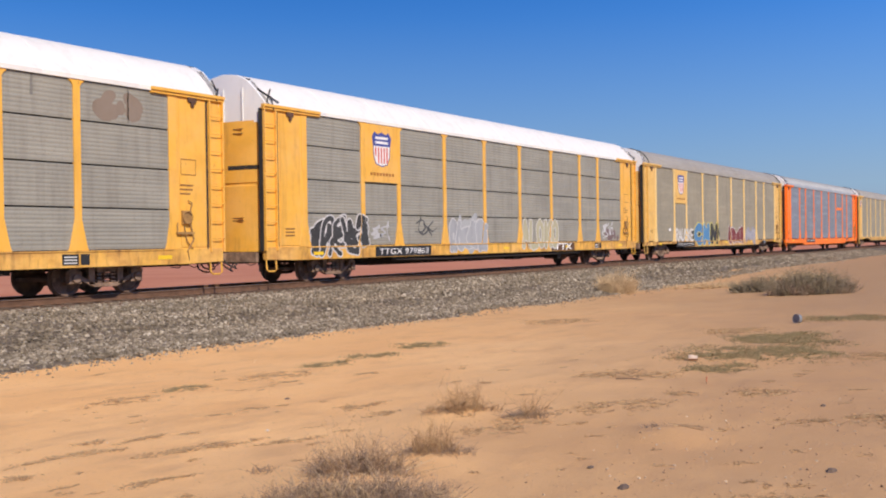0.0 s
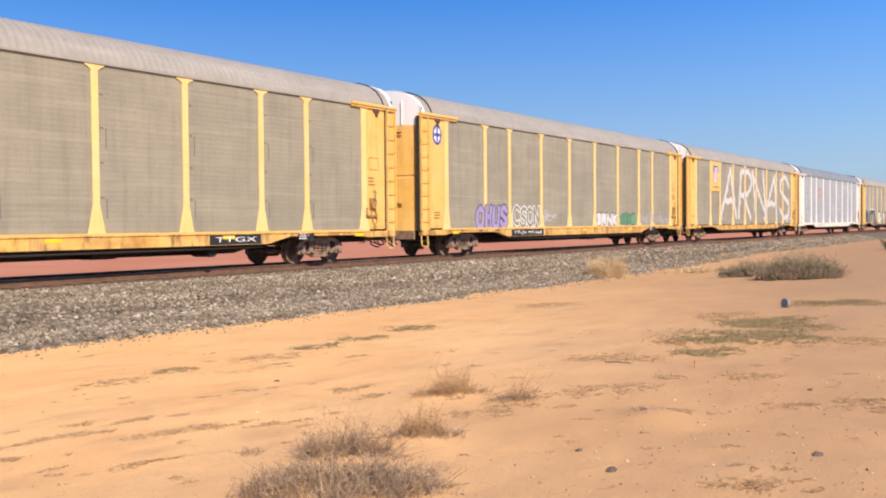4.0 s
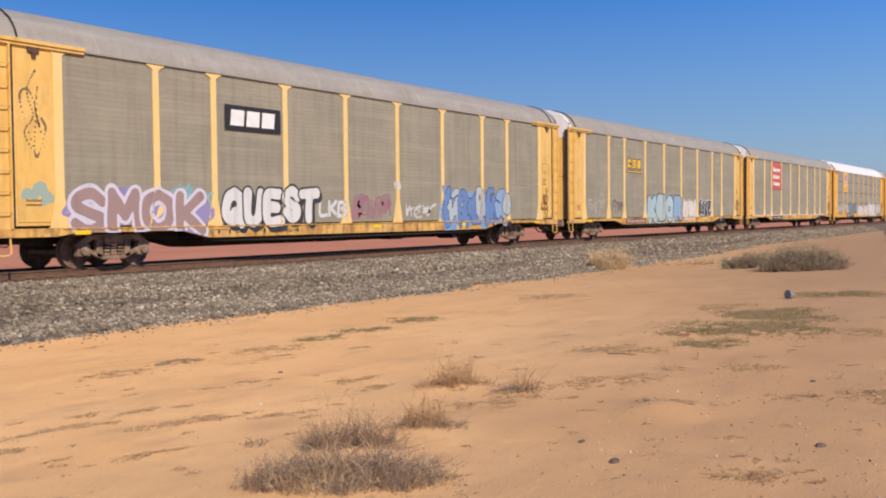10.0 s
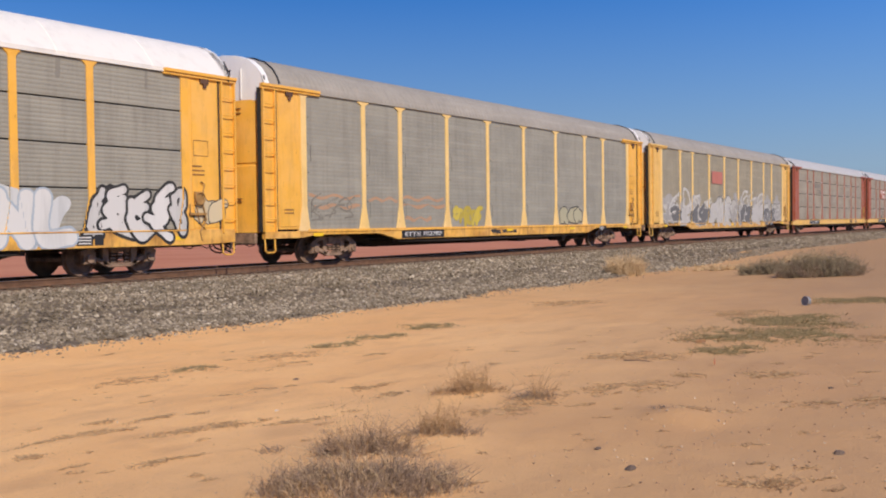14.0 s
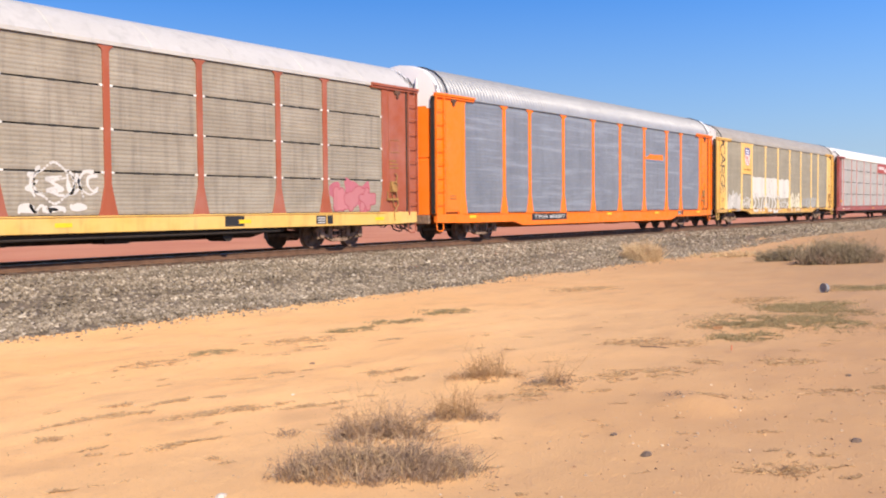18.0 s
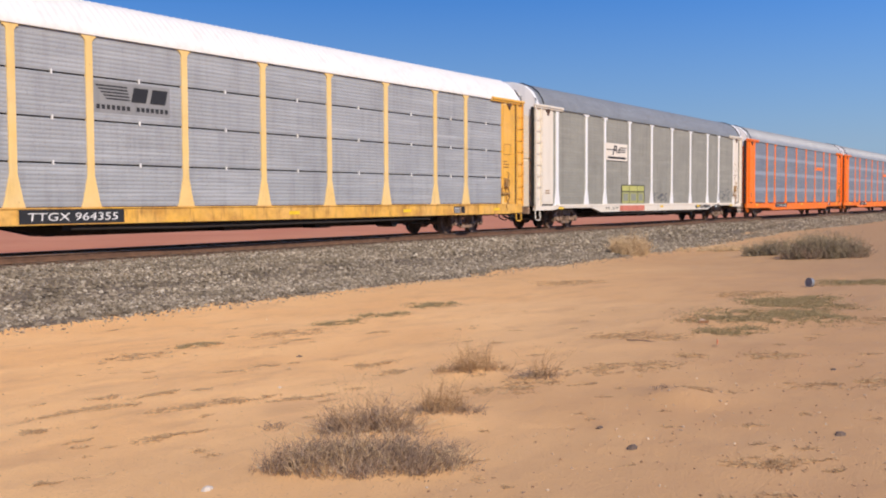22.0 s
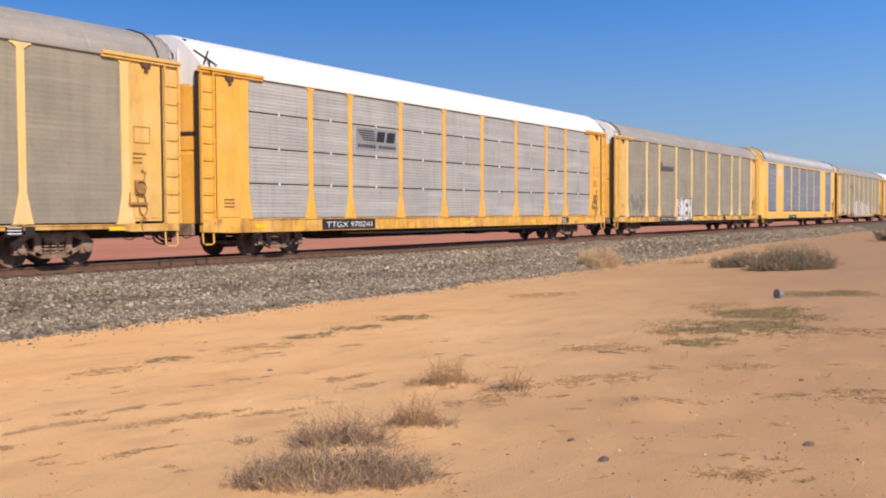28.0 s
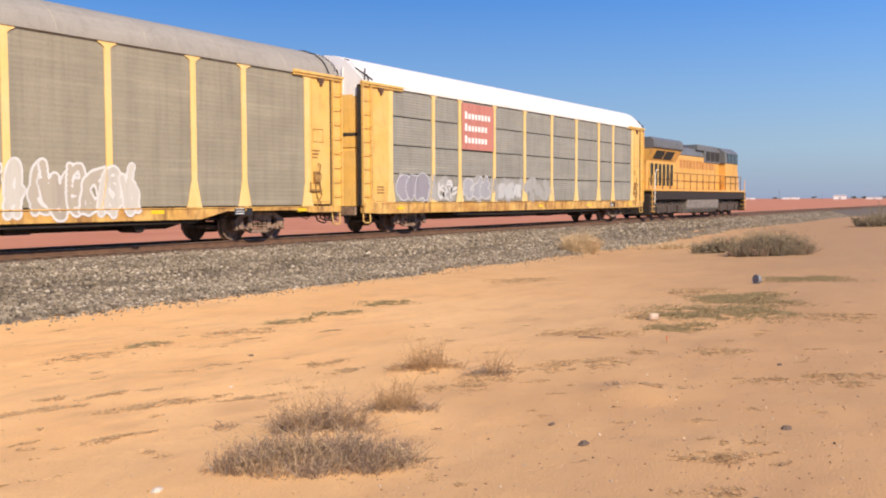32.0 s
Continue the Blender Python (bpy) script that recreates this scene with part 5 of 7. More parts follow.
    c = build_car(3, "B", ORANGE, BLUE_SHEET, SILVER_ROOF, WHITE_CAP, True, "bright orange auto carrier rail car with blue-grey side panels")
    swoosh(c)
    small_marks(c, 3)
    number_plate(c, "TTGX 853949", 6.9, 9.5, 0.69, 0.97, BLACK)

    c = build_car(4, "B", PALE, TAN_SHEET, GREY_ROOF, WHITE_CAP, True, "faded yellow auto carrier rail car with a small round logo", toe=PALE)
    roundel(c)
    small_marks(c, 4)
    notches(c)
    number_plate(c, "TTGX", 19.0, 20.6, 0.69, 0.97, BLACK)

    c = build_car(5, "B", PALE, TAN_SHEET, GREY_ROOF, WHITE_CAP, True, "faded yellow auto carrier rail car, cross logo, purple and white graffiti", toe=PALE)
    roundel(c)
    small_marks(c, 5)
    tag(c, "OHUS", 3.9, 6.4, 0.95, 2.0, (0.36, 0.30, 0.52), (0.09, 0.07, 0.13), 21, thick=0.16, rim=0.05)
    tag(c, "CSON", 6.9, 9.3, 1.02, 2.0, (0.27, 0.24, 0.18), (0.72, 0.7, 0.66), 22, thick=0.1, rim=0.06)
    scrawl(c, 9.6, 11.0, 1.2, 1.85, (0.5, 0.48, 0.46), (0.4, 0.4, 0.4), 23, blobs=False)
    tag(c, "GRNK", 15.3, 17.9, 1.02, 1.75, (0.7, 0.68, 0.64), (0.04, 0.04, 0.04), 24, rim=0.04)
    scrawl(c, 18.2, 20.5, 1.05, 1.75, (0.12, 0.32, 0.17), (0.06, 0.14, 0.09), 25, rim=0.035)
    scrawl(c, 20.9, 25.4, 1.05, 1.7, (0.42, 0.39, 0.40), (0.3, 0.3, 0.3), 26, blobs=False)
    number_plate(c, "TTGX 991468", 6.9, 9.4, 0.69, 0.97, BLACK)

    c = build_car(6, "B", PALE, TAN_SHEET, GREY_ROOF, WHITE_CAP, True, "faded yellow auto carrier rail car sprayed with tall white letters")
    shield_board(c, PALE)
    small_marks(c, 6)
    tag(c, "ARNAS", 6.9, 25.3, 1.4, 4.95, (0.66, 0.64, 0.6), (0.60, 0.58, 0.54), 3, 0.3, thick=0.045, rim=0.02, rough=0.6)
    scrawl(c, 22.9, 25.6, 1.0, 1.9, (0.62, 0.6, 0.56), (0.62, 0.6, 0.56), 31, blobs=False)
    scrawl(c, 20.9, 22.6, 1.05, 1.8, (0.16, 0.33, 0.27), (0.1, 0.1, 0.1), 32, blobs=False)

    c = build_car(7, "B", CREAM, COOL_SHEET, DULL_ROOF, WHITE_CAP, True, "cream white auto carrier rail car, grey panels, small red logo", toe=CREAM, posts=WHITE_CAP)
    small_marks(c, 7)
    for r, m, y in ((0.36, spray((0.62, 0.16, 0.13)), -1.5170), (0.17, spray((0.66, 0.6, 0.55)), -1.5195)):
        flat(c, "logo_disc", [[(8.0 + r * math.cos(a), 3.78 + r * 1.05 * math.sin(a)) for a in np.linspace(0, 2 * math.pi, 21)[:-1]]], y, m)
    logo_bars(c, [(7.66, 7.95, 3.12, 3.36), (8.03, 8.32, 3.12, 3.36)], spray((0.6, 0.3, 0.27)), -1.5170)
    number_plate(c, "WRWK   300033", 7.2, 9.3, 0.72, 0.98, None, BLACK)

    c = build_car(8, "B", PALE, GREY_SHEET, GREY_ROOF, WHITE_CAP, True, "yellow auto carrier rail car with large black and white graffiti letters")
    small_marks(c, 8)
    notches(c)
    haze_patch(c, 1.9, 9.4, 0.62, 1.25, (0.02, 0.02, 0.02), 7)
    ink = (0.02, 0.02, 0.022)
    placed(c, (("S", 1.75, 3.75, ink), ("K", 3.55, 5.45, ink), ("T", 5.2, 6.75, ink), ("P", 6.45, 8.0, ink)), 0.66, 2.55, (0.74, 0.73, 0.71), 0.19, 0.11, 6)
    scrawl(c, 8.1, 9.1, 1.2, 1.6, (0.05, 0.05, 0.05), (0.1, 0.1, 0.1), 44, 3, blobs=False, wide=0.8)
    scrawl(c, 9.4, 16.4, 0.72, 2.2, (0.45, 0.13, 0.09), (0.05, 0.05, 0.05), 42, 6, rim=0.04, thick=0.12, fills=((0.5, 0.16, 0.11), (0.66, 0.58, 0.4), (0.70, 0.66, 0.55)), base=0.0006)
    placed(c, (("b", 9.6, 12.2, (0.68, 0.6, 0.40)), ("i", 11.9, 13.5, (0.07, 0.17, 0.23)), ("n", 12.9, 14.7, (0.70, 0.63, 0.46)), ("a", 14.3, 16.5, (0.50, 0.07, 0.05))), 0.68, 2.35,
           (0.02, 0.02, 0.025), 0.17, 0.09, 41, (0.05, 0.05, 0.06), (0.74, 0.71, 0.62), 0.026)
    haze_patch(c, 16.7, 23.1, 0.66, 1.9, (0.33, 0.38, 0.40), 43)
    placed(c, (("P", 17.0, 18.7, (0.30, 0.37, 0.41)), ("O", 18.4, 19.9, (0.56, 0.50, 0.38)), ("K", 19.6, 21.1, (0.50, 0.46, 0.37)), ("E", 20.8, 22.1, (0.54, 0.48, 0.36)), ("S", 21.8, 23.2, (0.50, 0.46, 0.37))),
           0.68, 2.15, (0.10, 0.10, 0.11), 0.18, 0.055, 43, (0.16, 0.17, 0.18), (0.62, 0.6, 0.55), 0.026)
    number_plate(c, "ETTX 702791", 7.3, 9.1, 0.71, 0.97, BLACK)

    c = build_car(9, "A", YELLOW, GREY_SHEET, WHITE_ROOF, WHITE_CAP, False, "yellow auto carrier rail car with yellow logo and white roof", crown=1.02, posts=BLEACHED, clips="edge")
    soot(c, 9)
    block_logo(c)
    small_marks(c, 9)
    haze_patch(c, 1.8, 4.6, 0.72, 2.1, (0.47, 0.47, 0.49), 51)
    scrawl(c, 1.8, 4.5, 0.74, 2.15, (0.50, 0.51, 0.53), (0.66, 0.66, 0.66), 51, 4, rim=0.05)
    scrawl(c, 4.6, 5.9, 0.8, 1.8, (0.56, 0.54, 0.6), (0.66, 0.65, 0.68), 52, 2, rim=0.03)
    scrawl(c, 6.4, 8.6, 1.15, 1.75, (0.5, 0.40, 0.12), (0.45, 0.4, 0.2), 53, 4, blobs=False, wide=1.4)
    haze_patch(c, 9.3, 12.5, 0.72, 1.4, (0.42, 0.25, 0.17), 54)
    tag(c, "EMK", 9.4, 12.5, 0.72, 2.25, (0.66, 0.6, 0.58), (0.04, 0.04, 0.045), 54, thick=0.17, rim=0.055, drop=(0.06, 0.05, 0.05))
    haze_patch(c, 12.4, 15.2, 0.75, 2.0, (0.38, 0.38, 0.38), 55)
    tag(c, "DER", 12.4, 15.2, 0.74, 2.15, (0.40, 0.40, 0.41), (0.05, 0.05, 0.06), 55, thick=0.15, rim=0.05)
    haze_patch(c, 15.2, 17.9, 1.1, 2.2, (0.38, 0.42, 0.43), 56)
    scrawl(c, 15.3, 17.8, 1.0, 2.1, (0.46, 0.50, 0.50), (0.58, 0.6, 0.6), 56, 4, rim=0.03)
    scrawl(c, 18.2, 24.5, 1.0, 1.75, (0.5, 0.5, 0.5), (0.4, 0.4, 0.4), 57, 7, blobs=False)
    number_plate(c, "ETTX 905739", 6.9, 9.1, 0.72, 1.06, BLACK)

    c = build_car(10, "B", PALE, TAN_SHEET, GREY_ROOF, WHITE_CAP, False, "faded yellow auto carrier rail car, small black logo, bubble graffiti")
    flat(c, "logo_board", [rect(7.0, 9.25, 3.65, 4.35)], -1.5585, BLACK)
    marks(c, "logo", [sheared(7.2 + 0.62 * i, 7.72 + 0.62 * i, 3.78, 4.22, 0.1) for i in range(3)], -1.562, WHITE)
    small_marks(c, 10)
    haze_patch(c, 1.9, 6.6, 0.7, 1.9, (0.30, 0.26, 0.48), 6)
    tag(c, "SMOK", 2.0, 6.2, 0.72, 2.05, (0.36, 0.24, 0.22), (0.66, 0.62, 0.72), 7, thick=0.12, rim=0.09, base=0.002)
    scrawl(c, 4.9, 6.5, 1.4, 2.3, (0.25, 0.45, 0.47), (0.2, 0.3, 0.34), 61, 3, blobs=False, wide=1.4)
    tag(c, "QUEST", 6.9, 10.9, 0.92, 2.15, (0.74, 0.73, 0.70), (0.03, 0.03, 0.03), 8, thick=0.18, rim=0.06, drop=(0.04, 0.04, 0.04))
    scrawl(c, 0.72, 1.5, 2.6, 4.8, (0.2, 0.13, 0.06), (0.2, 0.13, 0.06), 67, 2, blobs=False, wide=0.8)
    haze_patch(c, 0.7, 1.55, 1.5, 2.0, (0.34, 0.44, 0.36), 68)
    tag(c, "LKB", 10.95, 12.3, 1.15, 1.75, (0.70, 0.69, 0.66), (0.3, 0.3, 0.3), 62, thick=0.12, rim=0.02)
    scrawl(c, 12.5, 14.8, 1.1, 2.0, (0.36, 0.16, 0.19), (0.3, 0.16, 0.17), 63, 4, blobs=False, wide=1.5)
    haze_patch(c, 12.5, 14.8, 1.1, 2.0, (0.30, 0.21, 0.19), 63)
    scrawl(c, 14.9, 15.4, 2.1, 2.5, (0.66, 0.65, 0.6), (0.3, 0.3, 0.3), 65, 1, blobs=False)
    scrawl(c, 15.6, 17.6, 1.1, 1.8, (0.62, 0.61, 0.58), (0.3, 0.3, 0.3), 66, 4, blobs=False)
    haze_patch(c, 17.8, 23.3, 0.66, 2.1, (0.22, 0.36, 0.56), 64)
    scrawl(c, 17.9, 23.2, 0.68, 2.35, (0.26, 0.40, 0.60), (0.03, 0.04, 0.10), 64, 8, thick=0.17, rim=0.03, fills=((0.26, 0.40, 0.6), (0.46, 0.52, 0.56), (0.14, 0.25, 0.5)), base=0.003)
    number_plate(c, "ETTX 710264", 6.2, 10.0, 0.70, 0.96, None, BLACK)

    c = build_car(11, "B", PALE, TAN_SHEET, GREY_ROOF, WHITE_CAP, True, "faded yellow auto carrier rail car, yellow block logo, teal graffiti")
    block_logo(c)
    small_marks(c, 11)
    scrawl(c, 2.2, 4.2, 1.1, 2.3, (0.46, 0.44, 0.38), (0.40, 0.38, 0.33), 70, 3, blobs=False)
    scrawl(c, 5.1, 6.5, 1.3, 2.0, (0.12, 0.11, 0.09), (0.1, 0.1, 0.1), 71, 3, blobs=False)
    scrawl(c, 9.3, 10.2, 1.2, 1.8, (0.6, 0.6, 0.58), (0.3, 0.3, 0.3), 76, 2, blobs=False, wide=1.4)
    haze_patch(c, 9.9, 15.2, 0.66, 2.15, (0.36, 0.53, 0.56), 72)
    tag(c, "KEOR", 9.8, 15.2, 0.68, 2.3, (0.36, 0.53, 0.56), (0.03, 0.035, 0.06), 72, thick=0.19, rim=0.06, fills=((0.40, 0.55, 0.58), (0.42, 0.56, 0.58), (0.44, 0.58, 0.6), (0.26, 0.42, 0.60)), base=0.003)
    scrawl(c, 15.4, 17.8, 0.75, 2.1, (0.74, 0.70, 0.64), (0.56, 0.46, 0.38), 74, 4, thick=0.2, rim=0.03)
    scrawl(c, 18.2, 20.7, 0.9, 2.2, (0.05, 0.05, 0.05), (0.62, 0.62, 0.6), 75, 4, thick=0.12, rim=0.05)
    number_plate(c, "TTGX 853056", 6.9, 9.3, 0.70, 0.97, spray((0.25, 0.1, 0.05)))

    c = build_car(12, "B", PALE, TAN_SHEET, GREY_ROOF, WHITE_CAP, True, "clean faded yellow auto carrier rail car with a red sign board", toe=WHITE)
    red_board(c, 3.0, 5.05)
    small_marks(c, 12)
    tagged(flat(c, "reflector_tape", [rect(26.62, 26.72, 1.6 + 0.16 * i, 1.76 + 0.16 * i) for i in range(8)], -1.5640, WHITE), kind="stuff")
    tagged(flat(c, "reflector_tape", [rect(26.62, 26.72, 1.6 + 0.32 * i, 1.76 + 0.32 * i) for i in range(4)], -1.5660, RED), kind="stuff")
    tagged(flat(c, "warning_strip", [rect(u, u + 0.16, 1.005, 1.045) for u in np.arange(2.2, 25, 0.42)], -1.578, RED), kind="stuff")
    number_plate(c, "TTQX 988866", 6.9, 9.5, 0.69, 0.97, BLACK)

    c = build_car(13, "A", YELLOW, GREY_SHEET, WHITE_ROOF, WHITE_CAP, False, "yellow auto carrier rail car, shield logo board, white roof, blue graffiti", crown=1.0)
    shield_board(c, YELLOW)
    small_marks(c, 13)
    scrawl(c, 0.72, 1.5, 1.2, 2.3, (0.74, 0.64, 0.4), (0.7, 0.6, 0.4), 85, 2, blobs=False, wide=1.1)
    scrawl(c, 2.2, 6.4, 1.15, 2.1, (0.55, 0.55, 0.55), (0.5, 0.5, 0.5), 81, 6, blobs=False, wide=1.4)
    haze_patch(c, 4.8, 6.5, 1.15, 2.05, (0.38, 0.38, 0.38), 86)
    tag(c, "BEOKO", 7.0, 11.2, 1.08, 2.05, (0.22, 0.34, 0.40), (0.02, 0.03, 0.035), 9, thick=0.13, rim=0.075)
    scrawl(c, 11.6, 17.8, 0.74, 1.95, (0.70, 0.67, 0.62), (0.38, 0.36, 0.33), 82, 7, thick=0.19, rim=0.03)
    haze_patch(c, 18.1, 22.4, 0.74, 2.1, (0.62, 0.64, 0.64), 83)
    tag(c, "SHNL", 18.1, 22.4, 0.74, 2.15, (0.70, 0.70, 0.68), (0.40, 0.47, 0.54), 83, thick=0.17, rim=0.05, base=0.003)
    soot(c, 13, (0.25, 0.235, 0.2))
    scrawl(c, 22.6, 25.8, 0.74, 2.35, (0.72, 0.71, 0.69), (0.02, 0.02, 0.02), 84, 5, thick=0.15, rim=0.075)
    scrawl(c, 26.0, 27.2, 1.2, 2.0, (0.66, 0.55, 0.35), (0.05, 0.05, 0.05), 87, 2, thick=0.16, rim=0.03)
    number_plate(c, "TTGX 982008", 6.4, 9.6, 0.72, 1.06, BLACK)

    c = build_car(14, "B", YELLOW, GREY_SHEET, GREY_ROOF, WHITE_CAP, True, "yellow auto carrier rail car with weathered panels and small yellow graffiti", toe=YELLOW, posts=BLEACHED, crown=0.92)
    small_marks(c, 14)
    for a, b, z in ((2.0, 4.4, 2.05), (4.9, 6.4, 2.0), (6.8, 9.2, 2.05), (2.1, 4.4, 1.75), (6.8, 9.3, 1.8), (6.9, 8.4, 1.35)):
        coat(c, "faded_stripe", [np.array((a + (b - a) * k / 60, z + 0.05 * math.sin(k * 0.21 + a))) for k in range(61)], 0.045, 0.0004, spray((0.48, 0.29, 0.17)), c, 0.03, wobble=0.6, seed=3)
    scrawl(c, 2.0, 4.2, 1.1, 2.2, (0.22, 0.20, 0.16), (0.2, 0.2, 0.2), 94, 3, blobs=False)
    scrawl(c, 9.8, 11.9, 1.0, 1.85, (0.62, 0.48, 0.06), (0.42, 0.34, 0.1), 91, 3, thick=0.1, rim=0.03)
    scrawl(c, 18.3, 20.7, 1.05, 1.9, (0.45, 0.42, 0.28), (0.03, 0.03, 0.03), 92, 3, thick=0.2, rim=0.05)
    scrawl(c, 12.4, 14.5, 0.72, 0.98, (0.03, 0.03, 0.03), (0.03, 0.03, 0.03), 95, 5, blobs=False)
    notches(c)
    number_plate(c, "ETTX 702780", 6.8, 9.0, 0.69, 0.97, BLACK)

    c = build_car(15, "B", PALE, TAN_SHEET, GREY_ROOF, WHITE_CAP, False, "faded yellow auto carrier rail car covered with pale graffiti")
    small_marks(c, 15)
    flat(c, "logo_board", [rect(9.9, 11.9, 3.4, 4.15)], -1.5585, spray((0.50, 0.17, 0.13)))
    haze_patch(c, 1.9, 9.3, 1.0, 2.6, (0.40, 0.39, 0.37), 106)
    haze_patch(c, 12.6, 25.4, 1.0, 2.8, (0.38, 0.37, 0.35), 107)
    scrawl(c, 2.0, 25.4, 0.75, 2.2, (0.36, 0.35, 0.33), (0.60, 0.59, 0.56), 108, 16, thick=0.1, rim=0.03, fills=((0.36, 0.35, 0.33), (0.15, 0.15, 0.15), (0.5, 0.49, 0.47)), base=0.003)
    for i, (a, b, lo, hi) in enumerate(((2.0, 6.4, 1.0, 3.2), (6.6, 10.0, 1.1, 3.0), (10.2, 15.0, 1.0, 2.7), (15.4, 21.0, 1.3, 3.4), (20.0, 25.3, 1.0, 2.4))):
        scrawl(c, a, b, lo, hi, (0.55, 0.54, 0.5), (0.16, 0.15, 0.14), 101 + i, blobs=i in (2, 4), wide=2.5)

    c = build_car(16, "A", BROWN, WARM_SHEET, PALE_ROOF, WHITE_CAP, False, "red-brown auto carrier rail car, stained grey panels, pale roof", sill=PALE, crown=0.86, clips="post")
    small_marks(c, 16)
    dull = spray((0.16, 0.15, 0.14))
    flat(c, "reflector_tape", [rect(26.6, 26.74, 1.15, 2.25)], -1.5640, AMBER)
    barred_logo(c, dull)
    number_plate(c, "TTGX 979212", 5.3, 8.3, 0.74, 1.04, BLACK)
    flat(c, "data_plate", [rect(20.3, 21.1, 0.76, 1.04)], -1.564, BLACK)

    c = build_car(17, "A", BROWN, WARM_SHEET, PALE_ROOF, WHITE_CAP, False, "red-brown auto carrier rail car, brown logo board, yellow side sill", sill=PALE, crown=0.86, clips="post")
    flat(c, "logo_board", [rect(6.75, 9.4, 3.2, 4.15)], -1.5585, BROWN)
    logo_bars(c, [(6.9, 7.9, 3.95, 4.05), (6.9, 7.9, 3.75, 3.85), (8.1, 9.2, 3.8, 4.0), (7.9, 8.9, 3.5, 3.6), (7.9, 9.2, 3.3, 3.4)], WHITE)
    small_marks(c, 17)
    for ch, a, b in (("O", 7.0, 8.3), ("P", 8.2, 9.3)):
        coat(c, "graffiti_line", [p for st in strokes_of(ch, a + 0.1, b - 0.1, 1.0 + 0.2 * (ch == "O"), 2.15) for p in st], 0.05, 0.0006, spray((0.08, 0.08, 0.07)), c, 0.03, wobble=0.4)
    coat(c, "graffiti_ring", [np.array((13.75 + 0.5 * math.cos(a), 1.85 + 0.42 * math.sin(a) + 0.05 * math.sin(5 * a))) for a in np.linspace(0, 6.2, 40)], 0.035, 0.0006, spray((0.68, 0.66, 0.62)), c, 0.03)
    scrawl(c, 13.0, 14.9, 1.4, 2.35, (0.68, 0.66, 0.62), (0.6, 0.6, 0.58), 112, 4, blobs=False)
    scrawl(c, 12.8, 14.6, 1.15, 1.4, (0.68, 0.66, 0.62), (0.6, 0.6, 0.58), 114, 4, blobs=False)
    haze_patch(c, 23.1, 25.3, 1.12, 2.05, (0.5, 0.14, 0.18), 113)
    scrawl(c, 23.2, 25.3, 1.1, 1.95, (0.55, 0.2, 0.22), (0.4, 0.08, 0.1), 113, 3, thick=0.15, rim=0.03, base=0.002)
    flat(c, "data_plate", [rect(18.8, 19.5, 0.76, 1.04)], -1.564, BLACK)
    number_plate(c, "TTGX 941145", 5.8, 9.3, 0.74, 1.04, BLACK)

    c = build_car(18, "B", ORANGE, BLUE_SHEET, SILVER_ROOF, WHITE_CAP, True, "bright orange auto carrier rail car with blue-grey side panels", crown=1.05)
    swoosh(c)
    small_marks(c, 18)
    number_plate(c, "TTGX 853807", 6.9, 9.5, 0.69, 0.97, BLACK)

    c = build_car(19, "B", PALE, TAN_SHEET, GREY_ROOF, WHITE_CAP, False, "faded yellow auto carrier rail car, shield logo, whitewashed patch and graffiti")
    shield_board(c, PALE)
    small_marks(c, 19)
    rng = random.Random(77)
    for a, b in ((6.8, 9.4), (9.6, 12.25), (12.45, 15.05)):
        foot, head = (1.95, 3.05) if a < 12 else (1.9, 2.95)
        dots = [np.array((u + rng.uniform(-0.03, 0.03), z + rng.uniform(-0.03, 0.03) - (0.12 * rng.random() if z < foot + 0.2 else 0.0)))
                for u in np.arange(a + 0.1, b - 0.08, 0.14) for z in np.arange(foot, head, 0.14)]
        coat(c, "whitewash_patch", dots, 0.12, 0.0003, spray((0.70, 0.68, 0.61)), c, 0.04, wobble=0.3, seed=int(a))
    haze_patch(c, 2.0, 4.5, 0.9, 2.0, (0.5, 0.49, 0.43), 121)
    scrawl(c, 2.0, 4.5, 0.85, 2.0, (0.64, 0.62, 0.56), (0.50, 0.48, 0.42), 121, 4, thick=0.12, rim=0.03)
    scrawl(c, 4.7, 6.5, 0.95, 1.8, (0.60, 0.57, 0.5), (0.5, 0.48, 0.43), 122, 4, blobs=False, wide=1.5)
    tag(c, "3VAD3", 6.8, 12.3, 0.74, 1.95, (0.68, 0.66, 0.6), (0.5, 0.47, 0.4), 125, 0.15, thick=0.085, rim=0.012)
    scrawl(c, 12.5, 15.0, 0.85, 1.85, (0.62, 0.6, 0.54), (0.28, 0.26, 0.22), 123, 4, blobs=False, wide=1.2)
    scrawl(c, 18.3, 22.6, 0.95, 1.8, (0.42, 0.42, 0.38), (0.3, 0.3, 0.3), 126, 4, thick=0.1, rim=0.02)
    scrawl(c, 15.2, 17.9, 0.70, 2.15, (0.74, 0.69, 0.52), (0.5, 0.42, 0.26), 124, 3, thick=0.11, rim=0.03)
    for i, ch in enumerate("CARGE"):
        down = [[np.array((0.68 + 0.75 * p[1] + 0.06 * math.sin(i * 2.0), 4.85 - 0.6 * i - 0.56 * p[0])) for p in st] for st in strokes_of(ch, 0, 1, 0, 1)]
        coat(c, "graffiti_letter", [p for st in down for p in st], 0.045, 0.0006, spray((0.03, 0.03, 0.03)), c, 0.025, wobble=0.3, seed=i)

    c = build_car(20, "A", MAROON, PALE_SHEET, FLAKED_ROOF, WHITE_CAP, False, "maroon auto carrier rail car, pale grey panels, flaking white roof", drift=0.6, clips="dark", posts=ROSE)
    small_marks(c, 20)
    flat(c, "logo_board", [rect(15.9, 21.35, 4.2, 5.08)], -1.5585, spray((0.42, 0.07, 0.06)))
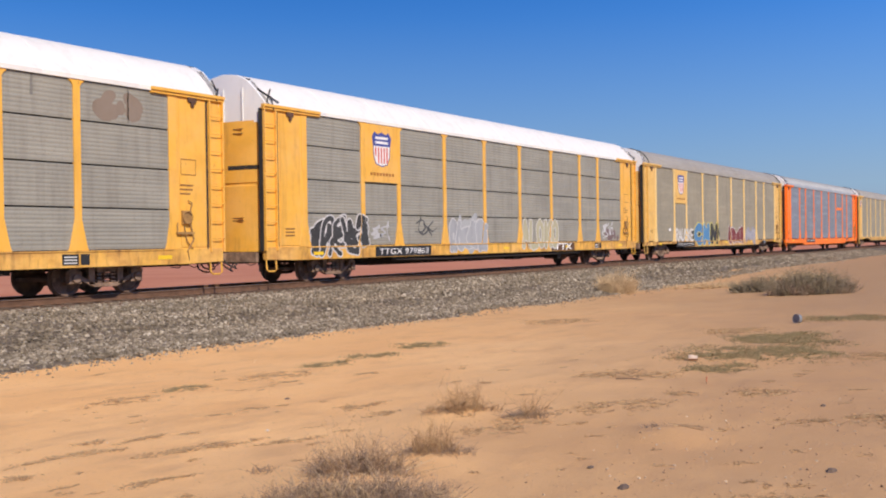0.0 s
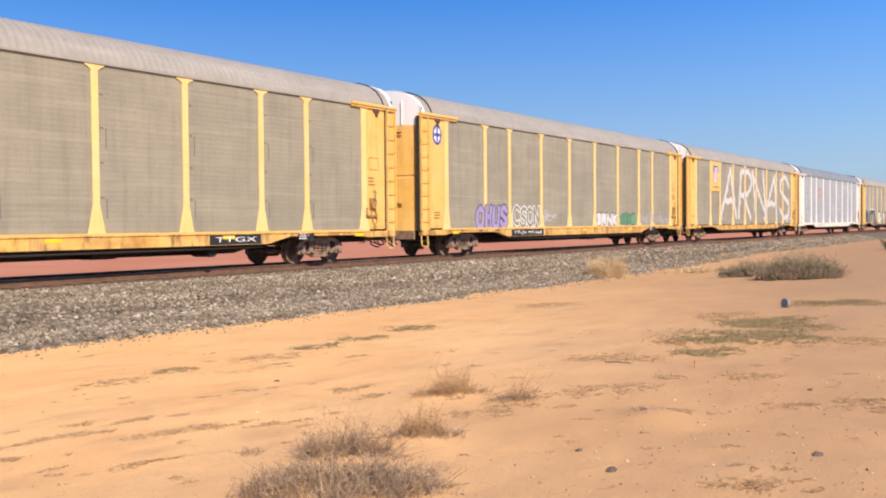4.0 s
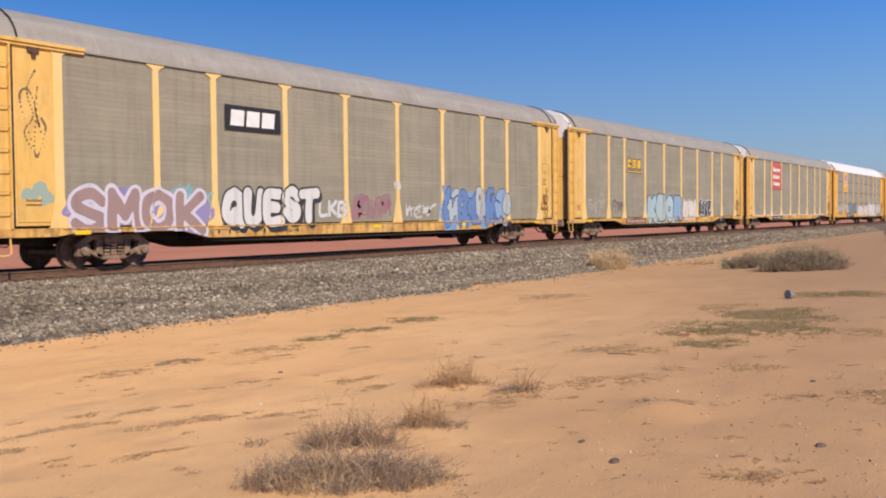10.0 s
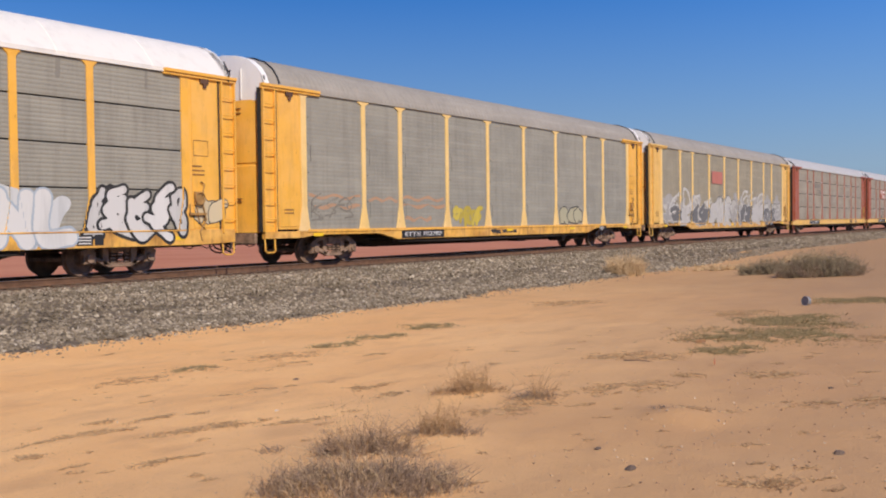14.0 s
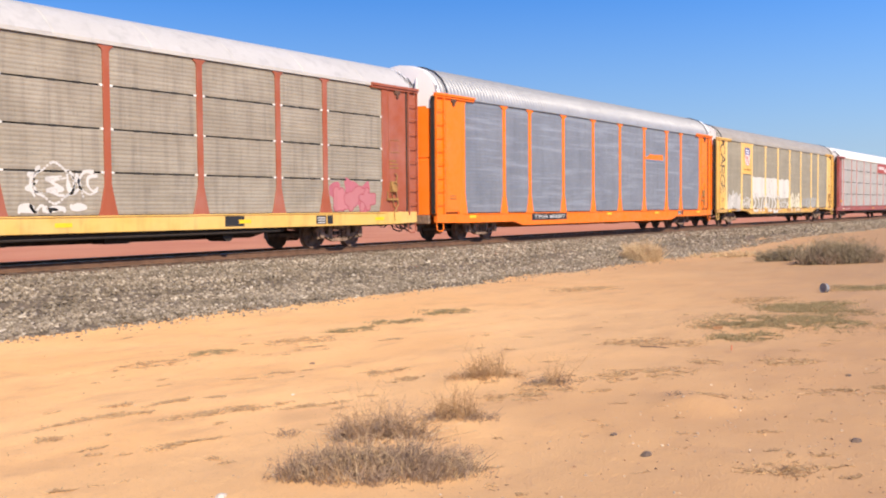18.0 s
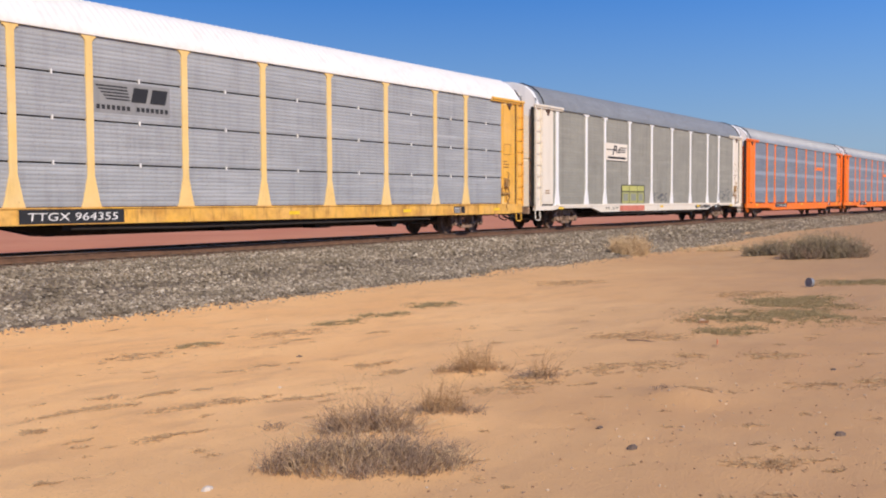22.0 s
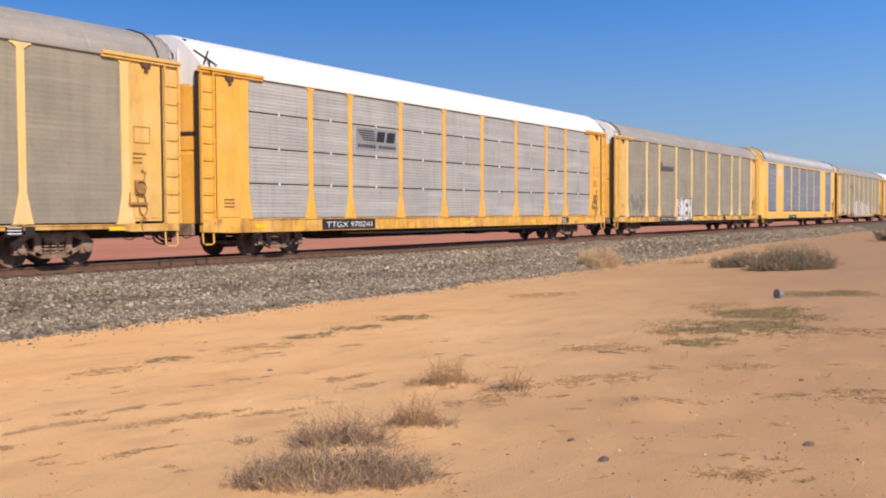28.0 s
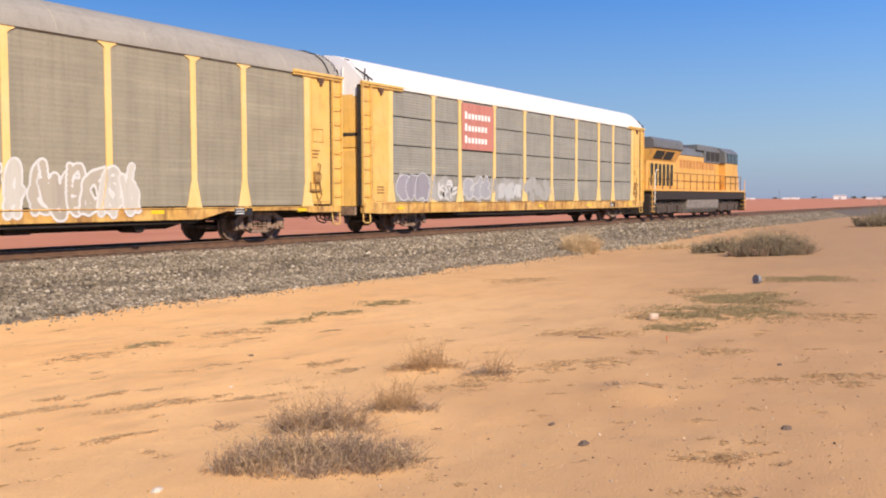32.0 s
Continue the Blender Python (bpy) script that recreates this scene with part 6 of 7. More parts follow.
    marks(c, "logo", [sheared(16.3 + 0.5 * i, 16.62 + 0.5 * i, 4.56, 4.86) for i in range(5)] + [sheared(18.9 + 0.46 * i, 19.2 + 0.46 * i, 4.34, 4.68) for i in range(5)], -1.562, WHITE)
    marks(c, "route_arrow", [[(1.9, 0.88), (2.2, 0.98), (2.2, 0.91), (2.7, 0.91), (2.7, 0.85), (2.2, 0.85), (2.2, 0.78)]], -1.566, WHITE)
    for u in (1.15, 26.0):
        flat(c, "reflector", [rect(u, u + 0.45, 1.42, 1.62)], -1.566, spray((0.75, 0.3, 0.03)))
    dots = [np.array((18.75 + 0.012 * math.sin(k * 1.3), 3.25 - 0.1 * k)) for k in range(10)]
    coat(c, "rust_streak", dots, 0.05, 0.0003, spray((0.30, 0.19, 0.10)), c, 0.03, seed=20, wobble=0.4)
    number_plate(c, "516423", 3.2, 4.6, 0.76, 1.0, None, WHITE)

    for k in (21, 27):
        c = build_car(k, "A", YELLOW, COOL_SHEET if k == 21 else LIGHT_SHEET, WHITE_ROOF, WHITE_CAP, True, "yellow auto carrier rail car, grey panels, dark logo, white roof", posts=BLEACHED if k == 21 else None, drift=0.4 if k == 21 else 0.0, crown=1.0, clips="mid")
        small_marks(c, k)
        ns_logo(c, 0.15 if k == 21 else 0.0)
        number_plate(c, "TTGX 964355" if k == 21 else "TTGX 970241", 5.3, 7.7, 0.73, 1.05, BLACK)

    c = build_car(22, "B", CREAM, GREY_SHEET, DULL_ROOF, WHITE_CAP, True, "cream auto carrier rail car, lettered sign, lime painted box", toe=CREAM, posts=WHITE_CAP, drift=0.25, crown=1.0)
    small_marks(c, 22)
    flat(c, "logo_board", [rect(6.85, 9.4, 3.14, 3.96)], -1.5585, CREAM)
    logo_bars(c, [(7.0, 7.75, 3.62, 3.67), (7.1, 9.2, 3.22, 3.32), (8.6, 9.28, 3.74, 3.79), (8.52, 9.2, 3.64, 3.69), (8.45, 9.12, 3.54, 3.59)], BLACK)
    marks(c, "logo", [sheared(7.62, 7.74, 3.4, 3.86, 0.5), sheared(7.8, 8.12, 3.78, 3.86, 0.4), sheared(7.75, 8.05, 3.6, 3.68, 0.4), sheared(8.1, 8.2, 3.5, 3.8, -0.3), sheared(8.22, 8.31, 3.5, 3.72, 0.5),
                     sheared(8.36, 8.45, 3.5, 3.8, 0.4)], -1.5645, BLACK)
    flat(c, "graffiti_outline", [rect(8.75, 11.6, 1.0, 1.99)], -1.5525, spray((0.07, 0.07, 0.04)))
    for a, b in ((8.8, 9.65), (9.7, 10.65), (10.7, 11.5)):
        flat(c, "graffiti_fill", [rect(a, b, 1.06, 1.62)], -1.5535, spray((0.42, 0.42, 0.15)))
        flat(c, "graffiti_fill", [rect(a, b, 1.68, 1.94)], -1.5535, spray((0.55, 0.54, 0.16)))
        flat(c, "graffiti_line", [rect(a + 0.15, b - 0.15, 1.2, 1.55)], -1.5545, spray((0.30, 0.31, 0.24)))
    flat(c, "graffiti_base", [rect(8.5, 11.55, 0.7, 1.0)], -1.5800, spray((0.72, 0.22, 0.14)))
    scrawl(c, 12.8, 14.8, 1.1, 1.7, (0.13, 0.13, 0.13), (0.1, 0.1, 0.1), 131, blobs=False)
    scrawl(c, 19.0, 21.6, 0.72, 0.98, (0.08, 0.08, 0.08), (0.1, 0.1, 0.1), 132, blobs=False)
    scrawl(c, 23.0, 25.4, 1.1, 2.0, (0.15, 0.15, 0.15), (0.1, 0.1, 0.1), 133, blobs=False)
    number_plate(c, "PW   103379", 6.9, 8.3, 0.71, 0.98, None, BLACK)

    for k, text in ((23, "TTGX 853453"), (24, "TTGX 853458")):
        c = build_car(k, "B", ORANGE, BANDED_SHEET, SILVER_ROOF, WHITE_CAP, True, "bright orange auto carrier rail car with blue-grey side panels", crown=0.97)
        swoosh(c)
        small_marks(c, k)
        number_plate(c, text, 6.9, 9.5, 0.69, 0.97, BLACK)

    c = build_car(25, "B", PALE, TAN_SHEET, GREY_ROOF, WHITE_CAP, True, "faded yellow auto carrier rail car with flowing white and green graffiti", crown=0.98)
    small_marks(c, 25)
    notches(c)
    haze_patch(c, 11.0, 17.2, 0.7, 1.7, (0.24, 0.33, 0.23), 146)
    scrawl(c, 11.0, 17.0, 0.72, 2.4, (0.64, 0.67, 0.58), (0.09, 0.2, 0.13), 141, 9, thick=0.11, rim=0.035, fills=((0.66, 0.68, 0.6), (0.42, 0.55, 0.42), (0.7, 0.7, 0.66)), base=0.026)
    haze_patch(c, 17.0, 24.2, 0.9, 2.4, (0.46, 0.47, 0.48), 142)
    haze_patch(c, 18.0, 20.4, 1.6, 2.5, (0.22, 0.42, 0.55), 145, 0.0006)
    scrawl(c, 17.2, 24.0, 0.72, 2.25, (0.72, 0.69, 0.68), (0.36, 0.36, 0.40), 142, 8, thick=0.15, rim=0.03, base=0.003)
    scrawl(c, 0.7, 1.6, 1.3, 2.4, (0.25, 0.45, 0.6), (0.25, 0.45, 0.6), 143, 1, blobs=False)
    number_plate(c, "TTGX 700223", 6.9, 9.5, 0.69, 0.97, BLACK, AMBER)

    c = build_car(26, "B", PALE, TAN_SHEET, GREY_ROOF, WHITE_CAP, False, "faded yellow auto carrier rail car, shield logo, black and white graffiti")
    shield_board(c, PALE)
    small_marks(c, 26)
    scrawl(c, 2.0, 6.4, 0.8, 2.2, (0.68, 0.66, 0.6), (0.03, 0.03, 0.03), 151, 6, thick=0.14, rim=0.07)

    c = build_car(28, "B", PALE, TAN_SHEET, GREY_ROOF, WHITE_CAP, True, "faded yellow auto carrier rail car with a white graffiti tag", belly=False)
    small_marks(c, 28)
    notches(c)
    logo_bars(c, [(6.8, 7.05, 3.62, 4.12)] + [(7.12 + 0.27 * i, 7.32 + 0.27 * i, 3.64, 3.92) for i in range(7)], spray((0.12, 0.12, 0.12)))
    haze_patch(c, 9.7, 12.3, 0.7, 2.0, (0.72, 0.7, 0.66), 161)
    tag(c, "LMEH", 9.6, 12.3, 0.70, 2.1, (0.74, 0.72, 0.68), (0.03, 0.03, 0.03), 161, thick=0.2, rim=0.05, drop=(0.04, 0.04, 0.04), base=0.003)
    haze_patch(c, 2.2, 4.2, 1.3, 2.1, (0.22, 0.2, 0.16), 162)
    number_plate(c, "TTGX 991413", 6.8, 9.1, 0.69, 0.97, BLACK)
    flat(c, "data_plate", [rect(18.8, 19.5, 0.72, 0.97)], -1.564, BLACK)

    c = build_car(29, "B", LEMON, BLUE_SHEET, SILVER_ROOF, LEMON, True, "smooth light yellow auto carrier rail car with blue-grey window panels", special="wide", crown=1.0, door=WHITE_CAP)
    small_marks(c, 29)
    flat(c, "end_stripe", [rect(0.3, 0.36, 1.1, 4.6)], -1.5, WHITE)
    faint = spray((0.78, 0.68, 0.42))
    marks(c, "logo", [[(5.05 + 0.4 * math.cos(a), 4.4 + 0.36 * math.sin(a)) for a in np.linspace(0.7, 5.6, 14)], sheared(5.4, 5.95, 4.06, 4.74, 0.05)], -1.5435, faint)
    flat(c, "logo_bar", [rect(4.6, 6.1, 3.7, 3.78)], -1.5435, faint)
    number_plate(c, "CTTX 604210", 8.5, 11.0, 0.71, 0.97, BLACK)

    c = build_car(30, "B", PALE, TAN_SHEET, GREY_ROOF, WHITE_CAP, False, "faded yellow auto carrier rail car, small dark logo, white graffiti")
    small_marks(c, 30)
    barred_logo(c, spray((0.07, 0.07, 0.065)), 0.05)
    scrawl(c, 2.0, 4.4, 1.2, 2.1, (0.60, 0.58, 0.54), (0.5, 0.5, 0.5), 171, 4, blobs=False, wide=1.6)
    haze_patch(c, 8.9, 15.0, 0.68, 2.1, (0.42, 0.36, 0.27), 172)
    scrawl(c, 9.0, 15.0, 0.70, 2.4, (0.46, 0.40, 0.31), (0.74, 0.72, 0.68), 172, 10, thick=0.13, rim=0.06, fills=((0.46, 0.40, 0.31), (0.6, 0.56, 0.48), (0.4, 0.33, 0.24)), base=0.003)
    scrawl(c, 15.0, 19.0, 0.70, 2.2, (0.48, 0.42, 0.33), (0.74, 0.72, 0.68), 173, 7, thick=0.13, rim=0.06, fills=((0.48, 0.42, 0.33), (0.62, 0.58, 0.5)), base=0.003)
    number_plate(c, "TTGX 971534", 6.6, 9.2, 0.69, 0.97, BLACK)

    c = build_car(31, "A", PALE, GREY_SHEET, WHITE_ROOF, WHITE_CAP, False, "yellow auto carrier rail car with faded red board and white roof", crown=0.98, posts=BLEACHED)
    red_board(c, 3.2, 5.05, (0.60, 0.22, 0.17))
    haze_patch(c, 2.0, 6.5, 1.15, 2.1, (0.42, 0.41, 0.38), 185)
    haze_patch(c, 6.9, 15.0, 1.15, 2.1, (0.40, 0.39, 0.36), 186)
    small_marks(c, 31)
    scrawl(c, 2.0, 4.4, 1.15, 2.2, (0.38, 0.36, 0.40), (0.62, 0.62, 0.64), 181, 3, thick=0.16, rim=0.035)
    scrawl(c, 4.8, 6.4, 1.15, 2.1, (0.66, 0.65, 0.62), (0.4, 0.4, 0.4), 184, 3, blobs=False, wide=1.5)
    scrawl(c, 6.8, 9.2, 1.15, 2.2, (0.42, 0.42, 0.44), (0.66, 0.65, 0.64), 182, 3, thick=0.16, rim=0.035)
    scrawl(c, 9.8, 12.0, 1.15, 2.0, (0.64, 0.64, 0.62), (0.45, 0.45, 0.45), 183, 3, rim=0.03)


def notches(c):
    """Small dark vent slots beside the posts."""
    for a in POSTS[:-1]:
        tagged(flat(c, "sheet_notch", [rect(a + 0.13, a + 0.24, z, z + 0.035) for z in (1.9, 2.75, 3.6, 4.4)] + [rect(a + 0.3, a + 0.33, z - 0.5, z) for z in (1.9, 3.6)], -1.523, spray((0.15, 0.14, 0.115))), kind="stuff")


def shield_board(c, ground):
    flat(c, "logo_board", [rect(4.7, 6.55, 3.2, 5.12)], -1.5585, ground)
    shield(c, 5.12, 6.12, 3.75, 4.85)
    logo_bars(c, [(4.98 + 0.17 * i, 5.1 + 0.17 * i, 3.42, 3.52) for i in range(8)], spray((0.42, 0.16, 0.02)))


def barred_logo(c, ink, dz=0.0):
    """Speed bars, two slanting blocks and two short rows beneath."""
    logo_bars(c, [(6.8, 7.95 - 0.05 * i, 4.02 - 0.1 * i + dz, 4.07 - 0.1 * i + dz) for i in range(4)], ink, -1.5170)
    blocks = [sheared(7.92, 8.02, 3.7, 4.05, 0.3), [(8.02, 4.05), (8.14, 4.05), (8.3, 3.7), (8.18, 3.7)], sheared(8.24, 8.34, 3.7, 4.05, 0.3)]
    blocks += [sheared(8.5, 8.85, lo, lo + 0.075, 0.3) for lo in (3.7, 3.84, 3.975)]
    marks(c, "logo", [[(u, z + dz) for u, z in p] for p in blocks], -1.5170, ink)
    logo_bars(c, [(7.95 + 0.17 * i, 8.07 + 0.17 * i, 3.46 + dz, 3.57 + dz) for i in range(6)] + [(7.95 + 0.16 * i, 8.06 + 0.16 * i, 3.27 + dz, 3.38 + dz) for i in range(8)], ink, -1.5170)


def ns_logo(c, du):
    flat(c, "logo_board", [rect(6.95 + du, 9.25 + du, 3.35, 4.1), ], -1.5165, spray((0.29, 0.29, 0.285)))
    for i in range(5):
        marks(c, "logo", [sheared(7.05 + du + 0.07 * i, 7.95 + du + 0.02 * i, 3.98 - 0.075 * i, 4.02 - 0.075 * i, -0.6)], -1.519, BLACK)
    marks(c, "logo", [sheared(8.05 + du, 8.5 + du, 3.66, 4.02), sheared(8.62 + du, 9.1 + du, 3.66, 4.02)], -1.519, BLACK)
    logo_bars(c, [(7.05 + du + 0.145 * i, 7.15 + du + 0.145 * i, 3.44, 3.55) for i in range(15) if i != 7], BLACK, -1.519)


def swoosh(c):
    flat(c, "logo", [[(18.2, 3.58), (20.5, 3.58), (20.4, 3.86), (19.3, 3.83), (18.75, 3.85), (18.55, 3.72), (18.2, 3.68)]], -1.5175, ORANGE)
    flat(c, "logo_shadow", [rect(18.25, 20.45, 3.47, 3.52)], -1.5175, spray((0.16, 0.2, 0.3)))


def roundel(c):
    ring = [(1.1 + 0.3 * math.cos(a), 4.5 + 0.38 * math.sin(a)) for a in np.linspace(0, 2 * math.pi, 25)[:-1]]
    flat(c, "logo_disc", [ring], -1.553, BLUE)
    flat(c, "logo_ring", [[(1.1 + (u - 1.1) * 0.72, 4.5 + (z - 4.5) * 0.72) for u, z in ring]], -1.556, WHITE)
    flat(c, "logo_cross", [rect(1.05, 1.15, 4.25, 4.75), rect(0.9, 1.3, 4.44, 4.56)], -1.559, BLUE)


def block_logo(c):
    ink = spray((0.85, 0.50, 0.03))
    for m, off, y in ((BLACK, 0.035, -1.5170), (ink, 0.0, -1.5195)):
        marks(c, "logo", [sheared(7.05 + 0.66 * i - off, 7.5 + 0.66 * i + off, 3.62 - off, 4.08 + off, 0.12) for i in range(3)] + [rect(7.0 - off, 9.0 + off, 3.4 - off, 3.47 + off)], y, m)
    marks(c, "logo", [sheared(7.26, 7.56, 3.79, 3.9, 0.12), sheared(7.9, 8.08, 3.9, 3.95, 0.12), sheared(7.84, 8.02, 3.73, 3.78, 0.12)], -1.5215, BLACK)


def red_board(c, z0, z1, colour=(0.60, 0.12, 0.09)):
    flat(c, "logo_board", [rect(6.72, 9.37, z0, z1)], -1.5585, spray(colour))
    h = z1 - z0
    bars = []
    for row, n in ((0.66, 8), (0.40, 7), (0.14, 7)):
        bars += [rect(6.95 + 0.27 * i, 7.15 + 0.27 * i, z0 + h * row, z0 + h * (row + (0.16 if i == 0 else 0.12))) for i in range(n)]
    marks(c, "logo", bars, -1.5625, WHITE)


# ---- the pusher locomotive ----
LOCO_BOGIE = plain("dusty_dark_bogie_steel", (0.085, 0.062, 0.048), 0.85, 0.1, 0.5)


def build_loco():
    x0 = car_x(32, 0) - BODY / 2 + 0.1
    loco = thing("locomotive", "yellow diesel freight locomotive with grey roof at the train's tail", "locomotive", at=(x0 + 11.15, TRACK, RAIL))
    CARS.append((loco, x0 + 11.15))
    grey = paint("loco_grey_paint", (0.13, 0.135, 0.14), 0.2, 0.4, 0.2)
    yel = paint("loco_yellow_paint", (0.70, 0.37, 0.085), 0.25, 0.8, 0.4)

    def box(name, u0, y0, z0, u1, y1, z1, mat, bevel=0.03, parent=None, label=""):
        return piece(name, Shape().box(u0 - 11.15, y0, z0, u1 - 11.15, y1, z1).mesh(name, mat, bevel=bevel), parent or loco, label=label)

    box("frame", 0.4, -1.5, 1.12, 21.9, 1.5, 1.64, FRAME_BLACK)
    box("walkway", 0.3, -1.54, 1.64, 21.7, 1.54, 1.78, yel)
    hood = Shape()
    hood.bar([(-0.95, 1.6), (0.95, 1.6), (0.95, 4.05), (-0.95, 4.05)], 6.2 - 11.15, 16.4 - 11.15)
    piece("engine_hood", hood.mesh("engine_hood", yel, bevel=0.04), loco)
    top = Shape().bar([(-0.97, 4.05), (0.97, 4.05), (0.8, 4.6), (-0.8, 4.6)], 6.2 - 11.15, 16.4 - 11.15)
    piece("hood_roof", top.mesh("hood_roof", grey, bevel=0.04), loco, label="grey roof")
    box("radiator_housing", 0.9, -1.0, 1.6, 6.2, 1.0, 3.55, yel)
    wing = Shape().bar([(-1.38, 4.2), (1.38, 4.2), (1.5, 4.3), (1.5, 4.72), (1.3, 4.9), (-1.3, 4.9), (-1.5, 4.72), (-1.5, 4.3)], 0.8 - 11.15, 6.3 - 11.15)
    piece("radiator_wing", wing.mesh("radiator_wing", grey, bevel=0.03), loco, label="grey flared radiator section")
    side = Shape().bar([(1.0, 3.5), (1.4, 4.2), (-1.4, 4.2), (-1.0, 3.5)], 0.82 - 11.15, 6.28 - 11.15)
    piece("radiator_skirt", side.mesh("radiator_skirt", yel), loco)
    for u in (1.7, 3.5):
        g = Shape().bar([(-1.09, 3.62), (-1.37, 4.11), (-1.34, 4.13), (-1.06, 3.64)], u - 11.15, u + 1.6 - 11.15)
        piece("radiator_grille", g.mesh("radiator_grille", SEAM), loco)
    box("rear_grille", 1.3, -1.02, 2.0, 5.9, -0.98, 3.35, SEAM, 0.0)
    for i in range(7):
        box("grille_bar", 1.3 + 0.74 * i, -1.05, 1.95, 1.42 + 0.74 * i, -1.0, 3.4, LEMON, 0.0)
    grab = Shape().tube([(0.95 - 11.15, -1.5, 0.9), (0.95 - 11.15, -1.52, 2.7), (1.35 - 11.15, -1.5, 2.95)], 0.035, 6)
    piece("grab_iron", grab.mesh("grab_iron", WHITE), loco)
    box("hood_upper", 12.6, -1.02, 3.7, 16.4, 1.02, 4.72, grey)
    for i in range(3):
        box("hood_vent", 12.9 + 1.15 * i, -1.05, 3.85, 13.85 + 1.15 * i, -1.0, 4.5, SEAM, 0.0)
    for i in range(10):
        box("hood_door", 6.5 + 0.97 * i, -0.975, 1.75, 7.35 + 0.97 * i, -0.94, 3.6, yel, 0.01)
    box("blower_housing", 11.0, -1.0, 4.5, 15.8, 1.0, 4.9, grey)
    box("exhaust_stack", 8.5, -0.3, 4.4, 9.4, 0.3, 4.7, FRAME_BLACK)
    cab = Shape().bar([(-1.45, 1.6), (1.45, 1.6), (1.45, 3.72), (-1.45, 3.72)], 16.4 - 11.15, 19.6 - 11.15)
    piece("cab_side", cab.mesh("cab_side", yel, bevel=0.03), loco)
    ctop = Shape().bar([(-1.45, 3.72), (1.45, 3.72), (1.42, 4.55), (1.0, 4.88), (-1.0, 4.88), (-1.42, 4.55)], 16.3 - 11.15, 19.7 - 11.15)
    piece("cab_top", ctop.mesh("cab_top", grey, bevel=0.03), loco, label="grey cab top")
    for u in (16.8, 17.8, 18.7):
        box("cab_window", u, -1.475, 3.8, u + 0.82, -1.42, 4.48, GLASS, 0.0)
    for y in (-1.2, 0.25):
        box("windscreen", 19.68, y, 3.78, 19.74, y + 0.95, 4.45, GLASS, 0.0)
    nose = Shape().loft([[(19.6 - 11.15, y, z) for y, z in ((-1.4, 1.6), (1.4, 1.6), (1.35, 3.72), (-1.35, 3.72))], [(21.3 - 11.15, y, z) for y, z in ((-1.15, 1.6), (1.15, 1.6), (1.05, 3.15), (-1.05, 3.15))]])
    piece("nose", nose.mesh("nose", yel, bevel=0.05), loco)
    for y in (-0.35, 0.35):
        head = Shape().tube([(21.2 - 11.15, y, 2.3), (21.34 - 11.15, y, 2.3)], 0.12, 12)
        piece("headlight", head.mesh("headlight", WHITE), loco)
    for i in range(11):
        box("faded_letter", 7.2 + 0.72 * i, -0.990, 3.2, 7.7 + 0.72 * i, -0.982, 3.75, spray((0.60, 0.27, 0.07)), 0.0)
    tank = Shape().bar([(-1.2, 0.22), (1.2, 0.22), (1.46, 0.55), (1.46, 1.3), (-1.46, 1.3), (-1.46, 0.55)], 7.4 - 11.15, 14.6 - 11.15)
    piece("fuel_tank", tank.mesh("fuel_tank", plain("tank_grey", (0.22, 0.19, 0.16), 0.75, 0, 0.5), bevel=0.06), loco, label="dusty grey fuel tank")
    for u in (0.5, 21.6):
        box("pilot", u - 0.25, -1.45, 0.25, u + 0.25, 1.45, 1.4, FRAME_BLACK)
    rail = Shape()
    for i in range(15):
        u = 1.0 + 1.38 * i - 11.15
        rail.tube([(u, -1.5, 1.75), (u, -1.5, 2.8)], 0.028, 5)
    rail.tube([(1.0 - 11.15, -1.5, 2.8), (20.4 - 11.15, -1.5, 2.8)], 0.026, 5)
    rail.tube([(1.0 - 11.15, -1.5, 2.3), (20.4 - 11.15, -1.5, 2.3)], 0.015, 5)
    piece("handrail", rail.mesh("handrail", plain("dark_handrail", (0.16, 0.09, 0.035), 0.7)), loco)
    stairs = Shape()
    for u in (0.35, 21.3):
        for i in range(4):
            stairs.box(u - 11.15, -1.55, 0.4 + 0.3 * i, u + 0.55 - 11.15, -1.25, 0.45 + 0.3 * i)
        stairs.tube([(u - 11.15, -1.56, 0.4), (u - 11.15, -1.56, 2.6)], 0.025, 5)
    piece("step_ladder", stairs.mesh("step_ladder", yel), loco)
    for cu in (4.2, 17.9):
        f = Shape()
        for y in (-1.12, 1.12):
            f.plate([(-2.8, 0.55), (-2.6, 1.0), (2.6, 1.0), (2.8, 0.55), (2.4, 0.32), (-2.4, 0.32)], y - 0.08, y + 0.08)
            for x in (-2.0, 0, 2.0):
                f.box(x - 0.28, y - 0.2, 0.28, x + 0.28, y + 0.1, 0.78)
                f.tube([(x + 0.45, y - 0.1, 0.5), (x + 0.45, y - 0.1, 0.95)], 0.1, 8)
        f.box(-2.5, -1.05, 0.3, 2.5, 1.05, 1.1)
        f.box(-2.6, -0.66, 0.12, 2.6, 0.66, 0.5)
        b = piece("bogie", f.mesh("bogie_frame", LOCO_BOGIE, bevel=0.02), loco, (cu - 11.15, 0, 0))
        for dx in (-2.0, 0, 2.0):
            w = new("wheelset", wheelset_mesh(0.52))
            w.parent = b
            w.matrix_parent_inverse = Matrix.Translation((dx, 0, 0.52))
            WHEELSETS.append(w)


# ---- dry plants ----
def mesh_raw(s, name, material):
    me = bpy.data.meshes.new(name)
    me.from_pydata(s.v, [], s.f)
    me.materials.append(material)
    return me


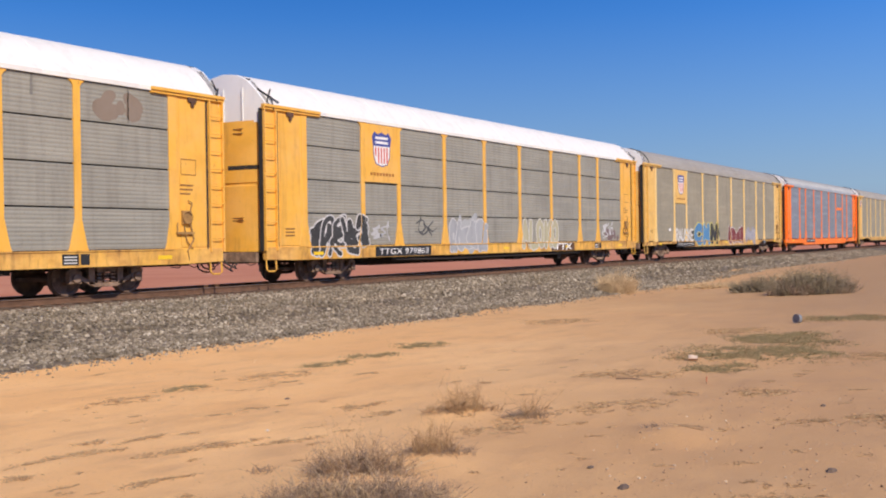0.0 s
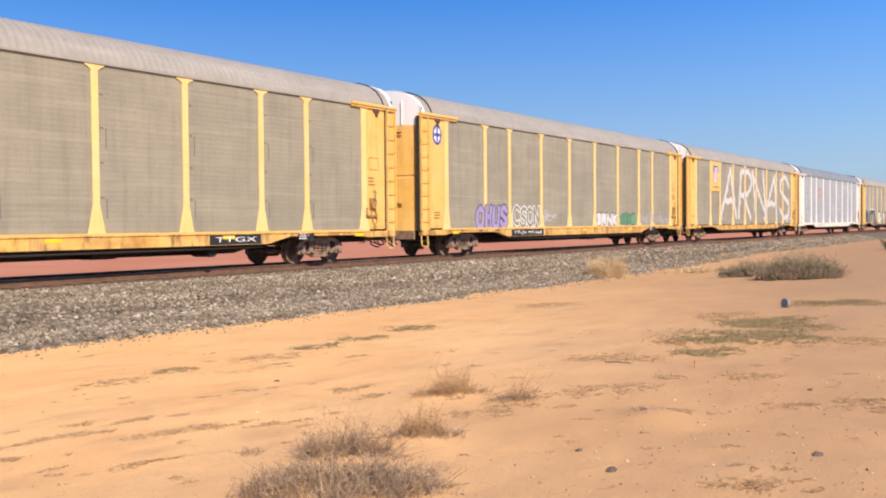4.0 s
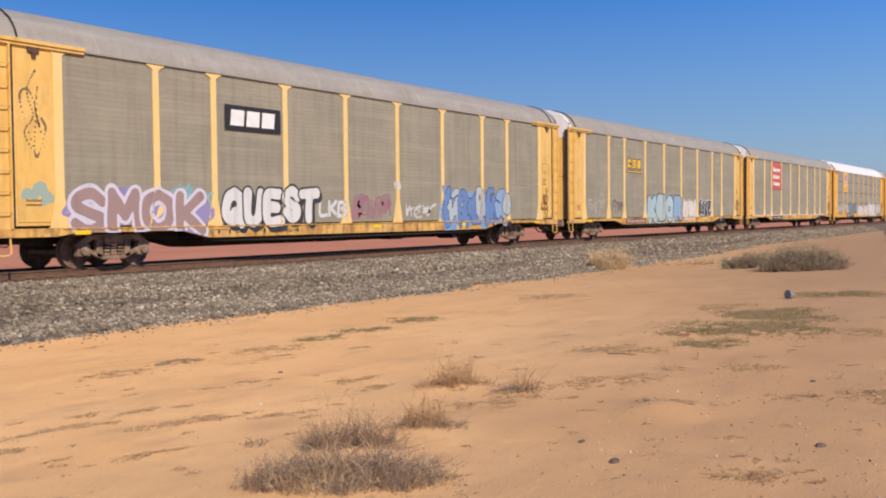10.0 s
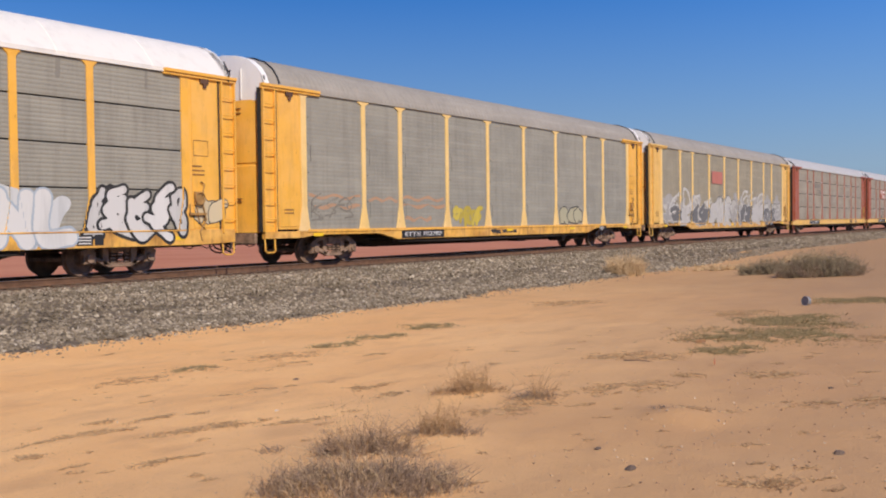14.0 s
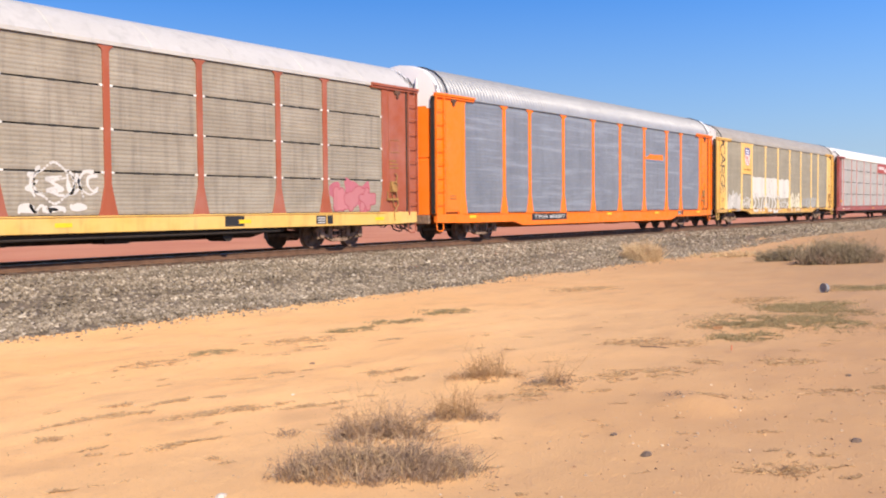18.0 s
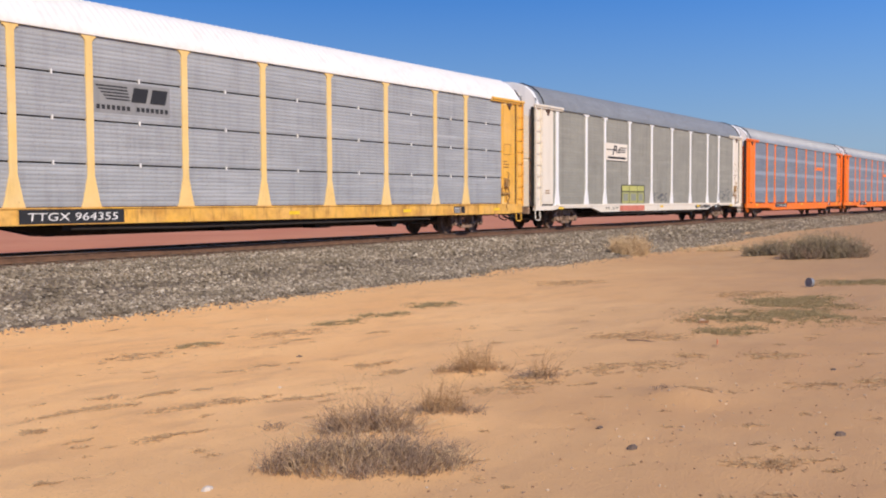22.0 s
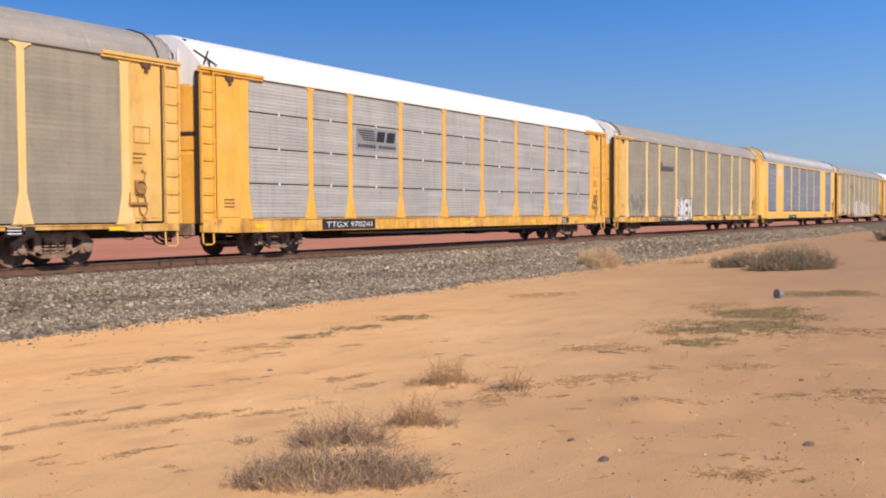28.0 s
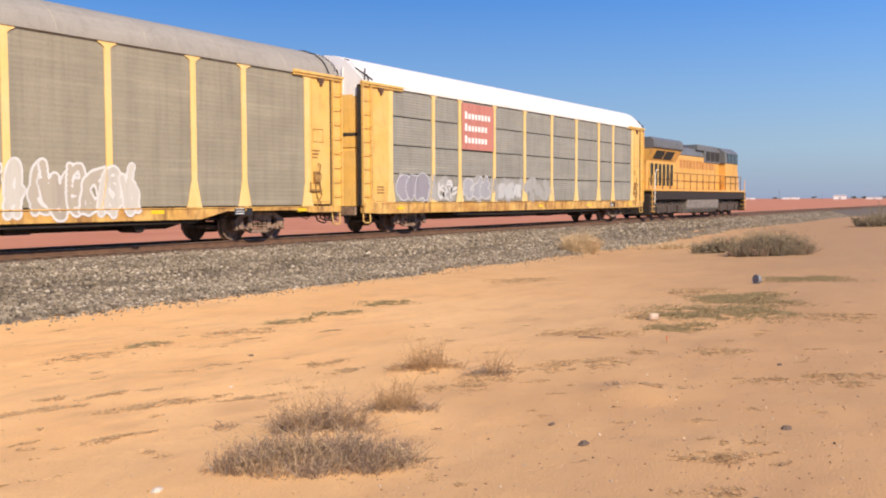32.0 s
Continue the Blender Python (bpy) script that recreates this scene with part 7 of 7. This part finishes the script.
def clumps(count, rx, ry, height, stems, seed, thick=0.0016, lean=0.35, low=0.35, fork=2):
    """Ragged brush: knots of stems over an oval of ground, each knot with its own height and lean."""
    rng = random.Random(seed)
    s = Shape()
    for _ in range(count):
        a, r = rng.uniform(0, 2 * math.pi), math.sqrt(rng.random())
        cx, cy = rx * r * math.cos(a), ry * r * math.sin(a)
        tall = height * rng.uniform(low, 1.0) * (1.05 - 0.5 * r * r)
        drift = Vector((rng.gauss(0, 0.15) + 0.25 * cx / max(rx, 0.01), rng.gauss(0, 0.15), 0))
        for _ in range(stems):
            base = Vector((cx + rng.gauss(0, 0.045), cy + rng.gauss(0, 0.045), -0.02))
            h = tall * rng.uniform(0.35, 1.0)
            tip = base + (drift + Vector((rng.gauss(0, lean), rng.gauss(0, lean), 1.0))) * h
            mid = base.lerp(tip, 0.55) + Vector((rng.gauss(0, 0.08), rng.gauss(0, 0.08), 0.05)) * h
            s.tube([base, mid, tip], thick * 1.3, 3, thick * 0.45)
            for _ in range(fork):
                p = base.lerp(mid, rng.uniform(0.3, 1)) if rng.random() < 0.5 else mid.lerp(tip, rng.uniform(0, 0.9))
                q = p + Vector((rng.gauss(0, 0.2), rng.gauss(0, 0.2), rng.gauss(0.12, 0.14))) * tall
                s.tube([p, q], thick * 0.8, 3, thick * 0.35)
                e = p.lerp(q, rng.uniform(0.3, 1))
                s.tube([e, e + Vector((rng.gauss(0, 0.1), rng.gauss(0, 0.1), rng.gauss(0.05, 0.08))) * tall], thick * 0.6, 3, thick * 0.3)
    return s


def brush(name, label, x, y, layers, category="bush", face=-58.0):
    """A dry plant of several layers: part, clumps, half length, half depth, height, stems, thickness, lean, material."""
    b = thing(name, label, category, "dry desert plants on the sand", at=(x, y, ground_z(x, y)))
    for i, (pname, count, rx, ry, height, stems, thick, lean, material) in enumerate(layers):
        ob = piece(pname, mesh_raw(clumps(count, rx, ry, height, stems, int(x * 100 + y * 37) + i, thick, lean), pname, material), b)
        ob.rotation_euler = (0, 0, radians(face))
        tagged(ob, kind="stuff")
    return b


def build_plants():
    brush("dry_bush", "large low grey-brown dry bush sprawling on sand", 5.0, 4.08,
          [("stem_mass", 100, 0.68, 0.27, 0.30, 17, 0.0017, 0.45, TWIG), ("leaf_mass", 40, 0.66, 0.25, 0.2, 12, 0.0022, 0.5, RUSSET), ("straw_mass", 60, 0.68, 0.26, 0.36, 4, 0.0021, 0.4, STRAW),
           ("litter_mass", 60, 0.76, 0.36, 0.06, 10, 0.0016, 1.4, TWIG)])
    brush("dry_bush", "wispy grey-brown dry bush beside a larger one", 5.9, 4.72,
          [("stem_mass", 34, 0.36, 0.16, 0.34, 13, 0.0017, 0.5, TWIG), ("straw_mass", 34, 0.38, 0.17, 0.48, 5, 0.0015, 0.42, RUSSET), ("fallen_stem", 12, 0.5, 0.22, 0.18, 5, 0.0024, 2.2, STRAW)])
    brush("dry_bush", "small upright russet dry bush", 6.75, 4.6, [("stem_mass", 20, 0.17, 0.12, 0.42, 10, 0.0019, 0.25, RUSSET), ("twig_mass", 32, 0.32, 0.13, 0.14, 10, 0.002, 1.0, TWIG)])
    brush("dry_bush", "small upright wispy brown dry bush", 8.66, 5.5, [("stem_mass", 16, 0.18, 0.12, 0.5, 9, 0.002, 0.3, RUSSET), ("twig_mass", 30, 0.40, 0.16, 0.14, 9, 0.0022, 1.1, RUSSET)])
    brush("dry_bush", "sparse wispy dry weed", 8.68, 4.74, [("stem_mass", 6, 0.12, 0.09, 0.42, 6, 0.0019, 0.4, RUSSET), ("twig_mass", 18, 0.26, 0.12, 0.11, 8, 0.002, 1.1, TWIG)])
    brush("dry_tuft", "flat brown dry tuft on bare earth", 6.4, 1.76, [("stem_mass", 18, 0.2, 0.12, 0.07, 8, 0.0022, 1.5, RUSSET)], "tuft")
    brush("dry_tuft", "small flattened grey dry tuft", 5.76, 5.55, [("stem_mass", 12, 0.14, 0.07, 0.08, 10, 0.0022, 1.0, TWIG)], "tuft")
    brush("dry_tuft", "small dark dry tuft on bare earth", 8.5, 3.3, [("stem_mass", 8, 0.12, 0.05, 0.06, 8, 0.0026, 1.2, TWIG)], "tuft")
    brush("desert_shrub", "rounded straw-coloured shrub at the ballast's foot", 35.4, 15.35,
          [("stem_mass", 90, 0.62, 0.6, 1.05, 13, 0.007, 0.3, STRAW), ("twig_mass", 60, 0.72, 0.66, 0.7, 12, 0.007, 0.5, STRAW)], "shrub")
    brush("desert_shrub", "wide dark grey-green desert shrub", 33.6, 7.7,
          [("stem_mass", 120, 1.25, 0.7, 1.1, 14, 0.006, 0.35, SAGE), ("twig_mass", 80, 1.5, 0.8, 0.7, 12, 0.007, 0.6, TWIG)], "shrub")
    brush("desert_shrub", "low wide grey desert shrub", 35.2, 9.7, [("stem_mass", 80, 1.1, 0.6, 0.75, 12, 0.007, 0.45, SAGE), ("twig_mass", 40, 1.3, 0.7, 0.4, 10, 0.007, 0.8, SAGE)], "shrub")
    brush("desert_shrub", "low pale straw weeds by the ballast", 40.0, 13.0, [("stem_mass", 60, 2.2, 0.6, 0.4, 10, 0.008, 0.6, STRAW)], "shrub")
    brush("desert_shrub", "far dark desert shrub", 58.2, 7.4, [("stem_mass", 70, 1.5, 1.0, 1.1, 12, 0.014, 0.4, SAGE)], "shrub")
    brush("desert_shrub", "far low dry shrub", 47.0, 11.5, [("stem_mass", 60, 2.0, 0.9, 0.4, 10, 0.014, 0.7, STRAW)], "shrub")


def strewn(name, patches, material, label, category, seed, lift=0.012, dense=900, longest=0.07):
    """Mats of small lying stalks and crumbs: x, y, length, breadth; the streaks run with the track."""
    rng = random.Random(seed)
    s = Shape()
    for x, y, w, d in patches:
        dist = math.hypot(x, y)
        ahead = Vector((x / dist, y / dist, 0))
        right = Vector((ahead.y, -ahead.x, 0))
        turn = math.atan(0.055 * dist)
        along, across = right * math.cos(turn) + ahead * math.sin(turn), ahead * math.cos(turn) - right * math.sin(turn)
        bend = rng.uniform(-0.25, 0.25)
        for _ in range(int(dense * 2.0 * w * (0.25 + d))):
            u = rng.uniform(-0.5, 0.5) + rng.gauss(0, 0.16)
            a, b = u * w, rng.gauss(0, 0.4) * d * (1.1 - abs(u)) + bend * w * u * u
            if noise.noise((x + a * 5, y + b * 9, 3.7)) < -0.12:
                continue
            p = Vector((x, y, 0)) + along * a + across * b
            p.z = ground_z(p.x, p.y) + 0.002
            k = rng.uniform(0, 2 * math.pi)
            l = rng.uniform(0.012, longest)
            q = p + Vector((math.cos(k) * l, math.sin(k) * l, rng.uniform(0.0, lift)))
            t = rng.uniform(0.0011, 0.0032) * (1 + dist / 18)
            s.tube([p, q], t, 3, t * 0.4)
    tagged(new(name, mesh_raw(s, name, material)), label, category, kind="stuff")


def build_litter():
    strewn("dry_litter", [(8.27, 10.49, 0.82, 0.41), (9.43, 10.59, 0.60, 0.45), (7.89, 8.33, 0.33, 0.18), (8.44, 8.31, 0.24, 0.20), (6.42, 7.74, 0.46, 0.17), (6.03, 8.17, 0.20, 0.21),
                          (6.76, 7.52, 0.20, 0.14), (5.45, 7.77, 0.71, 0.15), (5.74, 7.54, 0.33, 0.16), (5.89, 6.88, 0.44, 0.20), (6.34, 6.71, 0.74, 0.18), (6.89, 6.31, 0.54, 0.12),
                          (5.00, 6.09, 0.57, 0.09), (4.71, 7.28, 0.20, 0.17), (11.10, 10.42, 0.99, 0.6)],
           LITTER, "brown dry stalks in streaks along old wheel tracks", "plant litter", 11)
    strewn("dry_litter", [(8.94, 7.17, 0.49, 0.28), (8.50, 6.48, 0.37, 0.21), (3.79, 5.65, 0.23, 0.09), (11.68, 9.08, 0.34, 0.24), (10.46, 9.73, 0.37, 0.22), (22.04, 11.18, 1.28, 1.2),
                          (12.24, 5.41, 0.73, 0.57), (12.40, 4.84, 0.57, 0.36), (9.67, 4.21, 0.97, 0.47), (10.76, 3.90, 0.30, 0.27), (11.11, 3.10, 0.56, 0.41), (9.80, 1.87, 1.09, 0.32),
                          (9.54, 1.54, 0.33, 0.24), (15.10, 2.54, 0.84, 0.67), (8.66, 2.98, 0.39, 0.20), (6.40, 1.79, 0.44, 0.23), (19.36, 5.91, 0.99, 0.9), (22.56, 4.49, 1.65, 1.2), (14.36, 5.12, 0.53, 0.5),
                          (8.1, 4.7, 0.75, 0.4), (8.7, 4.75, 0.5, 0.25), (6.55, 4.75, 0.4, 0.2), (5.8, 4.8, 0.6, 0.3)],
           LITTER, "brown dry stalks and plant litter strewn on the sand", "plant litter", 12)
    rng = random.Random(21)
    crumbs = []
    for _ in range(150):
        d, a = 5.0 + 13 * rng.random(), radians(rng.uniform(33, 84))
        crumbs.append((d * math.sin(a), d * math.cos(a), rng.uniform(0.06, 0.22), rng.uniform(0.04, 0.12)))
    strewn("dry_crumbs", [c for c in crumbs if c[1] < 14.2], LITTER, "small dark flecks of dry plants on the sand", "plant litter", 14, dense=420, longest=0.05)
    strewn("green_weeds", [(15.07, 4.27, 1.80, 1.5), (13.30, 4.27, 0.76, 0.60), (17.25, 4.39, 1.02, 1.5), (15.27, 3.50, 0.54, 0.65), (18.20, 4.82, 1.51, 0.95), (22.56, 4.49, 1.32, 1.2),
                           (13.78, 10.64, 0.75, 0.6), (12.50, 10.57, 0.66, 0.5), (15.87, 11.10, 0.9, 0.6), (9.43, 10.59, 0.5, 0.3)],
           GREEN, "sparse low olive-green weeds growing on the sand", "weeds", 15, 0.035, 1500, 0.06)
    strewn("bank_weeds", [(8 + 1.9 * i, 17.3 + 0.16 * math.sin(i * 1.7), 1.6, 0.9) for i in range(18)], OLIVE, "dull olive-brown dry weeds on the ballast slope", "weeds", 13, 0.03, 330, 0.09)


# ---- small loose things ----
SCRAP = []


def build_clutter():
    x, y = 21.24, 5.16
    can = thing("metal_can", "dented grey-blue metal can lying on the sand", "can", at=(x, y, ground_z(x, y) + 0.085))
    can.scale = (0.95, 0.95, 0.3)
    can.rotation_euler = (radians(84), 0, radians(-121))
    s = Shape()
    rings = [[(r * math.cos(a), r * math.sin(a), z) for a in (2 * math.pi * j / 18 for j in range(18))] for z, r in ((-0.02, 0.1), (0, 0.105), (0.03, 0.1), (0.1, 0.102), (0.11, 0.105), (0.2, 0.1), (0.25, 0.105), (0.255, 0.095), (0.24, 0.09))]
    s.loft(rings)
    piece("can_body", s.mesh("can_body", plain("weathered_can_metal", (0.22, 0.23, 0.25), 0.7, 0.1), smooth=40), can)
    rim = [(0.103 * math.cos(a), 0.103 * math.sin(a), 0.252) for a in (2 * math.pi * j / 18 for j in range(19))]
    piece("can_rim", Shape().tube(rim, 0.008, 5).mesh("can_rim", TREAD), can)
    x, y = 13.93, 4.88
    scrap = thing("card_scrap", "pale scrap of card flapping in the wind beside weeds", "card", at=(x, y, ground_z(x, y)))
    bent = [[(-0.065 + 0.13 * k / 6, -0.012 * math.sin(k * 0.9) - e, 0.0 + w) for k in range(7)] for w, e in ((0.0, 0.0), (0.045, 0.01), (0.095, 0.0))]
    back = [[(a, b + 0.004, c) for a, b, c in row] for row in bent]
    sheet = Shape().loft(bent, closed=False, caps=False).loft(back, closed=False, caps=False)
    piece("card_sheet", sheet.mesh("card_sheet", plain("pale_card", (0.66, 0.5, 0.38), 0.8)), scrap)
    piece("card_fold", Shape().box(-0.065, -0.04, 0.0, 0.065, 0.0, 0.006).mesh("card_fold", plain("brown_card", (0.36, 0.2, 0.1), 0.85)), scrap)
    SCRAP.append((scrap, x, y, ground_z(x, y) + 0.004))
    x, y = 11.71, 3.93
    m = thing("marker_flag", "tiny orange-red plastic marker on the sand", "marker", at=(x, y, ground_z(x, y)))
    piece("flag", Shape().loft([[(-0.025, 0, 0.02), (0.03, 0.01, 0.03), (0.035, 0.01, 0.075), (-0.02, 0, 0.085)], [(-0.025, 0.006, 0.02), (0.03, 0.016, 0.03), (0.035, 0.016, 0.075), (-0.02, 0.006, 0.085)]]).mesh("flag", plain("orange_plastic", (0.75, 0.12, 0.04), 0.5)), m)
    piece("wire", Shape().tube([(-0.025, 0.003, -0.02), (-0.022, 0.003, 0.09)], 0.003, 4).mesh("wire", RUSTY), m)
    for i, (x, y, r, tone) in enumerate(((6.87, 3.22, 0.028, 0), (7.44, 1.59, 0.04, 0), (6.37, 2.74, 0.04, 0), (9.21, 8.48, 0.035, 0), (4.16, 4.61, 0.035, 1), (7.2, 6.9, 0.02, 1), (5.6, 1.35, 0.045, 0), (5.4, 1.0, 0.04, 1), (10.4, 2.3, 0.03, 0))):
        rng = random.Random(i + 50)
        s = Shape()
        rings = []
        for f in (0.0, 0.45, 0.8, 1.0):
            w = math.sqrt(max(0.02, 1 - f * f)) * r
            rings.append([(w * (1 + rng.uniform(-0.25, 0.25)) * math.cos(a) * 1.4, w * (1 + rng.uniform(-0.25, 0.25)) * math.sin(a), f * r * 0.8 - 0.006) for a in (2 * math.pi * j / 7 for j in range(7))])
        s.loft(rings)
        rock = new("stone", s.mesh("stone", plain("pale_stone", (0.55, 0.48, 0.4), 0.9) if tone else plain("dark_stone", (0.13, 0.09, 0.065), 0.9)))
        rock.location = (x, y, ground_z(x, y))
        tagged(rock, "small pale stone lying on sand" if tone else "small dark brown stone lying on sand", "stone", "stones on the sand")
    x, y = 11.74, 4.96
    st = new("dry_stick", Shape().tube([(-0.15, 0.05, 0.012), (0.0, 0.0, 0.02), (0.16, -0.06, 0.01)], 0.009, 5, 0.006).mesh("dry_stick", TIMBER))
    st.location, st.rotation_euler = (x, y, ground_z(x, y)), (0, 0, -1.0)
    tagged(st, "dark dry stick lying on the sand", "stick")


# ---- the far distance ----
def far_place(deg, dist):
    a = radians(deg)
    x, y = math.sin(a) * dist, math.cos(a) * dist
    return x, y, ground_z(x, y)


def build_distance():
    wall = plain("far_white_wall", (0.75, 0.75, 0.74), 0.8)
    roof = plain("far_grey_roof", (0.4, 0.4, 0.42), 0.8)
    for deg, dist, w, h, kindly in ((80.5, 1500, 17, 7.0, "white"), (82.2, 1600, 22, 4.0, "low white"), (84.9, 1500, 8, 13.0, "tall white"), (78.0, 1900, 30, 4.0, "low grey"), (75.8, 2000, 24, 3.6, "low grey")):
        b = thing("farm_building", kindly + " farm building far off on the plain", "building", "far buildings", at=far_place(deg, dist))
        b.rotation_euler = (0, 0, radians(-deg))
        piece("wall", Shape().box(-w / 2, -5, -0.5, w / 2, 5, h * 0.75).mesh("wall", wall), b)
        piece("roof", Shape().loft([[(-w / 2 - 0.4, y, z) for y, z in ((-5.4, h * 0.74), (5.4, h * 0.74), (0, h))], [(w / 2 + 0.4, y, z) for y, z in ((-5.4, h * 0.74), (5.4, h * 0.74), (0, h))]]).mesh("roof", roof), b)
        piece("door", Shape().box(-1.6, -5.06, -0.4, 1.6, -5.0, h * 0.5).mesh("door", roof), b)
    leaf = islands("far_leaf", [(0.03, 0.04, 0.025), (0.06, 0.07, 0.045), (0.09, 0.09, 0.06)])
    rng = random.Random(9)
    for i, (deg, dist, h) in enumerate([(83.0, 1700, 7), (83.4, 1720, 6), (82.6, 1750, 6), (81.2, 1800, 5), (84.3, 1650, 6), (79.2, 2000, 6), (74.9, 2100, 6), (77.2, 2100, 5), (85.6, 1500, 7), (86.3, 1500, 7), (81.7, 1750, 5)]):
        tr = thing("far_tree", "dark low tree far off on the plain", "tree", "far trees", at=far_place(deg, dist))
        piece("trunk", Shape().tube([(0, 0, -0.5), (0.1, 0, h * 0.5)], 0.25, 6, 0.12).mesh("trunk", TIMBER), tr)
        s = Shape()
        for _ in range(160):
            p = Vector((rng.gauss(0, h * 0.45), rng.gauss(0, h * 0.45), h * 0.55 + rng.gauss(0, h * 0.2)))
            q = rng.uniform(0.4, 0.9)
            s.add([p + Vector((rng.uniform(-q, q), rng.uniform(-q, q), rng.uniform(-q, q))) for _ in range(4)], [(0, 1, 2), (0, 2, 3), (0, 3, 1), (1, 3, 2)])
        piece("crown", mesh_raw(s, "crown", leaf), tr)
    for deg, dist, h in ((77.4, 900, 9), (75.3, 1300, 9), (74.2, 1500, 9), (79.6, 1100, 9)):
        p = thing("utility_pole", "thin timber utility pole far off", "pole", "far utility poles", at=far_place(deg, dist))
        piece("pole", Shape().tube([(0, 0, -0.5), (0, 0, h)], 0.16, 6, 0.1).mesh("pole", TIMBER), p)
        piece("crossarm", Shape().box(-1.1, -0.06, h - 0.9, 1.1, 0.06, h - 0.75).mesh("crossarm", TIMBER), p)


build_ground()
build_bank()
build_track()
build_train()
build_loco()
build_plants()
build_litter()
build_clutter()
build_distance()
build_stones()


# ---- what moves ----
def motions():
    for car, x0 in CARS:
        rows = [(t, pose(x0 - SPEED * t, TRACK, RAIL)) for t in (0, 8, 16, 24, 32)]
        walk(car, rows)
    # The card lies back and is lifted by gusts.
    lifts = ((0, 40), (1.5, 80), (9.6, 80), (11, 10), (12.4, 80), (21.6, 80), (23, 12), (24.3, 80), (30.6, 80), (32, 5))
    for scrap, x, y, z in SCRAP:
        walk(scrap, [(t, pose(x, y, z, -lean, 0, -70)) for t, lean in lifts])
    # All wheels roll alike, so the first one's keys serve the rest.
    first = WHEELSETS[0]
    walk(first, [(i / FPS, pose(0, 0, 0, 0, -80.0 * i, 0)) for i in range(32 * FPS + 1)])
    for w in WHEELSETS[1:]:
        w.rotation_mode = "QUATERNION"
        w.animation_data_create()
        w.animation_data.action = first.animation_data.action
        w.animation_data.action_slot = first.animation_data.action_slot


motions()
